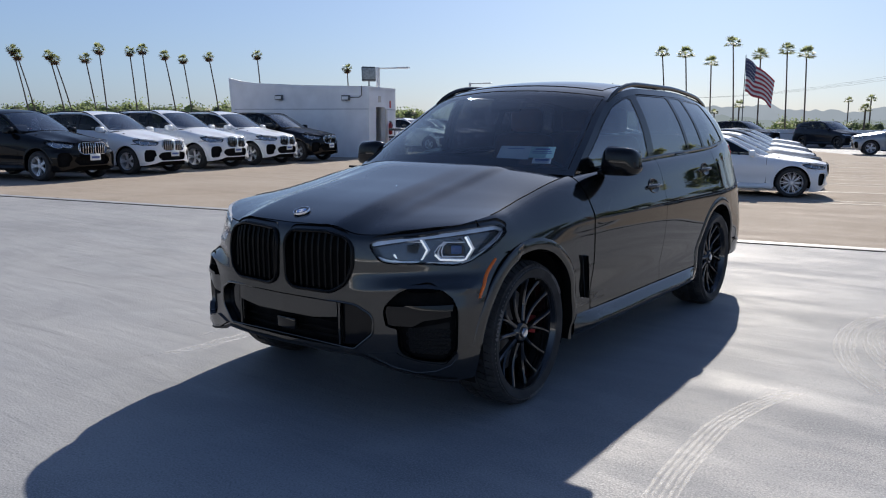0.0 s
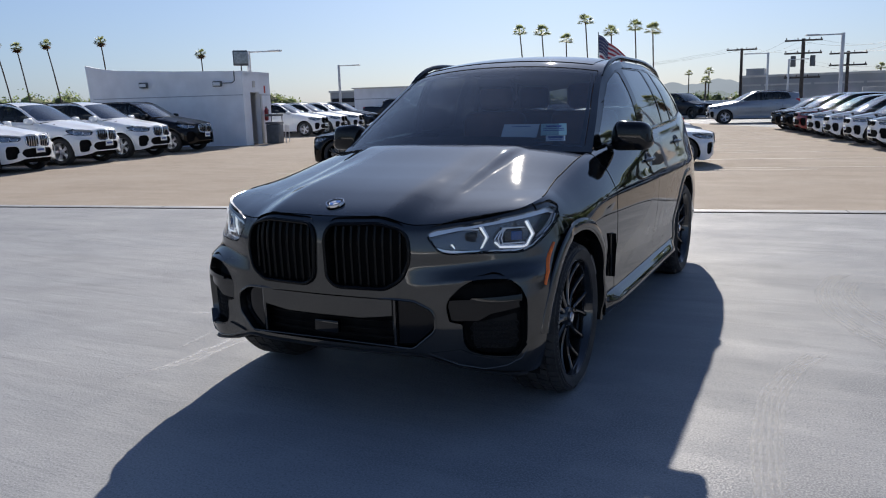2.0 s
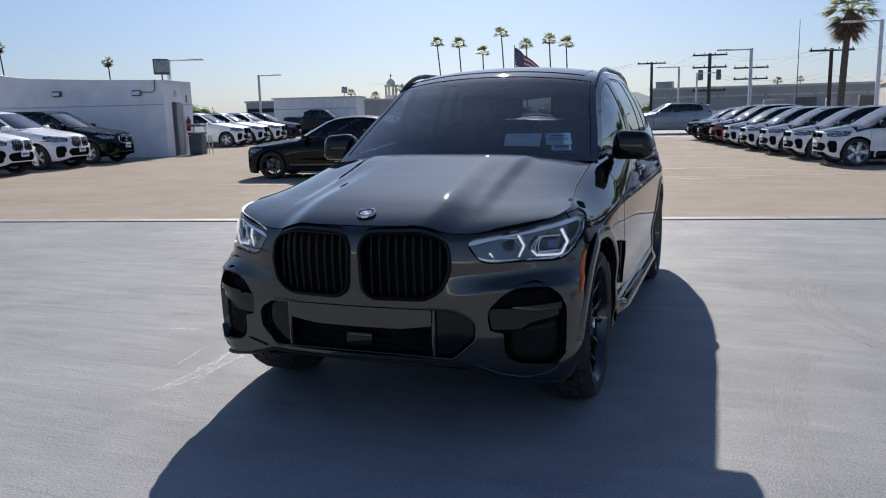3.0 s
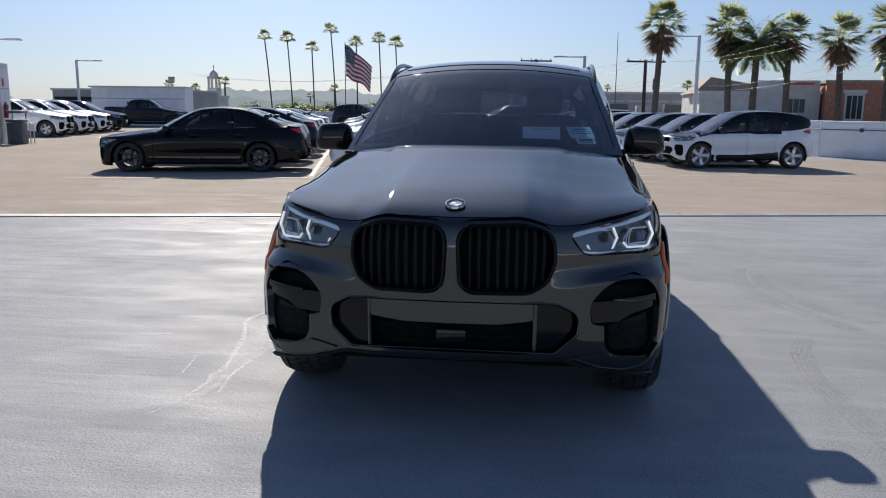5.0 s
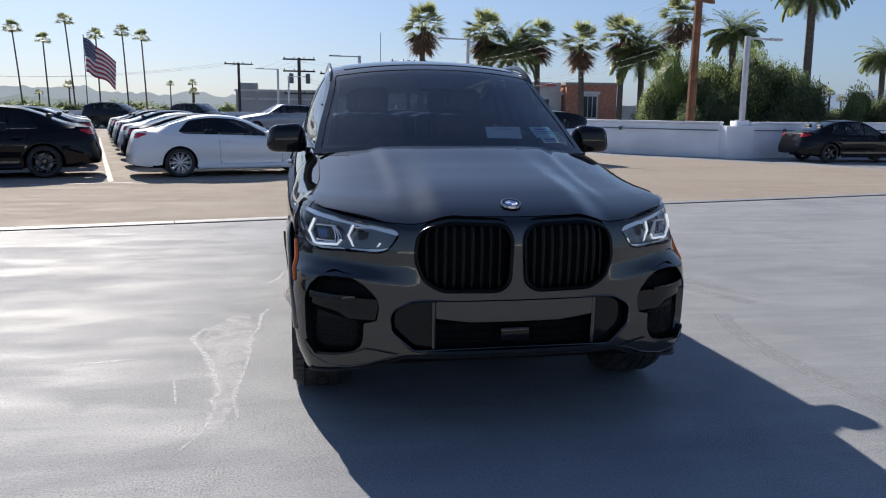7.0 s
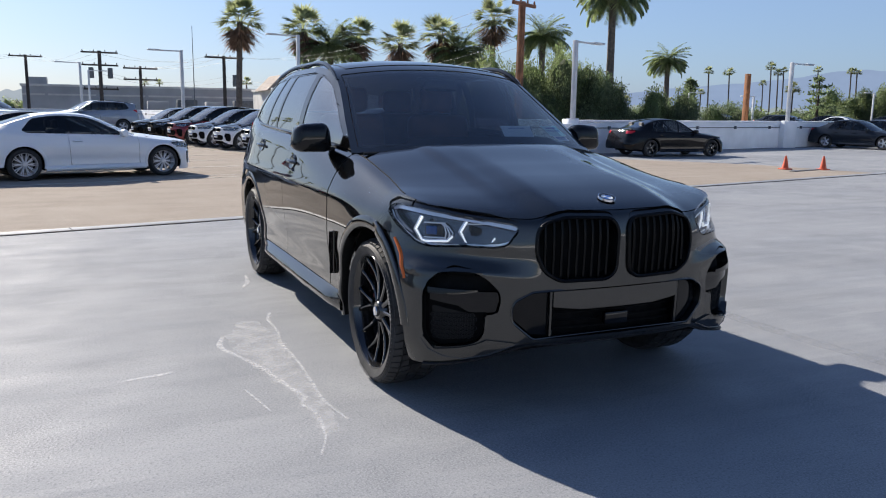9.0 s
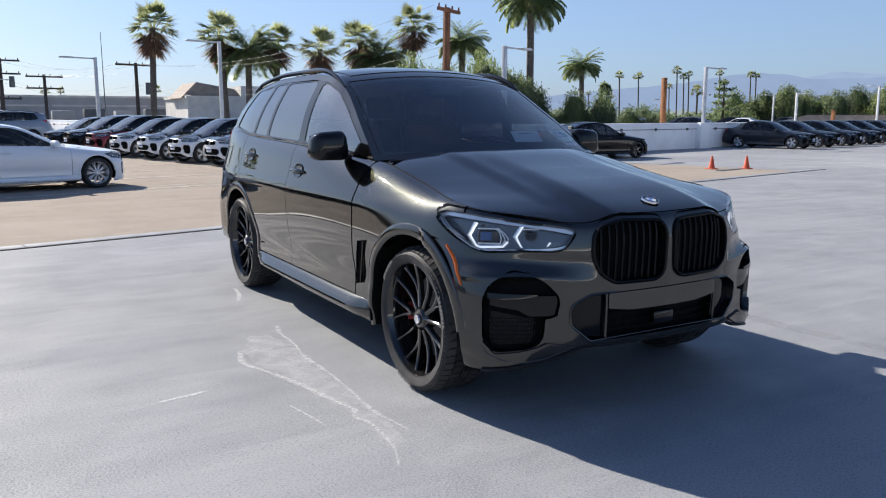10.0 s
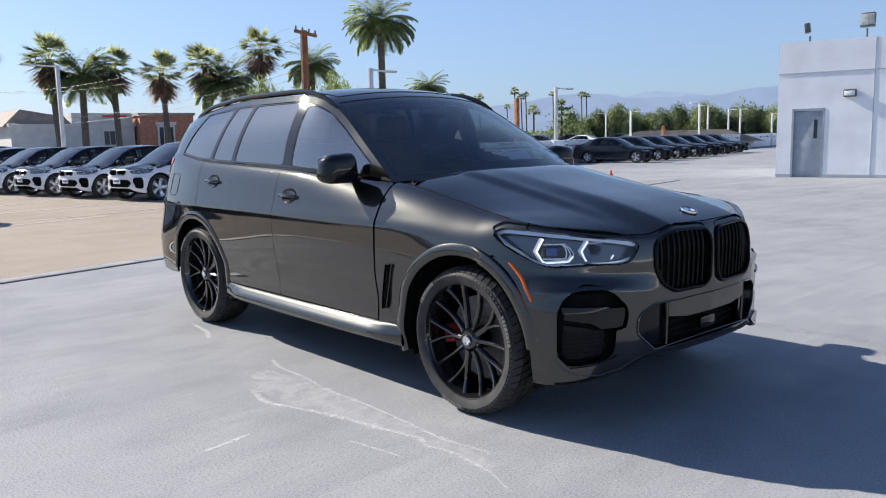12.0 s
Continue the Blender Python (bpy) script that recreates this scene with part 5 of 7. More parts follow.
# ---- white stair house beside the parked row ----
def wall_lamp(m, w=.36):
    """A boxy wall light with a pale lens."""
    ob = thing("wall_light", "dark boxy wall light with pale lens", "light", m, "wall lights")
    part("housing", box(w, .16, .22, 0, -.08, 0, .03), M["can"], ob)
    part("lens", box(w * .8, .03, .13, 0, -.165, -.01, .01), M["paper"], ob)
    return ob


def flood_light(m, k=1.0):
    ob = thing("flood_light", "square flood light on a roof edge", "light", m, "flood lights")
    part("head", moved(box(.58 * k, .16, .60 * k, 0, 0, .52, .03), Matrix.Rotation(-.15, 4, "X")), M["can"], ob)
    part("lens", moved(box(.54 * k, .02, .46 * k, 0, -.085, .52, .005), Matrix.Rotation(-.15, 4, "X")), M["flood_lens"], ob)
    part("bracket", tube([(0, 0, 0), (0, 0, .28)], .03, 6), M["can"], ob)
    return ob


SC = Vector((-19.2, 22.5, 0))
house_m = Matrix(((UX.x, VX.x, 0, SC.x), (UX.y, VX.y, 0, SC.y), (0, 0, 1, 0), (0, 0, 0, 1)))     # local x along u, y along v
shed = thing("stair_house", "low white rendered stair house with a dark doorway", "building", house_m)
LW, SW, HC = 6.8, 2.5, 2.95
bm = bmesh.new()
prof = [(0, HC), (-3, HC + .08), (-5.6, HC + .20), (-6.4, HC + .30), (-7.05, HC + .44)]


def shed_front(y, flip):
    f = bmesh.new()
    low, high = [], []
    for x, z in prof:
        xx = max(x, -LW)
        low.append(f.verts.new((xx, y, 0)))
        high.append(f.verts.new((x, y, z)))
    for i in range(len(prof) - 1):
        q = (low[i], low[i + 1], high[i + 1], high[i])
        f.faces.new(q if flip else q[::-1])
    return f


front_w = shed_front(0, True)
res = bmesh.ops.extrude_face_region(front_w, geom=front_w.faces[:])
for g_ in res["geom"]:
    if isinstance(g_, bmesh.types.BMVert):
        g_.co.y += .2
bmesh.ops.recalc_face_normals(front_w, faces=front_w.faces)
part("long_wall", front_w, M["white_wall"], shed, smooth=False)
for y0, y1, z0, z1 in ((.2, .62, 0, HC), (1.45, SW, 0, HC), (.62, 1.45, 2.12, HC)):
    part("end_wall", box(.2, y1 - y0, z1 - z0, -.1, (y0 + y1) / 2, (z0 + z1) / 2), M["white_wall"], shed)
part("back_wall", box(LW - .2, .2, HC, -LW / 2 - .1, SW - .1, HC / 2), M["white_wall"], shed)
part("roof", box(LW, SW - .3, .1, -LW / 2, SW / 2, HC - .12), M["white_wall"], shed)
part("groove", box(LW - .05, .02, .035, -LW / 2, -.006, 2.02), M["wall_band"], shed)
part("groove", box(.02, SW - 1.5, .035, .004, 1.98, 2.02), M["wall_band"], shed)
# near-black sheet behind the doorway, painted shade for the unlit interior
part("doorway_shade", box(.05, 1.0, 2.2, -.6, 1.05, 1.1), M["dark_gap"], shed)
part("open_door", moved(box(.045, .80, 2.05, 0, .40, 1.04, .005), Matrix.Translation((.03, 1.45, 0)) @ Matrix.Rotation(radians(-168), 4, "Z") @ Matrix.Rotation(radians(180), 4, "Z")), M["cream"], shed, "cream door standing open")
part("conduit", tube([(-.9, -.03, 2.50), (-.45, -.03, 2.50), (-.33, -.03, 2.58), (-.33, -.03, HC + .02)], .018, 6), M["can"], shed)
part("sign", box(.015, .22, .26, .012, .95, 2.45), M["cream"], shed, "small pale sign")
part("sign", box(.015, .12, .30, .012, 1.95, 2.25), M["red_sign"], shed, "small red sign")
ext = thing("fire_extinguisher", "red fire extinguisher hanging on the white wall", "extinguisher", house_m @ Matrix.Translation((.12, 1.75, .95)))
part("bottle", lathe([(.001, 0), (.075, .01), (.08, .04), (.08, .42), (.05, .50), (.025, .53), (.001, .54)], 16, "Z"), M["red"], ext)
part("valve", box(.05, .12, .06, 0, 0, .56, .01), M["can"], ext)
part("hose", tube([(0, .03, .56), (.05, .10, .45), (.04, .09, .2)], .012, 6), M["rubber"], ext)
bin_ = thing("trash_can", "dark grey square trash can beside the white wall", "trash can", house_m @ Matrix.Translation((.55, 1.55, 0)))
part("body", box(.55, .55, .78, 0, 0, .40, .04), M["can"], bin_)
part("lid", box(.58, .58, .10, 0, 0, .85, .03), M["can"], bin_)
part("post", tube([(.24, .24, .85), (.24, .24, 1.15)], .02, 6), M["can"], bin_)
part("post", tube([(-.24, .24, .85), (-.24, .24, 1.15)], .02, 6), M["can"], bin_)
part("hood", box(.58, .58, .10, 0, 0, 1.18, .03), M["can"], bin_)
rack = thing("sign_stand", "low white metal stand beside the trash can", "stand", house_m @ Matrix.Translation((.75, 2.35, 0)))
for a in (-.18, .18):
    part("leg", tube([(0, a, 0), (0, a, .75)], .02, 6), M["lamp_post"], rack)
part("board", box(.03, .45, .28, 0, 0, .62, .01), M["lamp_post"], rack)
wall_lamp(house_m @ Matrix.Translation((-4.35, 0, 2.52)))
wall_lamp(house_m @ Matrix.Translation((-1.05, 0, 2.48)))
flood_light(house_m @ Matrix.Translation((-.15, .3, HC)) @ Matrix.Rotation(radians(35), 4, "Z"))

# ---- white block with the grey door ----
BC = Vector((20.0, 9.35, 0))
bm4 = Matrix(((-VX.x, UX.x, 0, BC.x), (-VX.y, UX.y, 0, BC.y), (0, 0, 1, 0), (0, 0, 0, 1)))     # local x along -v, y along u
block = thing("stair_block", "tall white rendered block with a grey steel door", "building", bm4)
BH = 3.95
for x0, x1, z0, z1 in ((0, .42, 0, BH), (1.30, 9, 0, BH), (.42, 1.30, 2.02, BH)):
    part("front_wall", box(x1 - x0, .25, z1 - z0, (x0 + x1) / 2, .125, (z0 + z1) / 2), M["white_wall"], block)
part("side_wall", box(.25, 6, BH, .125, 3.25, BH / 2), M["white_wall"], block)
part("far_wall", box(.25, 6, BH, 8.87, 3.25, BH / 2), M["white_wall"], block)
part("roof", box(8.5, 6, .12, 4.5, 3.2, BH - .2), M["white_wall"], block)
part("groove", box(8.98, .02, .04, 4.5, -.004, 3.05), M["wall_band"], block)
part("seam", box(.025, .012, BH - .02, 2.55, -.003, BH / 2), M["wall_band"], block)
part("skirting", box(7.7, .02, .09, 5.15, -.008, .05), M["wall_band"], block)
part("skirting", box(.42, .02, .09, .21, -.008, .05), M["wall_band"], block)
dr = part("door", box(.80, .05, 1.94, .86, .10, .97, .006), M["grey_door"], block, "grey steel door with a narrow pane")
part("pane", box(.10, .02, .55, 1.06, .07, 1.42), M["glass_dark"], dr, "narrow dark pane")
part("handle", box(.10, .05, .03, 1.17, .05, .98, .008), M["steel"], dr)
for x in (.44, 1.28):
    part("door_frame", box(.06, .14, 2.02, x, .06, 1.01), M["grey_door"], block)
part("door_frame", box(.90, .14, .06, .86, .06, 1.99), M["grey_door"], block)
wall_lamp(bm4 @ Matrix.Translation((1.95, 0, 2.42)), .34)
flood_light(bm4 @ Matrix.Translation((.75, .35, BH - .1)) @ Matrix.Rotation(radians(100), 4, "Z"), .48)
flood_light(bm4 @ Matrix.Translation((2.25, .35, BH)), .68)


# ---- parked cars ----
def scaled(ky, kz, kx):
    r = ((1.53, 1.135), (1.615, 1.19), (1.8, 1.31), (2.0, 1.435), (2.2, 1.556), (2.34, 1.625), (2.5, 1.672), (2.8, 1.702), (3.4, 1.70), (4.0, 1.665), (4.4, 1.615), (4.72, 1.55))
    h = ((1.53, .835), (1.8, .785), (2.34, .695), (2.8, .69), (3.6, .675), (4.2, .645), (4.72, .60))
    return tuple((a * ky, b * kz) for a, b in r), tuple((a * ky, b * kx) for a, b in h)


_r, _h = scaled(.955, .955, .955)
MID_SUV = Shape(4.71, .945, .86, 3.72, .355, .415, ((0, 0), (2, 1.91)), None, _r, _h, 2.235, 4.48, .24, .05, (1.45, 2.60, 3.62), (1.74, 2.56, 2.67, 3.44, 3.52, 4.12))
_r, _h = scaled(.975, .985, .98)
BIG_SUV = Shape(4.92, .97, .87, 3.80, .37, .435, ((0, 0), (2, 1.97)), None, _r, _h, 2.28, 4.58, .24, .05, (1.47, 2.64, 3.70), (1.77, 2.60, 2.72, 3.52, 3.60, 4.22))
LOWZ = ((0, 0), (.25, .15), (.375, .30), (.6, .49), (.9, .705), (1.0, .785), (1.15, .895), (1.212, .94), (1.33, 1.03), (2, 1.6))
SEDAN = Shape(4.80, .925, .82, 3.70, .335, .385, LOWZ, None, ((1.42, .885), (1.52, .93), (1.9, 1.16), (2.2, 1.325), (2.45, 1.40), (2.85, 1.43), (3.25, 1.405), (3.6, 1.31), (4.0, 1.14), (4.32, 1.035)),
              ((1.42, .79), (2.2, .60), (3.0, .575), (3.6, .58), (4.32, .62)), 2.22, 4.30, .22, .04, (1.36, 2.42, 3.42), (1.72, 2.36, 2.44, 3.10, 3.14, 3.66), (3.42, 4.15))
COUPE = Shape(4.77, .925, .82, 3.67, .335, .385, LOWZ, None, ((1.42, .885), (1.52, .925), (1.9, 1.13), (2.2, 1.28), (2.5, 1.355), (2.9, 1.375), (3.3, 1.335), (3.7, 1.225), (4.1, 1.09), (4.35, 1.03)),
              ((1.42, .79), (2.2, .58), (3.0, .55), (3.6, .55), (4.35, .62)), 2.22, 4.32, .22, .035, (1.36, 2.80, 2.82), (1.72, 2.72, 2.78, 3.72), (3.40, 4.15))
HATCH = Shape(3.99, .885, .74, 3.31, .345, .40, ((0, 0), (.25, .22), (.375, .36), (.6, .56), (.9, .80), (1.0, .87), (1.15, .955), (1.212, .985), (1.33, 1.10), (2, 1.7)), ((0, 0), (.88, .74), (1.56, 1.08), (3.855, 3.31), (4.95, 3.99)),
              ((1.05, .945), (1.15, 1.0), (1.5, 1.235), (1.8, 1.405), (2.05, 1.48), (2.5, 1.51), (3.1, 1.485), (3.6, 1.41), (3.86, 1.31)), ((1.05, .76), (1.8, .61), (2.5, .60), (3.86, .57)), 1.85, 3.84, .22, .04,
              (1.02, 2.02, 2.80), (1.32, 1.97, 2.05, 2.72, 2.80, 3.28))
PICKUP = Shape(5.7, 1.0, .95, 4.55, .40, .47, ((0, 0), (.3, .42), (.95, 1.05), (1.212, 1.32), (1.33, 1.38), (2, 2.1)), None, ((1.72, 1.30), (1.85, 1.38), (2.3, 1.75), (2.55, 1.87), (3.4, 1.88), (3.75, 1.80), (3.98, 1.42), (4.1, 1.40)),
               ((1.72, .85), (2.4, .68), (3.5, .68), (4.1, .80)), 2.38, 4.05, .22, .04, (1.62, 2.60, 3.55), (1.98, 2.52, 2.62, 3.30, 3.32, 3.50), (3.80, 3.98))

white_p = car_paint("white_paint", (.76, .78, .80), 0.0, .4, .02)
black_p = car_paint("black_paint", (.005, .005, .006), .1, .35, .3, coat=.55)
slate_p = car_paint("slate_paint", (.018, .022, .03), .4, .35, .3, edge=.3, coat=.6)
silver_p = car_paint("silver_paint", (.30, .32, .35), .6, .35, .2)
red_p = car_paint("red_paint", (.20, .012, .02), .2, .35, .2)
two_black = M["gloss_black"]
rim_silver = material("rim_silver", (.66, .67, .70), .3, .55)
FIVE, TEN = (5, .16, .022), (10, .11, .011)
FACE_U, FACE_BACK, FACE_NEAR = LOT + math.pi / 2, LOT - math.pi / 2, LOT      # noses along +u, along -u, towards -v


def park(size, wheel, turn, fa, side):
    """The pose that puts the car's nearer front wheel on a place: side says on which side of the car that wheel is."""
    r = Matrix.Rotation(turn, 4, "Z")
    off = r @ Vector((side * .80, fa, 0)) * size
    return Matrix.Translation(Vector((wheel[0], wheel[1], 0)) - off) @ r @ Matrix.Scale(size, 4)


stock = {}


def lot_car(kind, place, turn, side, group, size=1.0):
    """One parked car: built the first time its model and colour are wanted, then copied."""
    make = {
        "white_suv": lambda: build_car("parked_suv", "white SUV with silver grille in a parked row", MID_SUV, white_p, rim_r=.235, style=FIVE, rim_mat=rim_silver, grille_mat=M["chrome"]),
        "black_suv": lambda: build_car("parked_suv", "black SUV with silver wheels in a parked row", MID_SUV, black_p, rim_r=.235, style=FIVE, rim_mat=rim_silver, grille_mat=M["chrome"]),
        "blue_suv": lambda: build_car("parked_suv", "pale blue grey SUV in a parked row", MID_SUV, silver_p, rim_r=.235, style=FIVE, rim_mat=rim_silver, grille_mat=M["chrome"]),
        "big_white_suv": lambda: build_car("parked_suv", "large white SUV parked beside the stair house", BIG_SUV, white_p, rim_r=.25, style=FIVE, rim_mat=rim_silver),
        "slate_suv": lambda: build_car("parked_suv", "dark slate SUV parked by the far parapet", BIG_SUV, slate_p, rim_r=.25, style=FIVE),
        "black_sedan": lambda: build_car("parked_sedan", "black sedan with black wheels, parked", SEDAN, black_p, rim_r=.235, style=FIVE, rails=False, plate=False),
        "slate_sedan": lambda: build_car("parked_sedan", "dark grey sedan with silver wheels, parked", SEDAN, slate_p, rim_r=.235, style=FIVE, rails=False, rim_mat=rim_silver),
        "white_coupe": lambda: build_car("parked_coupe", "white two-door coupe with two-tone wheels, parked", COUPE, white_p, rim_r=.245, style=TEN, rails=False, rim_mat=rim_silver, plate=False, privacy=False),
        "black_coupe": lambda: build_car("parked_coupe", "black two-door coupe, parked", COUPE, black_p, rim_r=.245, style=TEN, rails=False, plate=False),
        "white_hatch": lambda: build_car("electric_hatchback", "white electric hatchback with black bonnet, parked", HATCH, white_p, rim_r=.255, style=(5, .13, .03), rails=False, two_tone=two_black, rim_mat=rim_silver, grille="small"),
        "red_hatch": lambda: build_car("electric_hatchback", "dark red electric hatchback with black bonnet, parked", HATCH, red_p, rim_r=.255, style=(5, .13, .03), rails=False, two_tone=two_black, rim_mat=rim_silver, grille="small"),
        "black_hatch": lambda: build_car("electric_hatchback", "black electric hatchback, parked", HATCH, black_p, rim_r=.255, style=(5, .13, .03), rails=False, two_tone=two_black, rim_mat=rim_silver, grille="small"),
        "pickup": lambda: build_car("pickup_truck", "slate grey pickup truck parked by a low building", PICKUP, slate_p, rim_r=.25, style=FIVE, rails=False),
    }
    shape = {"hatch": HATCH, "sedan": SEDAN, "coupe": COUPE, "pickup": PICKUP}.get(kind.split("_")[-1], BIG_SUV if "big" in kind or "slate" in kind else MID_SUV)
    m = park(size, place, turn, shape.front_axle, side)
    if kind not in stock:
        stock[kind] = make[kind]()
        stock[kind].matrix_basis = m
        ob = stock[kind]
    else:
        ob = copy_thing(stock[kind], m)
    return tagged(ob, group=group)


def row(kinds, start, pitch, along, turn, side, group, size=1.0):
    for k, kind in enumerate(kinds):
        if kind:
            p = Vector((*start, 0)) + along * pitch * k
            lot_car(kind, (p.x, p.y), turn + radians(random.uniform(-.8, .8)), side, group, size)


row(["black_suv", "white_suv", "white_suv", "white_suv", "black_suv"], (-16.4, 7.28), 2.87, VX, FACE_U, -1, "row of parked SUVs", 1.045)
row(["big_white_suv", "big_white_suv", "big_white_suv", "slate_suv"], (-22.3, 30.8), 3.0, VX, FACE_U, -1, "SUVs behind the stair house")
row(["black_sedan", "black_sedan", "slate_sedan", "black_coupe", "white_coupe", "slate_sedan", "black_sedan", "white_coupe"], (-8.62, 13.13), 2.9, VX, FACE_BACK, 1, "sedans parked tail to tail", .975)
row(["white_coupe", "black_coupe", "white_coupe", "slate_sedan", "white_coupe", "black_sedan", "slate_sedan", "white_coupe"], (-.82, 14.43), 2.9, VX, FACE_U, -1, "coupes parked tail to tail", .93)
row(["white_hatch", "white_hatch", "white_hatch", "white_hatch", "white_hatch", "red_hatch", "black_hatch", "black_hatch"], (4.2, 17.35), 2.30, VX, FACE_BACK, 1, "row of electric hatchbacks", .94)
row(["slate_sedan", "slate_sedan", "slate_sedan", "slate_sedan", "black_sedan", "slate_sedan", "slate_sedan"], (28.7, 20.4), 2.9, UX, FACE_NEAR, -1, "row of dark sedans by the parapet", .88)
lot_car("black_sedan", (17.0, 17.95), radians(87), -1, "", .87)
lot_car("blue_suv", (-3.2, 41.5), FACE_BACK, 1, "")
lot_car("slate_suv", (-6.6, 52.8), FACE_U + radians(-48), -1, "SUVs by the far parapet")
lot_car("slate_suv", (-11.6, 53.4), FACE_U + radians(-30), -1, "SUVs by the far parapet")
for k, kind in enumerate(("white_coupe", "black_sedan", "white_coupe", "slate_sedan", "slate_sedan", "white_coupe", "black_sedan", "slate_sedan")):
    p = Vector((33.0, 40.0, -.55)) + UX * 4.2 * k
    lot_car(kind, (p.x, p.y), FACE_NEAR + math.pi * (k % 2), -1, "cars beyond the parapet")
lot_car("pickup", (-25.5, 49.8), FACE_U, -1, "")

# stall lines
lines = []
for k in range(9):
    p = Vector((4.9, 15.3, 0)) + VX * 2.30 * k
    lines.append((p - UX * 5.5, p + UX * 3.0))
for k in range(8):
    p = Vector((-5.0, 12.4, 0)) + VX * 2.9 * k
    lines.append((p - UX * 4.2, p + UX * 7.0))
lines.append((Vector((-4.45, 12.8, 0)), Vector((-4.45, 12.8, 0)) + VX * 24))
for k in range(6):
    p = Vector((-16.5, 5.7, 0)) + VX * 2.87 * k
    lines.append((p - UX * 4.5, p + UX * 1.2))
for a, b in lines:
    d = b - a
    m = Matrix.Translation((a + b) / 2 + Vector((0, 0, .007))) @ Matrix.Rotation(math.atan2(d.y, d.x), 4, "Z")
    tagged(part("stall_line", moved(box(d.length, .10, .004), m), M["line_paint"], None), "worn white painted stall line", "marking", "stall lines", "structure")


def cone(x, y):
    ob = thing("traffic_cone", "orange traffic cone standing on the deck", "cone", Matrix.Translation((x, y, .004)), "traffic cones")
    part("body", lathe([(.001, .36), (.022, .36), (.085, .05), (.09, .028)], 16, "Z"), M["cone_red"], ob)
    part("base", box(.25, .25, .03, 0, 0, .015, .008), M["cone_red"], ob)


cone(14.5, 12.45)
cone(15.42, 12.05)
tagged(part("floor_hatch", moved(box(1.7, .16, .02, 0, 0, .012, .005), Matrix.Translation((14.85, 12.0, 0)) @ Matrix.Rotation(LOT, 4, "Z")), M["can"], None), "dark flat drain cover between the cones", "cover")


# ---- dried water marks and pale tyre tracks on the coating ----
def stain_material(name, color, strength, scale, bands=0.0):
    """A broken, see-through film of pale residue."""
    m = material(name, color, .7)
    nt = m.node_tree
    b = nt.nodes["Principled BSDF"]
    tex, n, r = nt.nodes.new("ShaderNodeTexCoord"), nt.nodes.new("ShaderNodeTexNoise"), nt.nodes.new("ShaderNodeMapRange")
    n.inputs["Scale"].default_value, n.inputs["Detail"].default_value = scale, 6
    nt.links.new(tex.outputs["Object"], n.inputs["Vector"])
    r.inputs[1].default_value, r.inputs[2].default_value, r.inputs[4].default_value = .28, .62, strength
    nt.links.new(n.outputs[0], r.inputs[0])
    out = r.outputs[0]
    if bands:
        w, mul = nt.nodes.new("ShaderNodeTexWave"), nt.nodes.new("ShaderNodeMath")
        w.inputs["Scale"].default_value, w.inputs["Distortion"].default_value = bands, 1.5
        mul.operation = "MULTIPLY"
        nt.links.new(tex.outputs["Object"], w.inputs["Vector"])
        nt.links.new(w.outputs[1], mul.inputs[0])
        nt.links.new(out, mul.inputs[1])
        out = mul.outputs[0]
    nt.links.new(out, b.inputs["Alpha"])
    return m


M["stain"] = stain_material("water_mark", (.64, .65, .66), .54, 44)
M["stain_film"] = stain_material("water_film", (.52, .53, .545), .44, 12)
M["tread_mark"] = stain_material("tread_mark", (.36, .37, .385), .20, 22)
M["tread_mark"].node_tree.nodes["Principled BSDF"].inputs["Roughness"].default_value = .5
M["track_film"] = stain_material("track_film", (.335, .345, .36), .16, 26)


def ribbon(name, label, pts, widths, mat, z):
    """A thin irregular strip along a few points."""
    fx, fy = (knots(*[(i, p[k]) for i, p in enumerate(pts)]) for k in (0, 1))
    fw = knots(*[(i, w) for i, w in zip(np.linspace(0, len(pts) - 1, len(widths)), widths)])

    def P(t, s):
        e = .02
        x, y = fx(t), fy(t)
        tx, ty = fx(t + e) - fx(t - e), fy(t + e) - fy(t - e)
        l = np.hypot(tx, ty) + 1e-9
        w = .95 * fw(t) * (1 + .25 * np.sin(t * 13.7) * np.sin(t * 5.1 + 1))
        return x - ty / l * w * s, y + tx / l * w * s, z + 0 * x
    return tagged(part(name, sheet(P, np.linspace(0, len(pts) - 1, 70), np.linspace(-1, 1, 4), flip=False), mat, None), label, "stain", "marks on the deck", "structure")


S1 = [(-1.53, 2.02), (-1.58, 1.78), (-1.52, 1.58), (-1.43, 1.29), (-1.37, .99), (-1.32, .78)]
S2 = [(-1.14, 2.47), (-1.19, 2.27), (-1.19, 2.0), (-1.23, 1.71), (-1.22, 1.4), (-1.23, 1.09), (-1.25, .72), (-1.21, .41)]
for i, (pts, w) in enumerate(((S1, (.012, .02, .012, .018, .012, .01)), (S2, (.015, .012, .008, .012, .008, .012, .006)), ([(-1.32, .78), (-1.36, .67), (-1.33, .55), (-1.35, .32), (-1.43, .09)], (.014, .01, .008, .005)),
                              ([(-1.58, .99), (-1.54, .77), (-1.52, .64)], (.006, .008, .004)), ([(-2.13, 1.35), (-1.95, 1.38), (-1.88, 1.4)], (.01, .02, .008)), ([(-1.06, 3.81), (-1.1, 3.52), (-1.18, 3.3)], (.012, .02, .01)))):
    ribbon("water_mark", "pale dried water mark on the coated deck", pts, w, M["stain"], .0012 + .0003 * i)
ribbon("water_film", "pale dried film between the water marks", [(-1.33, 2.3), (-1.36, 1.9), (-1.36, 1.5), (-1.33, 1.1), (-1.3, .7), (-1.32, .3)], (.06, .16, .13, .09, .05, .05), M["stain_film"], .0008)
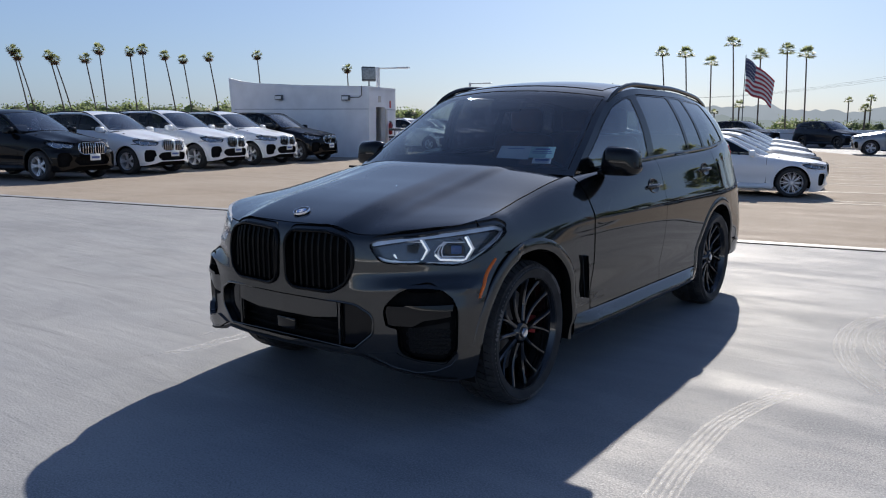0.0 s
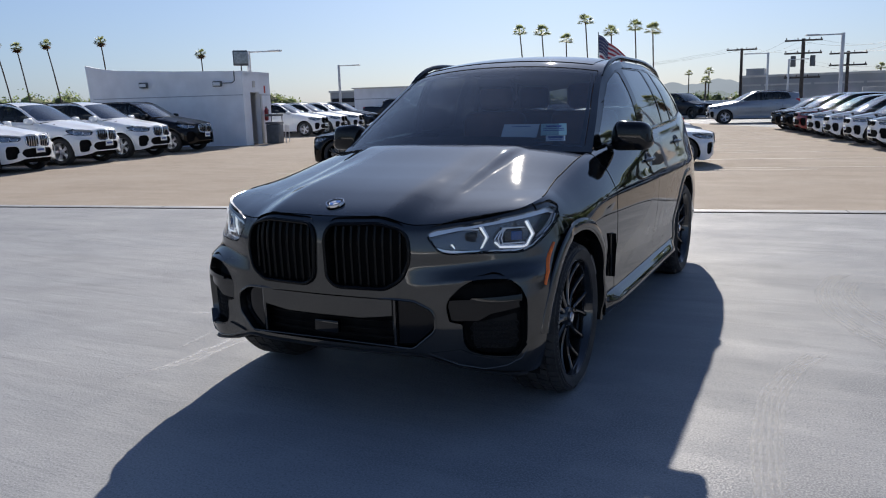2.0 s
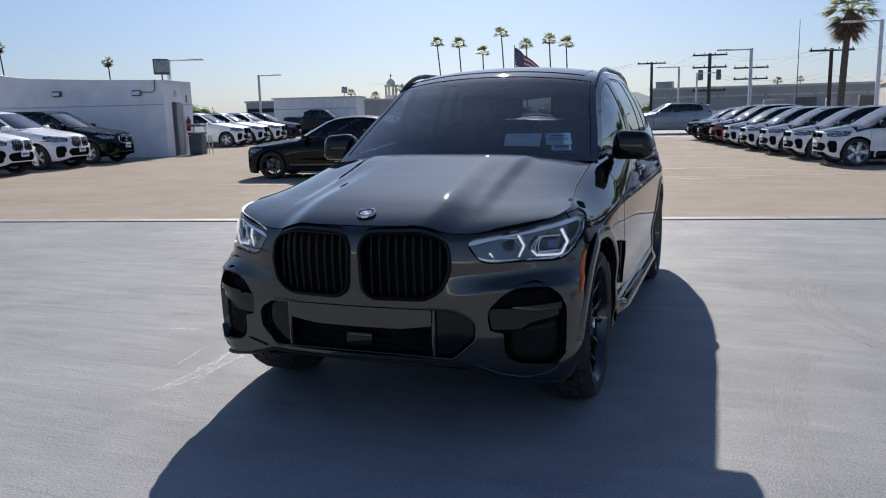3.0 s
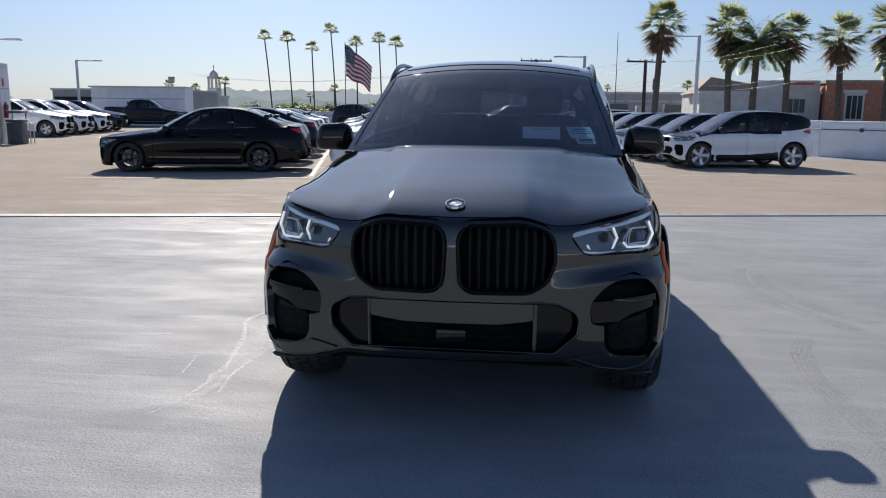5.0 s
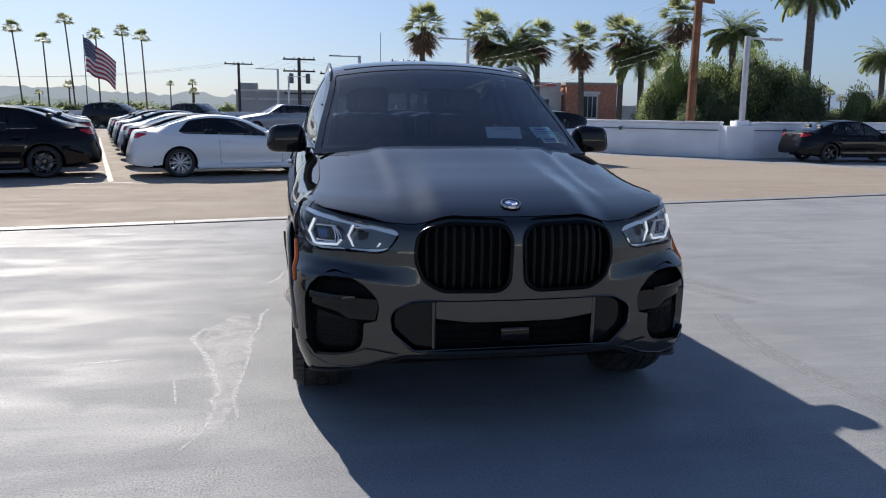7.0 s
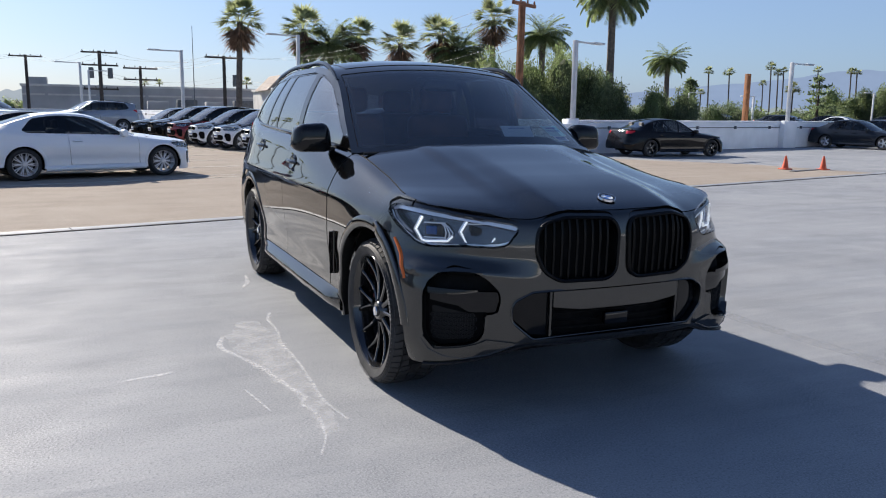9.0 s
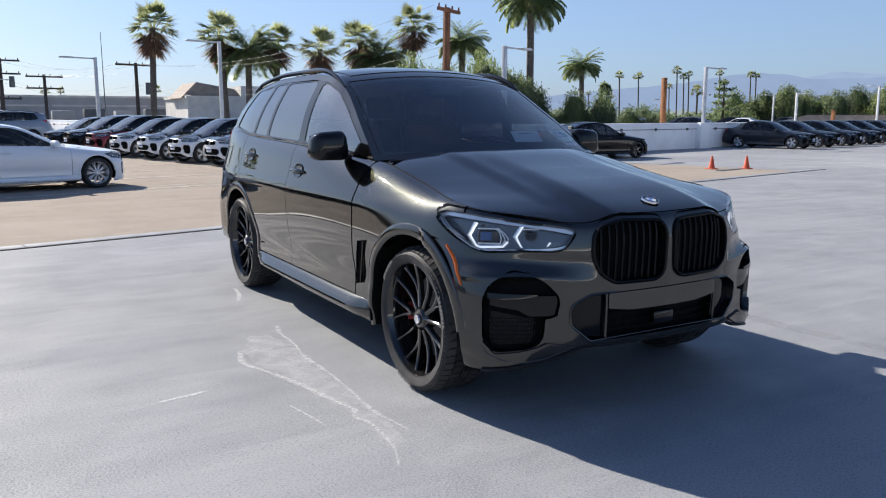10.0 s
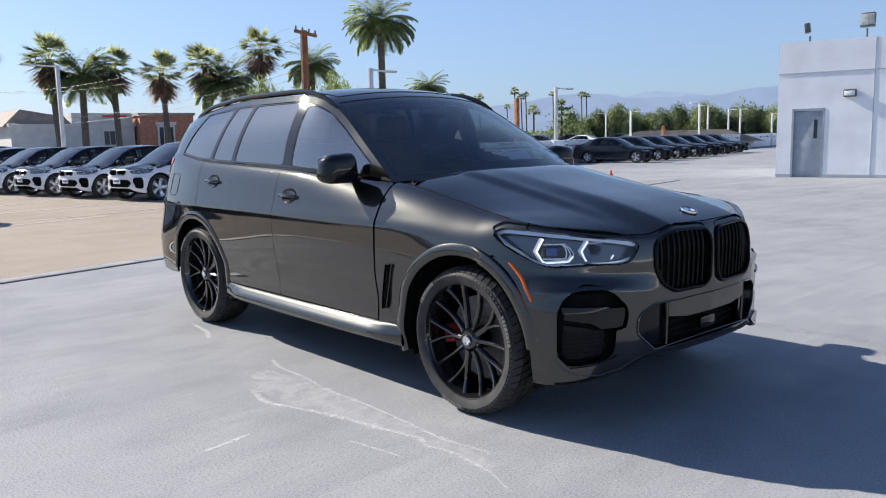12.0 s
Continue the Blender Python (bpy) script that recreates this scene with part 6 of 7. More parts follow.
TRACKS = ([(1.93, .0), (1.87, .57), (1.855, 1.05), (1.91, 1.5), (2.04, 1.9)], [(2.45, 2.15), (2.24, 2.55), (2.10, 3.0), (2.05, 3.5), (2.10, 3.95), (2.2, 4.2)],
          [(2.65, 2.3), (2.42, 2.7), (2.27, 3.1), (2.2, 3.5), (2.25, 3.9)])
for i, pts in enumerate(TRACKS):      # thin parallel lines, as a tread leaves them
    for k, off in enumerate((-.055, -.025, .004, .033, .058)):
        ribbon("tyre_track", "pale curved tyre track on the coated deck", [(x + off, y + .01 * k) for x, y in pts], (.006, .009, .008, .007), M["tread_mark"], .0010 + .0002 * k + .0015 * (i > 0))
    ribbon("track_film", "faint pale film along the tyre track", pts, (.06, .07, .065, .06), M["track_film"], .0007 + .0002 * i)


# ---- plants ----
M["frond"] = material("frond_green", (.19, .21, .105), .5, vary=.35, scale=2, fine=30, island=.35)
M["frond_date"] = material("frond_date", (.16, .195, .085), .45, vary=.35, scale=2, fine=30, island=.35)
M["frond_dry"] = material("frond_dry", (.17, .112, .078), .8, vary=.4, scale=2, fine=30, island=.35)
M["palm_bark"] = material("palm_bark", (.13, .105, .085), .9, vary=.4, grain=.5, scale=6, fine=30)
M["leaf"] = material("leaf_green", (.135, .17, .07), .6, vary=.35, scale=1.2, fine=20, island=.45)
M["leaf_dark"] = material("leaf_dark", (.095, .125, .06), .65, vary=.35, scale=1.2, fine=20, island=.45)
M["bark"] = material("bark", (.07, .05, .035), .9, vary=.4, grain=.4, scale=5, fine=30)


def leafy(m, share=.4):
    """Let part of the light through the leaves."""
    nt = m.node_tree
    b, out = nt.nodes["Principled BSDF"], nt.nodes["Material Output"]
    t, mix = nt.nodes.new("ShaderNodeBsdfTranslucent"), nt.nodes.new("ShaderNodeMixShader")
    mix.inputs[0].default_value = share
    src = b.inputs["Base Color"].links[0].from_socket
    gain = nt.nodes.new("ShaderNodeHueSaturation")
    gain.inputs["Value"].default_value = 2.1
    nt.links.new(src, gain.inputs["Color"])
    nt.links.new(gain.outputs[0], t.inputs[0])
    nt.links.new(b.outputs[0], mix.inputs[1])
    nt.links.new(t.outputs[0], mix.inputs[2])
    nt.links.new(mix.outputs[0], out.inputs[0])


for key, share in (("frond", .55), ("frond_date", .5), ("frond_dry", .5), ("leaf", .5), ("leaf_dark", .5)):
    leafy(M[key], share)
rng = random.Random(7)


def blade(bm, a, b, w, n):
    """One narrow leaflet from a to b, w wide, folded a little."""
    d = b - a
    s = d.cross(n)
    s = s.normalized() * w if s.length > 1e-6 else Vector((w, 0, 0))
    mid = a + d * .45
    v = [bm.verts.new(p) for p in (a, mid + s, b, mid - s)]
    bm.faces.new((v[0], v[1], v[2]))
    bm.faces.new((v[0], v[2], v[3]))


def fan_crown(r, leaves=46, fingers=13, droop=.0):
    """A crown of stiff fan leaves on stalks."""
    bm = bmesh.new()
    for k in range(leaves):
        el = math.asin(rng.uniform(-.22, .98))
        az = k * 2.39996 + rng.uniform(-.3, .3)
        d = Vector((math.cos(az) * math.cos(el), math.sin(az) * math.cos(el), math.sin(el)))
        stalk = d * r * rng.uniform(.42, .62) + Vector((0, 0, -.03 * r))
        blade(bm, Vector((0, 0, -.1 * r)), stalk, .02 * r, Vector((0, 0, 1)))
        side = d.cross(Vector((0, 0, 1))).normalized()
        up = side.cross(d)
        for f in range(fingers):
            a = (f / (fingers - 1) - .5) * 2.3
            ln = r * rng.uniform(.44, .62) * (1 - .25 * abs(a) / 1.15)
            tip = stalk + (d * math.cos(a) + side * math.sin(a)).normalized() * ln + Vector((0, 0, -.16 * r * abs(math.cos(el)) * rng.uniform(.5, 1.3)))
            blade(bm, stalk, tip, .030 * r, up)
    return bm


def skirt(r, depth, leaves=60):
    """Dead leaves hanging down round the trunk."""
    bm = bmesh.new()
    for k in range(leaves):
        az, h = rng.uniform(0, 2 * math.pi), rng.uniform(0, 1)
        d = Vector((math.cos(az), math.sin(az), 0))
        a = d * .12 * r + Vector((0, 0, -.15 * r - h * depth * .6))
        for f in range(8):
            o = Vector((rng.uniform(-.3, .3), rng.uniform(-.3, .3), 0)) * r
            b = d * r * rng.uniform(.35, .95) * (1 - .40 * h) + o * .6 + Vector((0, 0, a.z - depth * rng.uniform(.22, .5)))
            blade(bm, a + d * .1 * r, b, .022 * r, d)
    return bm


def feather_crown(r, fronds=84, pairs=26):
    """A crown of long arching feather fronds."""
    bm = bmesh.new()
    for k in range(fronds):
        el = math.asin(rng.uniform(-.55, .97))
        az = k * 2.39996 + rng.uniform(-.2, .2)
        h = Vector((math.cos(az), math.sin(az), 0))
        side = Vector((-h.y, h.x, 0))
        ln = r * rng.uniform(.9, 1.12)
        pts = []
        for t in np.linspace(0, 1, 9):
            e = el - (.55 + .55 * max(0, math.cos(el))) * t * t
            pts.append((pts[-1] if pts else Vector((0, 0, 0))) + (h * math.cos(e) + Vector((0, 0, math.sin(e)))) * ln / 8 * (1 if pts else 0))
        for i in range(8):
            blade(bm, pts[i], pts[i + 1], .012 * r, side)
        for p in range(pairs):
            t = .12 + .86 * p / (pairs - 1)
            i = min(7, int(t * 8))
            c = pts[i].lerp(pts[i + 1], t * 8 - i)
            d = (pts[i + 1] - pts[i]).normalized()
            for s in (-1, 1):
                w = ln * .22 * (math.sin(math.pi * min(1, t * .9 + .12)) ** .6)
                tip = c + side * s * w * .85 + d * w * .7 + Vector((0, 0, -w * rng.uniform(.15, .5)))
                blade(bm, c, tip, .019 * r, Vector((0, 0, 1)))
    return bm


def palm(name, label, crown, base, mesh_crown, mesh_skirt, r_trunk, scale, group):
    """A palm: a slender curved trunk from the ground and a crown at its top."""
    top = Vector(crown)
    ob = thing(name, label, "palm tree", Matrix.Translation((base[0], base[1], -5)), group)
    foot = Vector((0, 0, 0))
    head = top - Vector((base[0], base[1], -5))
    pts = []
    for t in np.linspace(0, 1, 9):
        pts.append(foot.lerp(head, t) + Vector((head.x, head.y, 0)) * (t * t - t) * .35)
    part("trunk", tube(pts, r_trunk, 8, taper=[1.25, 1.05] + [1 - .03 * k for k in range(7)]), M["palm_bark"], ob)
    turn = Matrix.Translation(head) @ Matrix.Rotation(rng.uniform(0, 6.28), 4, "Z") @ Matrix.Diagonal((scale, scale, scale * rng.uniform(.92, 1.08), 1))
    c = part("crown", mesh_crown, None, ob)
    c.matrix_local = turn
    if mesh_skirt:
        s = part("dead_leaf_skirt", mesh_skirt, None, ob, "brown hanging dead leaves")
        s.matrix_local = turn
    return ob


FAN = [finish("fan_crown", fan_crown(1.0, 44, 15), M["frond"], False) for _ in range(3)]
FAN_SKIRT = [finish("fan_skirt", skirt(1.0, d, int(40 + 40 * d)), M["frond_dry"], False) for d in (.7, 1.0)]
DATE = [finish("date_crown", feather_crown(1.0), M["frond_date"], False) for _ in range(2)]

# slim fan palms far to one side, leaning
for cx, cy, cz, bx, by in ((-132, 63, 13.0, -131.4, 64.2), (-131.7, 63.5, 12.1, -130.9, 65), (-129.6, 67.7, 12.3, -128.9, 69), (-129.2, 68.4, 11.6, -128.2, 69.9), (-126.9, 72.5, 12.0, -126.4, 73.4),
                           (-125.8, 74.4, 13.6, -125.5, 74.9), (-123.2, 78.5, 13.4, -122.9, 79), (-122.1, 80.2, 13.8, -121.8, 80.7), (-120.1, 83.2, 12.9, -119.4, 84.2), (-118.3, 85.7, 12.3, -117.8, 86.5),
                           (-115.7, 89.2, 12.9, -115, 90.1), (-110.4, 95.7, 13.4, -110, 96.1), (-99.2, 107.3, 11.3, -99, 107.5)):
    lean = 2.0
    palm("fan_palm", "tall slim fan palm, slightly leaning, far off", (cx, cy, cz), (cx + (bx - cx) * lean, cy + (by - cy) * lean), FAN[rng.randrange(3)], FAN_SKIRT[0], .12, rng.uniform(1.1, 1.3), "far fan palms")
for cx, cz, cy, bx in ((-39.6, 11.3, 108, -38.9), (-36.6, 11.1, 109, -36.1), (-33.3, 9.9, 110, -33.1), (-30.7, 12.4, 110.8, -30.2), (-27.2, 10.7, 111.7, -27.1), (-24, 11.3, 112.4, -23.7), (-21.65, 10.7, 112.9, -21.4)):
    palm("fan_palm", "tall slim fan palm behind the flag, far off", (cx, cy, cz), (cx + (bx - cx) * 1.8, cy), FAN[rng.randrange(3)], None, .11, rng.uniform(1.2, 1.4), "fan palms behind the flag")
# nearer palms along the street
for kind, x, y, z, r in (("fan", 8.3, 56.3, 7.5, 1.95), ("fan", 12.7, 55.5, 7.1, 1.9), ("date", 14.6, 55.1, 6.0, 3.0), ("fan", 16.5, 54.6, 6.6, 1.9), ("fan", 19.5, 53.6, 6.3, 1.8), ("fan", 22.3, 52.6, 6.9, 1.95),
                         ("date", 23.6, 52.1, 5.7, 2.9), ("fan", 25.7, 50.6, 8.0, 1.9), ("date", 28.9, 48.9, 6.9, 2.3), ("date", 28.8, 40.3, 9.0, 2.6), ("date", 48.6, 58.7, 6.4, 2.3)):
    if kind == "fan":
        palm("fan_palm", "fan palm with a brown skirt of dead leaves", (x, y, z), (x + rng.uniform(-.5, .5), y), FAN[rng.randrange(3)], FAN_SKIRT[1], .24, r * 1.0, "street palms")
    else:
        palm("date_palm", "date palm with long arching fronds and thick trunk", (x, y, z), (x + rng.uniform(-.3, .3), y), DATE[rng.randrange(2)], None, .27, r, "street palms")
for k in range(32):
    a = radians(rng.uniform(28, 118))
    d = rng.uniform(130, 260)
    h = 1.45 + d * rng.uniform(.012, .030)
    palm("fan_palm", "small distant fan palm over the roofs", (-3 + d * math.cos(a), -2 + d * math.sin(a), h), (-3 + d * math.cos(a), -2 + d * math.sin(a)), FAN[k % 3], None, .18, rng.uniform(1.1, 1.5), "distant palms")


def leaf_cloud(n, size, lobes, seed):
    """Leaves in tufts over several overlapping lobes, with gaps between the tufts."""
    r = random.Random(seed)
    bm = bmesh.new()
    for cx, cy, cz, rad in lobes:      # a ragged, dark inner mass
        ball = bmesh.ops.create_icosphere(bm, subdivisions=2, radius=rad * .80, matrix=Matrix.Translation((cx, cy, cz)))
        for v in ball["verts"]:
            o = v.co - Vector((cx, cy, cz))
            v.co = Vector((cx, cy, cz)) + Vector((o.x, o.y, o.z * .8)) * r.uniform(.72, 1.12)
    for _ in range(n):
        cx, cy, cz, rad = lobes[r.randrange(len(lobes))]
        d = Vector((r.gauss(0, 1), r.gauss(0, 1), r.gauss(0, 1))).normalized()
        p = Vector((cx, cy, cz)) + Vector((d.x, d.y, d.z * .8)) * rad * r.uniform(.55, 1.08) ** .6
        for _k in range(5):
            o = p + Vector((r.gauss(0, 1), r.gauss(0, 1), r.gauss(0, 1))) * size * .9
            t = Vector((r.gauss(0, 1), r.gauss(0, 1), r.gauss(0, .6))).normalized() * size * r.uniform(.7, 1.3)
            blade(bm, o, o + t, size * .42, Vector((r.gauss(0, 1), r.gauss(0, 1), r.gauss(0, 1))))
    return bm


def tree_meshes(seed, dark=False, n=560, size=.068):
    r = random.Random(seed)
    lobes = [(r.uniform(-.55, .55), r.uniform(-.55, .55), r.uniform(.55, 1.15), r.uniform(.28, .48)) for _ in range(11)]
    crown = finish("tree_crown", leaf_cloud(n, size, lobes, seed), M["leaf_dark"] if dark else M["leaf"], False)
    wood = tube([(0, 0, 0), (.02, .01, .3), (0, .03, .62), (.03, 0, .95)], .075, 8, taper=(1.3, 1, .75, .35))
    for x, y, z, rad in lobes[:7]:
        wood = joined(wood, tube([(0, .01, .34), (x * .5, y * .5, z * .62 + .1), (x, y, z)], .032, 6, taper=(1.2, .8, .3)))
    return crown, finish("tree_wood", wood, M["bark"])


TREES = [tree_meshes(3), tree_meshes(5), tree_meshes(8, True), tree_meshes(11, True)]
NEAR_TREES = [tree_meshes(s, s > 6, 7500, .025) for s in (3, 5, 8, 11)]


def tree(x, y, top, width, k, label, group, base=-5, near=False):
    ob = thing("tree", label, "tree", Matrix.Translation((x, y, base)), group)
    crown, wood = (NEAR_TREES if near else TREES)[k % 4]
    h = (top - base) / 1.5
    turn = Matrix.Rotation(rng.uniform(0, 6.28), 4, "Z") @ Matrix.Diagonal((width, width, h, 1))
    for nm, me in (("trunk", wood), ("crown", crown)):
        o = part(nm, me, None, ob)
        o.matrix_local = turn
    return ob


for x, y, top, w, k in ((20.6, 43.2, 3.6, 2.2, 0), (22.3, 42.5, 5.2, 2.6, 1), (24.2, 40.6, 5.3, 3.0, 0), (26.3, 39.4, 5.1, 2.8, 2), (25.4, 43.0, 5.6, 3.0, 1), (28.3, 38.6, 4.3, 2.6, 2), (30.2, 37.4, 3.7, 2.4, 3), (32.5, 37.0, 3.0, 2.2, 3),
                        (23.0, 39.6, 3.4, 2.4, 2), (21.2, 40.6, 2.5, 2.0, 3), (35, 37.5, 2.6, 2.2, 3), (38, 39, 2.4, 2.4, 2), (27.5, 41.5, 5.0, 2.8, 0), (41, 42, 2.8, 2.6, 3)):
    tree(x, y, top, w, k, "dense green broadleaf tree behind the parapet", "trees behind the parapet", near=True)
clump = knots((16, .012), (20, .030), (24, .018), (27, .030), (31, .020), (34, .008), (40, .010), (46, .006), (58, .008))
for k in range(64):
    deg = 16 + 42 * (k + rng.uniform(-.3, .3)) / 64
    a = radians(deg)
    d = rng.uniform(98, 150)
    tree(-3 + d * math.cos(a), -2 + d * math.sin(a), 1.45 + d * float(clump(deg)) * rng.uniform(.55, 1.15), rng.uniform(2.6, 5.0), k, "distant dark green tree", "distant tree line")
for k in range(62):
    a = radians(128 + 30 * (k + rng.uniform(-.3, .3)) / 62)
    d = rng.uniform(170, 215)
    tree(3 + d * math.cos(a), -3 + d * math.sin(a), 1.45 + d * rng.uniform(.014, .024), rng.uniform(5, 8), k, "distant rounded green tree", "distant tree line")
for k in range(26):
    a = radians(88 + 40 * k / 26 + rng.uniform(-.8, .8))
    d = rng.uniform(150, 230)
    tree(d * math.cos(a), -3 + d * math.sin(a), 1.45 + d * rng.uniform(.002, .010), rng.uniform(4, 7), k, "distant rounded green tree", "distant tree line")


# beyond the parapet: bushes, a cypress, a spreading cedar, thin palms
for x, y, top, w in ((66.7, 54.6, 2.8, 2.4), (71.0, 57.0, 4.4, 2.6), (72.7, 55.1, 5.3, 2.5), (74.0, 53.3, 5.2, 2.3), (75.0, 52.0, 4.2, 2.6), (76.2, 50.2, 4.7, 3.2), (77.4, 48.6, 5.4, 2.6), (78.4, 46.7, 5.0, 3.4), (80, 44, 4.6, 3.4),
                     (81.5, 41, 4.9, 3.0), (83, 38, 4.2, 3.4), (74.6, 75.6, 2.7, 2.6), (47.4, 59.7, 2.7, 2.6), (44.5, 56, 2.9, 2.2), (56, 50, 2.0, 2.2), (53.5, 52, 2.2, 2.0)):
    tree(x, y, top, w * 1.3, int(x) + 2, "rounded dark green tree beyond the parapet", "trees beyond the parapet", near=True)


def spire(name, label, x, y, top, layers, width, mat):
    """An upright conifer: a straight trunk and tiers of short, drooping, leafy boughs."""
    ob = thing(name, label, "tree", Matrix.Translation((x, y, -5)))
    h = top + 5
    part("trunk", tube([(0, 0, 0), (0, 0, h * .5), (0, 0, h)], .16, 7, taper=(1.3, 1, .3)), M["bark"], ob)
    bm = bmesh.new()
    for k in range(layers):
        t = (k + .5) / layers
        reach = width * (1 - t) ** .7 * rng.uniform(.75, 1.15) + .12
        z = h * (.42 + .58 * t)
        for j in range(9):
            a = rng.uniform(0, 6.28)
            d = Vector((math.cos(a), math.sin(a), 0))
            for q in range(14):
                s = rng.uniform(.1, 1) * reach
                o = d * s + Vector((rng.gauss(0, .16), rng.gauss(0, .16), z + rng.gauss(0, .09)))
                tip = o + Vector((rng.gauss(0, 1), rng.gauss(0, 1), rng.gauss(.1, .5))).normalized() * .34
                blade(bm, o, tip, .10, Vector((rng.gauss(0, 1), rng.gauss(0, 1), 1)))
    part("crown", bm, mat, ob, smooth=False)


spire("cypress", "slim dark cypress beyond the parapet", 47.0, 53.5, 4.3, 30, .45, M["leaf_dark"])
spire("cedar", "spreading dark cedar with flat tiers of boughs", 61.8, 52.6, 5.1, 9, 3.6, M["leaf_dark"])
for x, y, z in ((71.6, 78.4, 6.8), (80.3, 83.9, 7.1), (87.7, 83.6, 8.1), (88.4, 82.9, 7.2), (88.9, 82.4, 7.6), (98.3, 79, 7.6), (98.9, 78.5, 7.5), (110.7, 95.5, 8.9), (105, 101.8, 6.7)):
    palm("fan_palm", "thin fan palm over the trees, far off", (x, y, z), (x + .4, y), FAN[rng.randrange(3)], None, .11, rng.uniform(.75, 1.0), "thin far palms")


# ---- street furniture ----
def lamp_post(x, y, top, base=0.0, turn=180.0, arm=1.1, w=.14):
    """A square white post with a flat lamp on a short arm."""
    ob = thing("street_lamp", "white square lamp post with a flat arm", "street lamp", Matrix.Translation((x, y, base)) @ Matrix.Rotation(radians(turn), 4, "Z"), "white lamp posts")
    h = top - base
    part("post", box(w, w, h, 0, 0, h / 2, .012), M["lamp_post"], ob)
    part("arm", box(arm, .06, .06, arm / 2, 0, h - .05, .01), M["lamp_post"], ob)
    part("head", box(.55, .26, .07, arm + .15, 0, h - .04, .015), M["lamp_post"], ob)
    part("base_plate", box(w * 2.2, w * 2.2, .03, 0, 0, .016), M["lamp_post"], ob)
    return ob


for x, y, top, base, turn in ((7.0, 34.3, 4.75, 0, 190), (13.0, 20.3, 3.8, 1.18, 20), (25.9, 23.0, 3.66, 1.15, 10), (2.14, 37.4, 4.05, 0, 190), (-2.3, 56.2, 4.25, 0, 190), (-1.7, 70, 4.3, -5, 10), (-28.9, 44.2, 4.26, 0, 15), (-21.2, 25.4, 3.95, 0, 15)):
    lamp_post(x, y, top, base, turn)
for x, y, top in ((45.5, 32.5, 3.05), (56.7, 33.6, 3.8), (65.7, 38, 3.9), (66.6, 36.4, 3.5), (67.1, 35.5, 3.5), (68.5, 51.9, 3.7), (68.3, 33, 3.0), (43, 49, 3.2), (47, 46, 2.9)):
    lamp_post(x, y, top, -5, rng.choice((0, 180)), .9, .13)


def utility_pole(x, y, top, arms, mat, r=.15, turn=10, cans=0, tilt=0.0):
    ob = thing("utility_pole", "dark wooden utility pole with cross arms" if mat is M["wood_pole"] else "brown wooden utility pole with a cross arm", "utility pole", Matrix.Translation((x, y, -5)) @ Matrix.Rotation(radians(turn), 4, "Z"), "utility poles")
    h = top + 5
    part("pole", tube([(0, 0, 0), (0, 0, h * .5), (tilt, 0, h)], r, 8, taper=(1.15, 1, .85)), mat, ob)
    for dz, w in arms:
        part("cross_arm", box(w, .12, .14, tilt, -.1, h - dz, .01), mat, ob)
        for k in np.linspace(-.46, .46, 4):
            part("insulator", lathe([(.001, .16), (.035, .15), (.045, .05), (.03, 0)], 8, "Z"), mat, ob).matrix_local = Matrix.Translation((tilt + w * k, -.1, h - dz + .07))
    for k in range(cans):
        part("transformer", lathe([(.001, .9), (.2, .88), (.22, .1), (.2, 0), (.001, 0)], 12, "Z"), M["can"], ob).matrix_local = Matrix.Translation(((-1) ** k * .75, -.3, h - 2.3))
    return Vector((x, y, top))


P1 = utility_pole(-7.2, 87.6, 6.3, ((.15, 3.0),), M["wood_pole"], .16, 6)
P2 = utility_pole(-.75, 72, 6.0, ((.15, 2.9), (1.2, 2.9), (3.2, 2.8)), M["wood_pole"], .17, 6, 2)
P3 = utility_pole(2.7, 76, 5.0, ((.2, 3.0), (1.2, 3.0)), M["wood_pole"], .15, 8)
P4 = utility_pole(7.8, 60.8, 5.3, ((.15, 3.0),), M["wood_pole"], .15, 10, 1)
P5 = utility_pole(15.3, 28.2, 6.1, ((.12, 1.9),), M["brown_pole"], .19, 30, 0, .12)
orange_post = tagged(part("orange_post", box(.21, .21, 8.3, 26.4, 26.0, -.85, .02), M["orange"], None), "tall square orange steel post beyond the parapet", "post")
tagged(part("orange_post", box(.2, .2, 7.0, 46.8, 30.6, -1.6, .02), M["orange"], None), "short square orange steel post beyond the parapet", "post")
ant = thing("antenna_mast", "thin grey antenna mast", "mast", Matrix.Translation((5.8, 63, -5)))
part("mast", tube([(0, 0, 0), (0, 0, 8), (0, 0, 12.6)], .05, 6, taper=(1, .8, .4)), M["can"], ant)


def wire(a, b, sag, r=.008):
    pts = [Vector(a).lerp(Vector(b), t) - Vector((0, 0, sag * 4 * t * (1 - t))) for t in np.linspace(0, 1, 17)]
    ob = part("overhead_wire", tube(pts, r, 4), M["can"], None)
    tagged(ob, "thin dark overhead wire between the poles", "wire", "overhead wires")


for k, dz in ((-.8, 0), (.8, 0), (0, -1.6), (.1, -1.9)):
    wire(P5 + Vector((k, .4 * k, dz)), P4 + Vector((k, 0, dz)), 1.1, .007)
    wire(P4 + Vector((k, 0, dz)), P2 + Vector((k, 0, dz)), .7, .007)
for k in (-1.2, 0, 1.2):
    wire(P2 + Vector((k, 0, 0)), P1 + Vector((k, 0, 0)), .8)
    wire(P1 + Vector((k, 0, 0)), Vector((-60 + k, 130, 7)), 1.5)
    wire(P3 + Vector((k, 0, 0)), P4 + Vector((k, 0, 0)), .5)

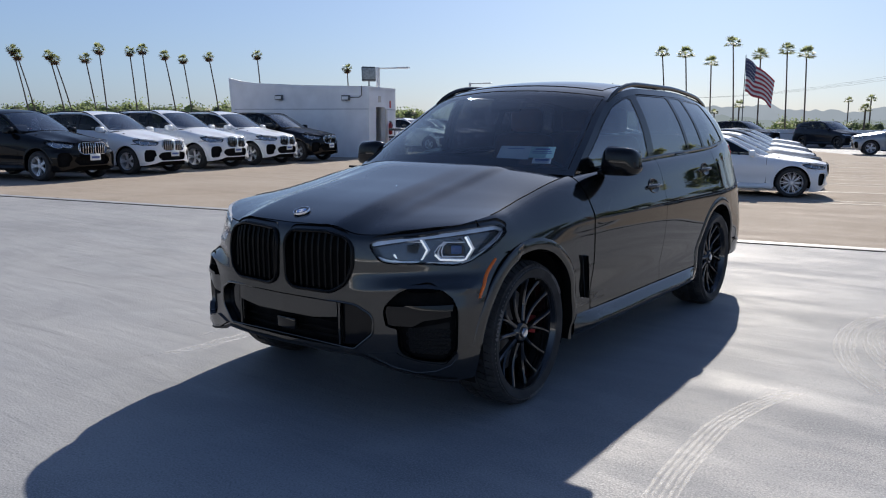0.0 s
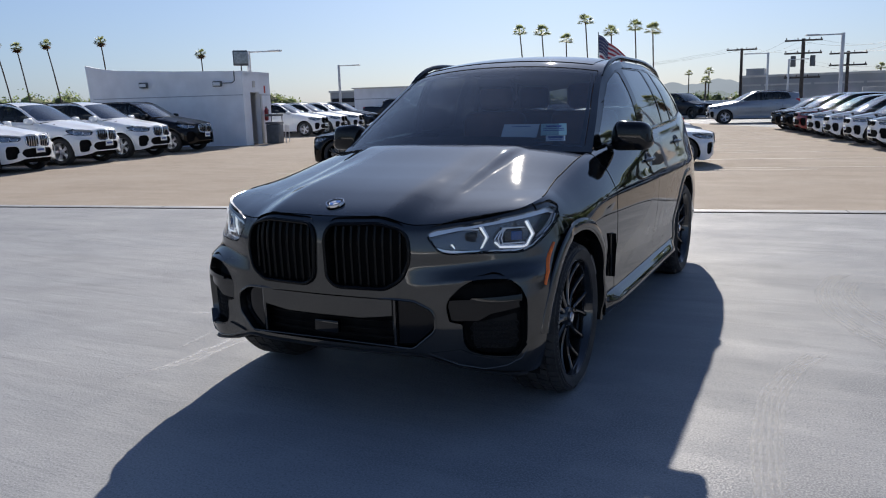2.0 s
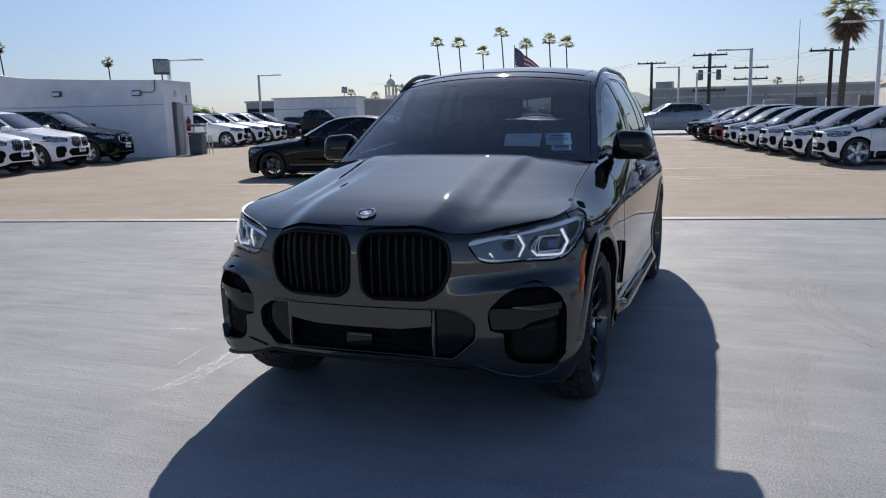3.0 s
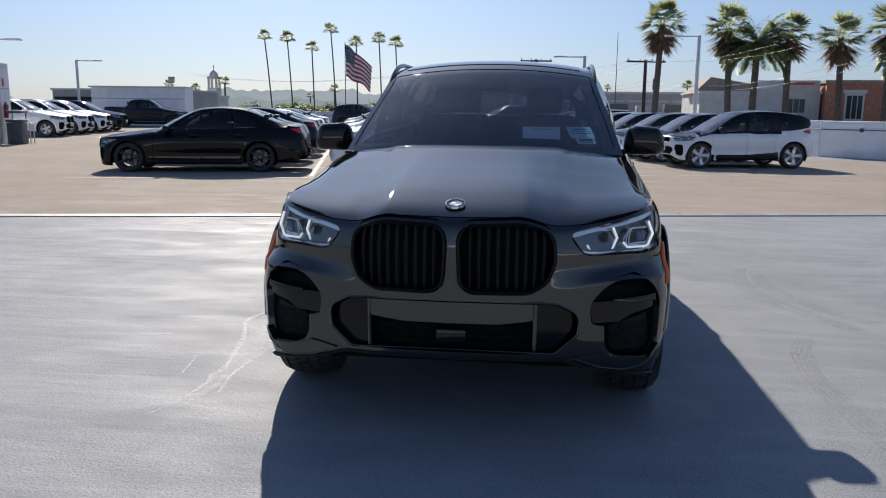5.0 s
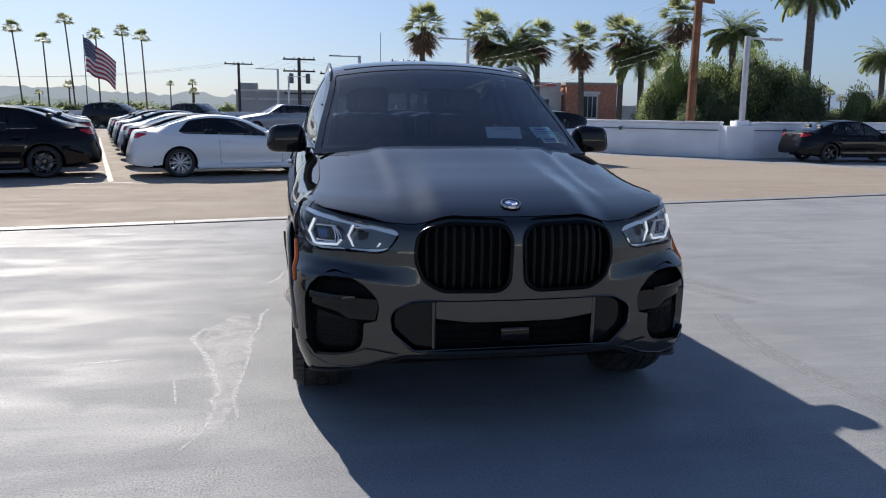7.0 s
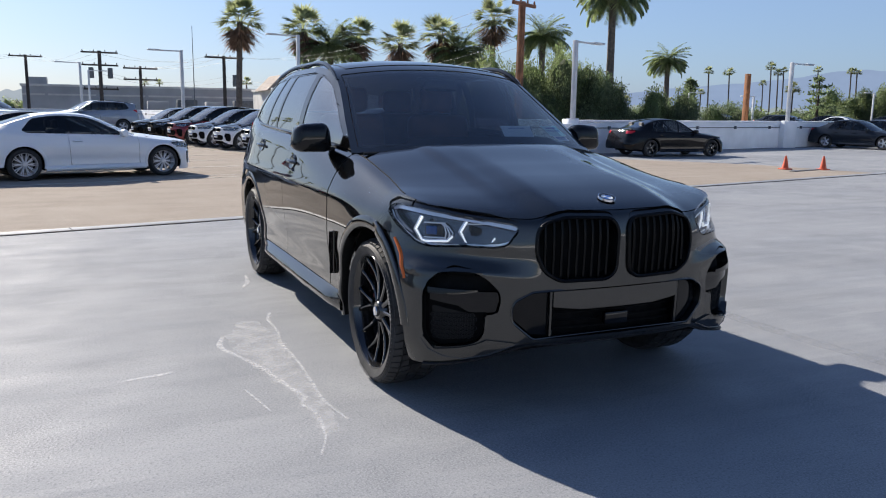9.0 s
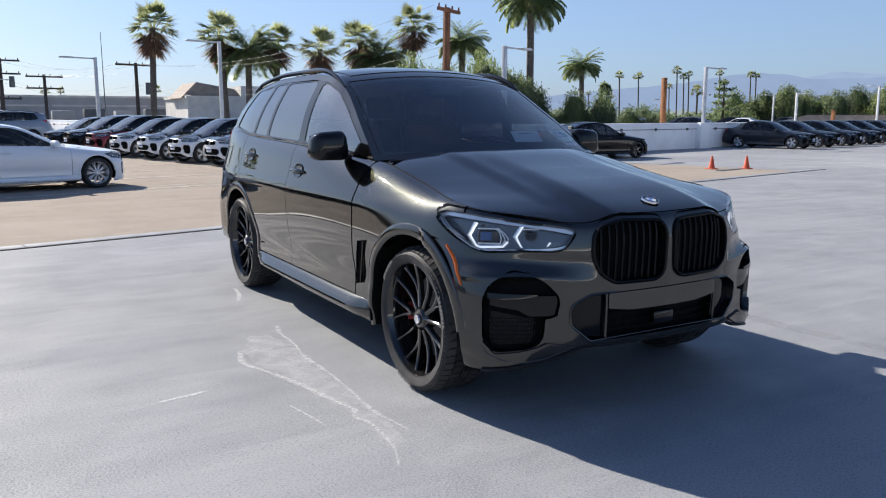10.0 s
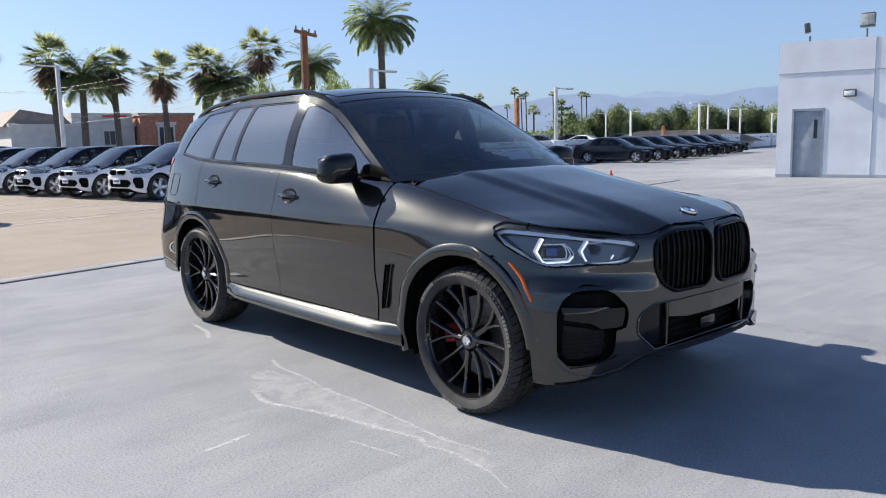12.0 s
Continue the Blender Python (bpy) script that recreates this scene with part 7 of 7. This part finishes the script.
# flag on its pole
M["flag_red"] = material("flag_red", (.42, .05, .07), .8, vary=.1, scale=3)
M["flag_white"] = material("flag_white", (.72, .70, .70), .8, vary=.08, scale=3)
M["flag_blue"] = material("flag_blue", (.035, .045, .12), .8, vary=.1, scale=3)
flag = thing("flag_on_pole", "large striped flag hanging from a tall pole", "flag", Matrix.Translation((-26.3, 101.6, -5)))
part("pole", lathe([(.001, 15.1), (.05, 15.0), (.06, 8), (.09, 0)], 10, "Z"), M["can"], flag)


def cloth(a, b, lift=0.0):
    x = 3.5 * a + .12 * np.sin(a * 9 + b * 2)
    z = 14.6 - 4.1 * b * (1 - .18 * a) - 2.7 * a ** 1.25 + .10 * np.sin(a * 11 + 1)
    return x, .28 * np.sin(a * 8 + b * 1.5) * a ** .5 - lift, z


for k in range(13):
    part("stripe", sheet(lambda a, b: cloth(a, b), np.linspace(0, 1, 24), np.linspace(k / 13, (k + 1) / 13, 3)), M["flag_red"] if k % 2 == 0 else M["flag_white"], flag)
part("canton", sheet(lambda a, b: cloth(a, b, .03), np.linspace(0, .40, 12), np.linspace(0, 7 / 13, 8)), M["flag_blue"], flag, "blue field")
for i in range(5):
    for j in range(6):
        c = Vector([float(v) for v in cloth(np.array(.035 + .065 * j), np.array(.05 + .105 * i), .05)])
        part("star", lathe([(.001, .004), (.075, 0)], 5, "Y"), M["flag_white"], flag).matrix_local = Matrix.Translation(c)


# ---- buildings beyond the deck ----
def building(name, label, x0, x1, y, depth, top, mat, windows=(), turn=0.0, base=-5, cornice=.25, crown=None):
    """A block with a cornice and inset windows: each (x, z, w, h)."""
    ob = thing(name, label, "building", Matrix.Translation((x0, y, base)) @ Matrix.Rotation(radians(turn), 4, "Z"))
    h, w = top - base, x1 - x0
    part("wall", box(w, depth, h, w / 2, depth / 2, h / 2), mat, ob)
    part("cornice", box(w + .3, depth + .3, cornice, w / 2, depth / 2, h + cornice / 2 - .03), crown or M["cream"], ob)
    for wx, wz, ww, wh in windows:
        win = part("window", box(ww + .25, .12, wh + .25, wx, -.02, wz - base), M["cream"], ob)
        for i in range(3):
            part("pane", box(ww / 3 - .08, .04, wh - .06, wx + (i - 1) * ww / 3, -.09, wz - base), M["glass_dark"], win)
    return ob


wh = building("warehouse", "long low grey warehouse with a flat roof", -8.5, 40, 100, 20, 3.55, M["warehouse"])
part("parapet_block", box(2.0, 3, 1.1, 1.6, 1.6, 9.0), M["warehouse"], wh)
part("band", box(48.4, .1, .2, 24.2, -.06, 7.6), M["cream"], wh)
for k in range(4):
    part("roof_unit", box(2.2, 1.5, 1.2, 14 + 3.2 * k, -6, 6.4 + .2 * (k % 2), .05), M["can"] if k % 2 else M["warehouse"], wh)
    part("unit_stand", box(2.0, 1.3, 5.9, 14 + 3.2 * k, -6, 2.95), M["warehouse"], wh)
for k in range(9):
    part("pilaster", box(.35, .12, 8.3, 2.5 + 5.4 * k, -.06, 4.15), M["warehouse"], wh)
sh_ = building("shop_house", "cream commercial building with stepped roofs and shutters", 14.5, 25.2, 74.5, 10, 3.1, M["cream"], ((8.6, 2.0, 1.6, 1.3),))
part("upper_storey", box(5.5, 6, 1.2, 7.9, 3.2, 8.7), M["cream"], sh_)
part("side_roof", prism([(-.5, 0), (5.4, 0), (4.6, .9), (1.0, 1.5)], 6, Matrix.Translation((0, .5, 8.1))), M["roof_tan"], sh_)
part("sign", box(2.2, .08, .2, 8.9, -.08, 9.0), M["red_sign"], sh_, "red lettered sign, too small to read")
br = building("brick_building", "red brick building with a tall white window", 25.2, 30.2, 73.0, 12, 4.05, M["brick"], ((2.35, 1.9, 1.35, 2.1),), -8, crown=M["roof_tan"])
part("window_head", box(1.9, .14, .3, 2.35, -.1, 8.25), M["cream"], br)
building("long_shed", "long pale low building behind the palms", 31, 47, 82, 10, 1.9, M["cream"])
lo = building("low_white_building", "low white rendered building at the deck's edge", -33.4, -26.6, 53.1, 3, 2.85, M["white_wall"], (), 13.5, 0, .1)
part("groove", box(6.7, .02, .06, 3.4, -.005, 2.0), M["wall_band"], lo)
flood_light(Matrix.Translation((-28.0, 55.0, 2.92)), .8)
building("tan_building", "low tan building far off", -60, -51, 112, 10, 3.0, M["cream"], ((6.5, 1.6, .9, 1.2),))
grid = building("parking_structure", "far concrete parking structure with open floors", -62, -46, 92, 14, 3.4, M["warehouse"])
# near-black strips on the solid wall stand in for shaded open floors
for k in range(3):
    part("floor_shade_strip", box(15.4, .1, .55, 8, -.04, 5.2 + 1.05 * k), M["dark_gap"], grid)
roof_h = building("tile_roof_house", "house with a broad brown tile roof", 53, 65, 40.5, 8, .45, M["cream"], (), -57)
part("roof", prism([(-1, 0), (13, 0), (10, 1.0), (3, 1.0)], 9, Matrix.Translation((0, -.4, 5.6))), M["roof_tan"], roof_h)
tower = thing("church_tower", "white church bell tower with a small dome", "tower", Matrix.Translation((-54.9, 125.7, -5)))
part("shaft", box(1.7, 1.7, 9.6, 0, 0, 4.8), M["cream"], tower)
for a, b in ((-.65, -.65), (.65, -.65), (-.65, .65), (.65, .65)):
    part("belfry_pier", box(.32, .32, 1.5, a, b, 10.35), M["cream"], tower)
part("belfry_top", box(1.75, 1.75, .35, 0, 0, 11.25, .04), M["cream"], tower)
part("dome", lathe([(.75, 11.4), (.72, 11.8), (.5, 12.2), (.15, 12.45), (.001, 12.5)], 16, "Z"), M["cream"], tower)
part("cross", box(.08, .08, .9, 0, 0, 12.9), M["can"], tower)
part("cross_bar", box(.45, .08, .08, 0, 0, 13.0), M["can"], tower)


# ---- distance: hills and mountains, haze and daylight painted in as emission ----
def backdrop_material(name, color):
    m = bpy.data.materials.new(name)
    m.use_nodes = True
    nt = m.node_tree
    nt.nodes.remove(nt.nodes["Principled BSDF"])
    # emits its own colour, so sun and sky do not shade it
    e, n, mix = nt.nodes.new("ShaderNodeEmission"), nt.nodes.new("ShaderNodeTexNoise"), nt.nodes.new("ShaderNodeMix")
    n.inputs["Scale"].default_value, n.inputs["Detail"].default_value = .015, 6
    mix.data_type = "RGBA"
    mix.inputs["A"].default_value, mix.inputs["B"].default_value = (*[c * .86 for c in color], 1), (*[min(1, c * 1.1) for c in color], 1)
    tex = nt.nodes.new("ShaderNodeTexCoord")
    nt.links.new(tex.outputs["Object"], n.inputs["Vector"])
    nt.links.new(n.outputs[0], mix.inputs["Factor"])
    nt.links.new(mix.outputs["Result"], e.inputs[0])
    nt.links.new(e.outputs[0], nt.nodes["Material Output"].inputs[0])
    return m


# blue-grey emission colours stand in for air haze over the sunlit slopes
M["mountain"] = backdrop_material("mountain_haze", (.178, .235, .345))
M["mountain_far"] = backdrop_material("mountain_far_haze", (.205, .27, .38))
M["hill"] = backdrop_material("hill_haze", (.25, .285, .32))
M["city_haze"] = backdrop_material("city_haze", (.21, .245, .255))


def ridge(name, label, a0, a1, dist, height, mat, seed, rough=1.0, n=240, shape=None, swing=1.0):
    """A range of hills: crest and two slopes, its height from layered noise."""
    def P(t, s):
        a = np.radians(a0 + (a1 - a0) * t)
        edge = np.clip(np.minimum(t, 1 - t) / .12, 0, 1) ** .7
        hgt = np.zeros_like(t)
        it = np.nditer([t, hgt], op_flags=[["readonly"], ["writeonly"]])
        for tt, out in it:
            v = Vector((float(tt) * (a1 - a0) * .06, seed, 0))
            out[...] = .62 + swing * (.42 * noise.noise(v * 1.0) + .22 * noise.noise(v * 3.1) + .10 * rough * noise.noise(v * 9) + .06 * rough * noise.noise(v * 27))
        if shape is not None:
            hgt = hgt * shape(a0 + (a1 - a0) * t)
        z = -5 + (height * hgt * edge + 5) * (1 - np.abs(s))
        d = dist * (1 + .10 * s)
        return d * np.cos(a), d * np.sin(a), z
    ob = part(name, sheet(P, np.linspace(0, 1, n), (-1, -.5, 0, .6), flip=True), mat, None)
    return tagged(ob, label, "backdrop", kind="structure")


CREST = ((-10, 1.5), (10, 2.3), (20, 2.7), (26.5, 2.88), (29.2, 2.52), (31.6, 2.50), (34.2, 2.48), (36.6, 2.80), (38.6, 2.98), (41, 2.66), (44.3, 2.24), (48.2, 1.90), (52, 1.5), (58, .8), (66, .3))      # bearing, height in degrees
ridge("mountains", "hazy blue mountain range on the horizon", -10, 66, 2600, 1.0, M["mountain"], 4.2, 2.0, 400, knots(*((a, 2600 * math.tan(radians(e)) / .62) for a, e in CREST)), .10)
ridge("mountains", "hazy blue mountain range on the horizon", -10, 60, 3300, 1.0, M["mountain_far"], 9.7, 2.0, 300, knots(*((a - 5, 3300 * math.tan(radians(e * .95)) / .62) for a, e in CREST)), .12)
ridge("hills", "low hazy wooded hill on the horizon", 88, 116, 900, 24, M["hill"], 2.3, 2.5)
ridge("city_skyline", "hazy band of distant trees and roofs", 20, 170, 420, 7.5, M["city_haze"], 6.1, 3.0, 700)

# ---- behind the camera: an unseen block and trees, added to shape reflections and low sky light ----
bk = building("reflection_block", "long unseen block added behind the viewer for reflections", -30, 26, -34, 10, 1.8, M["warehouse"])
bk.matrix_basis = Matrix.Translation((26, -33, -5)) @ Matrix.Rotation(math.pi, 4, "Z")
for k in range(9):
    tree(-34 + 7.5 * k + rng.uniform(-2, 2), -36 - rng.uniform(0, 8), rng.uniform(1.5, 3.5), rng.uniform(3, 4.5), k, "unseen broadleaf tree added behind the viewer for reflections", "trees behind the viewer")
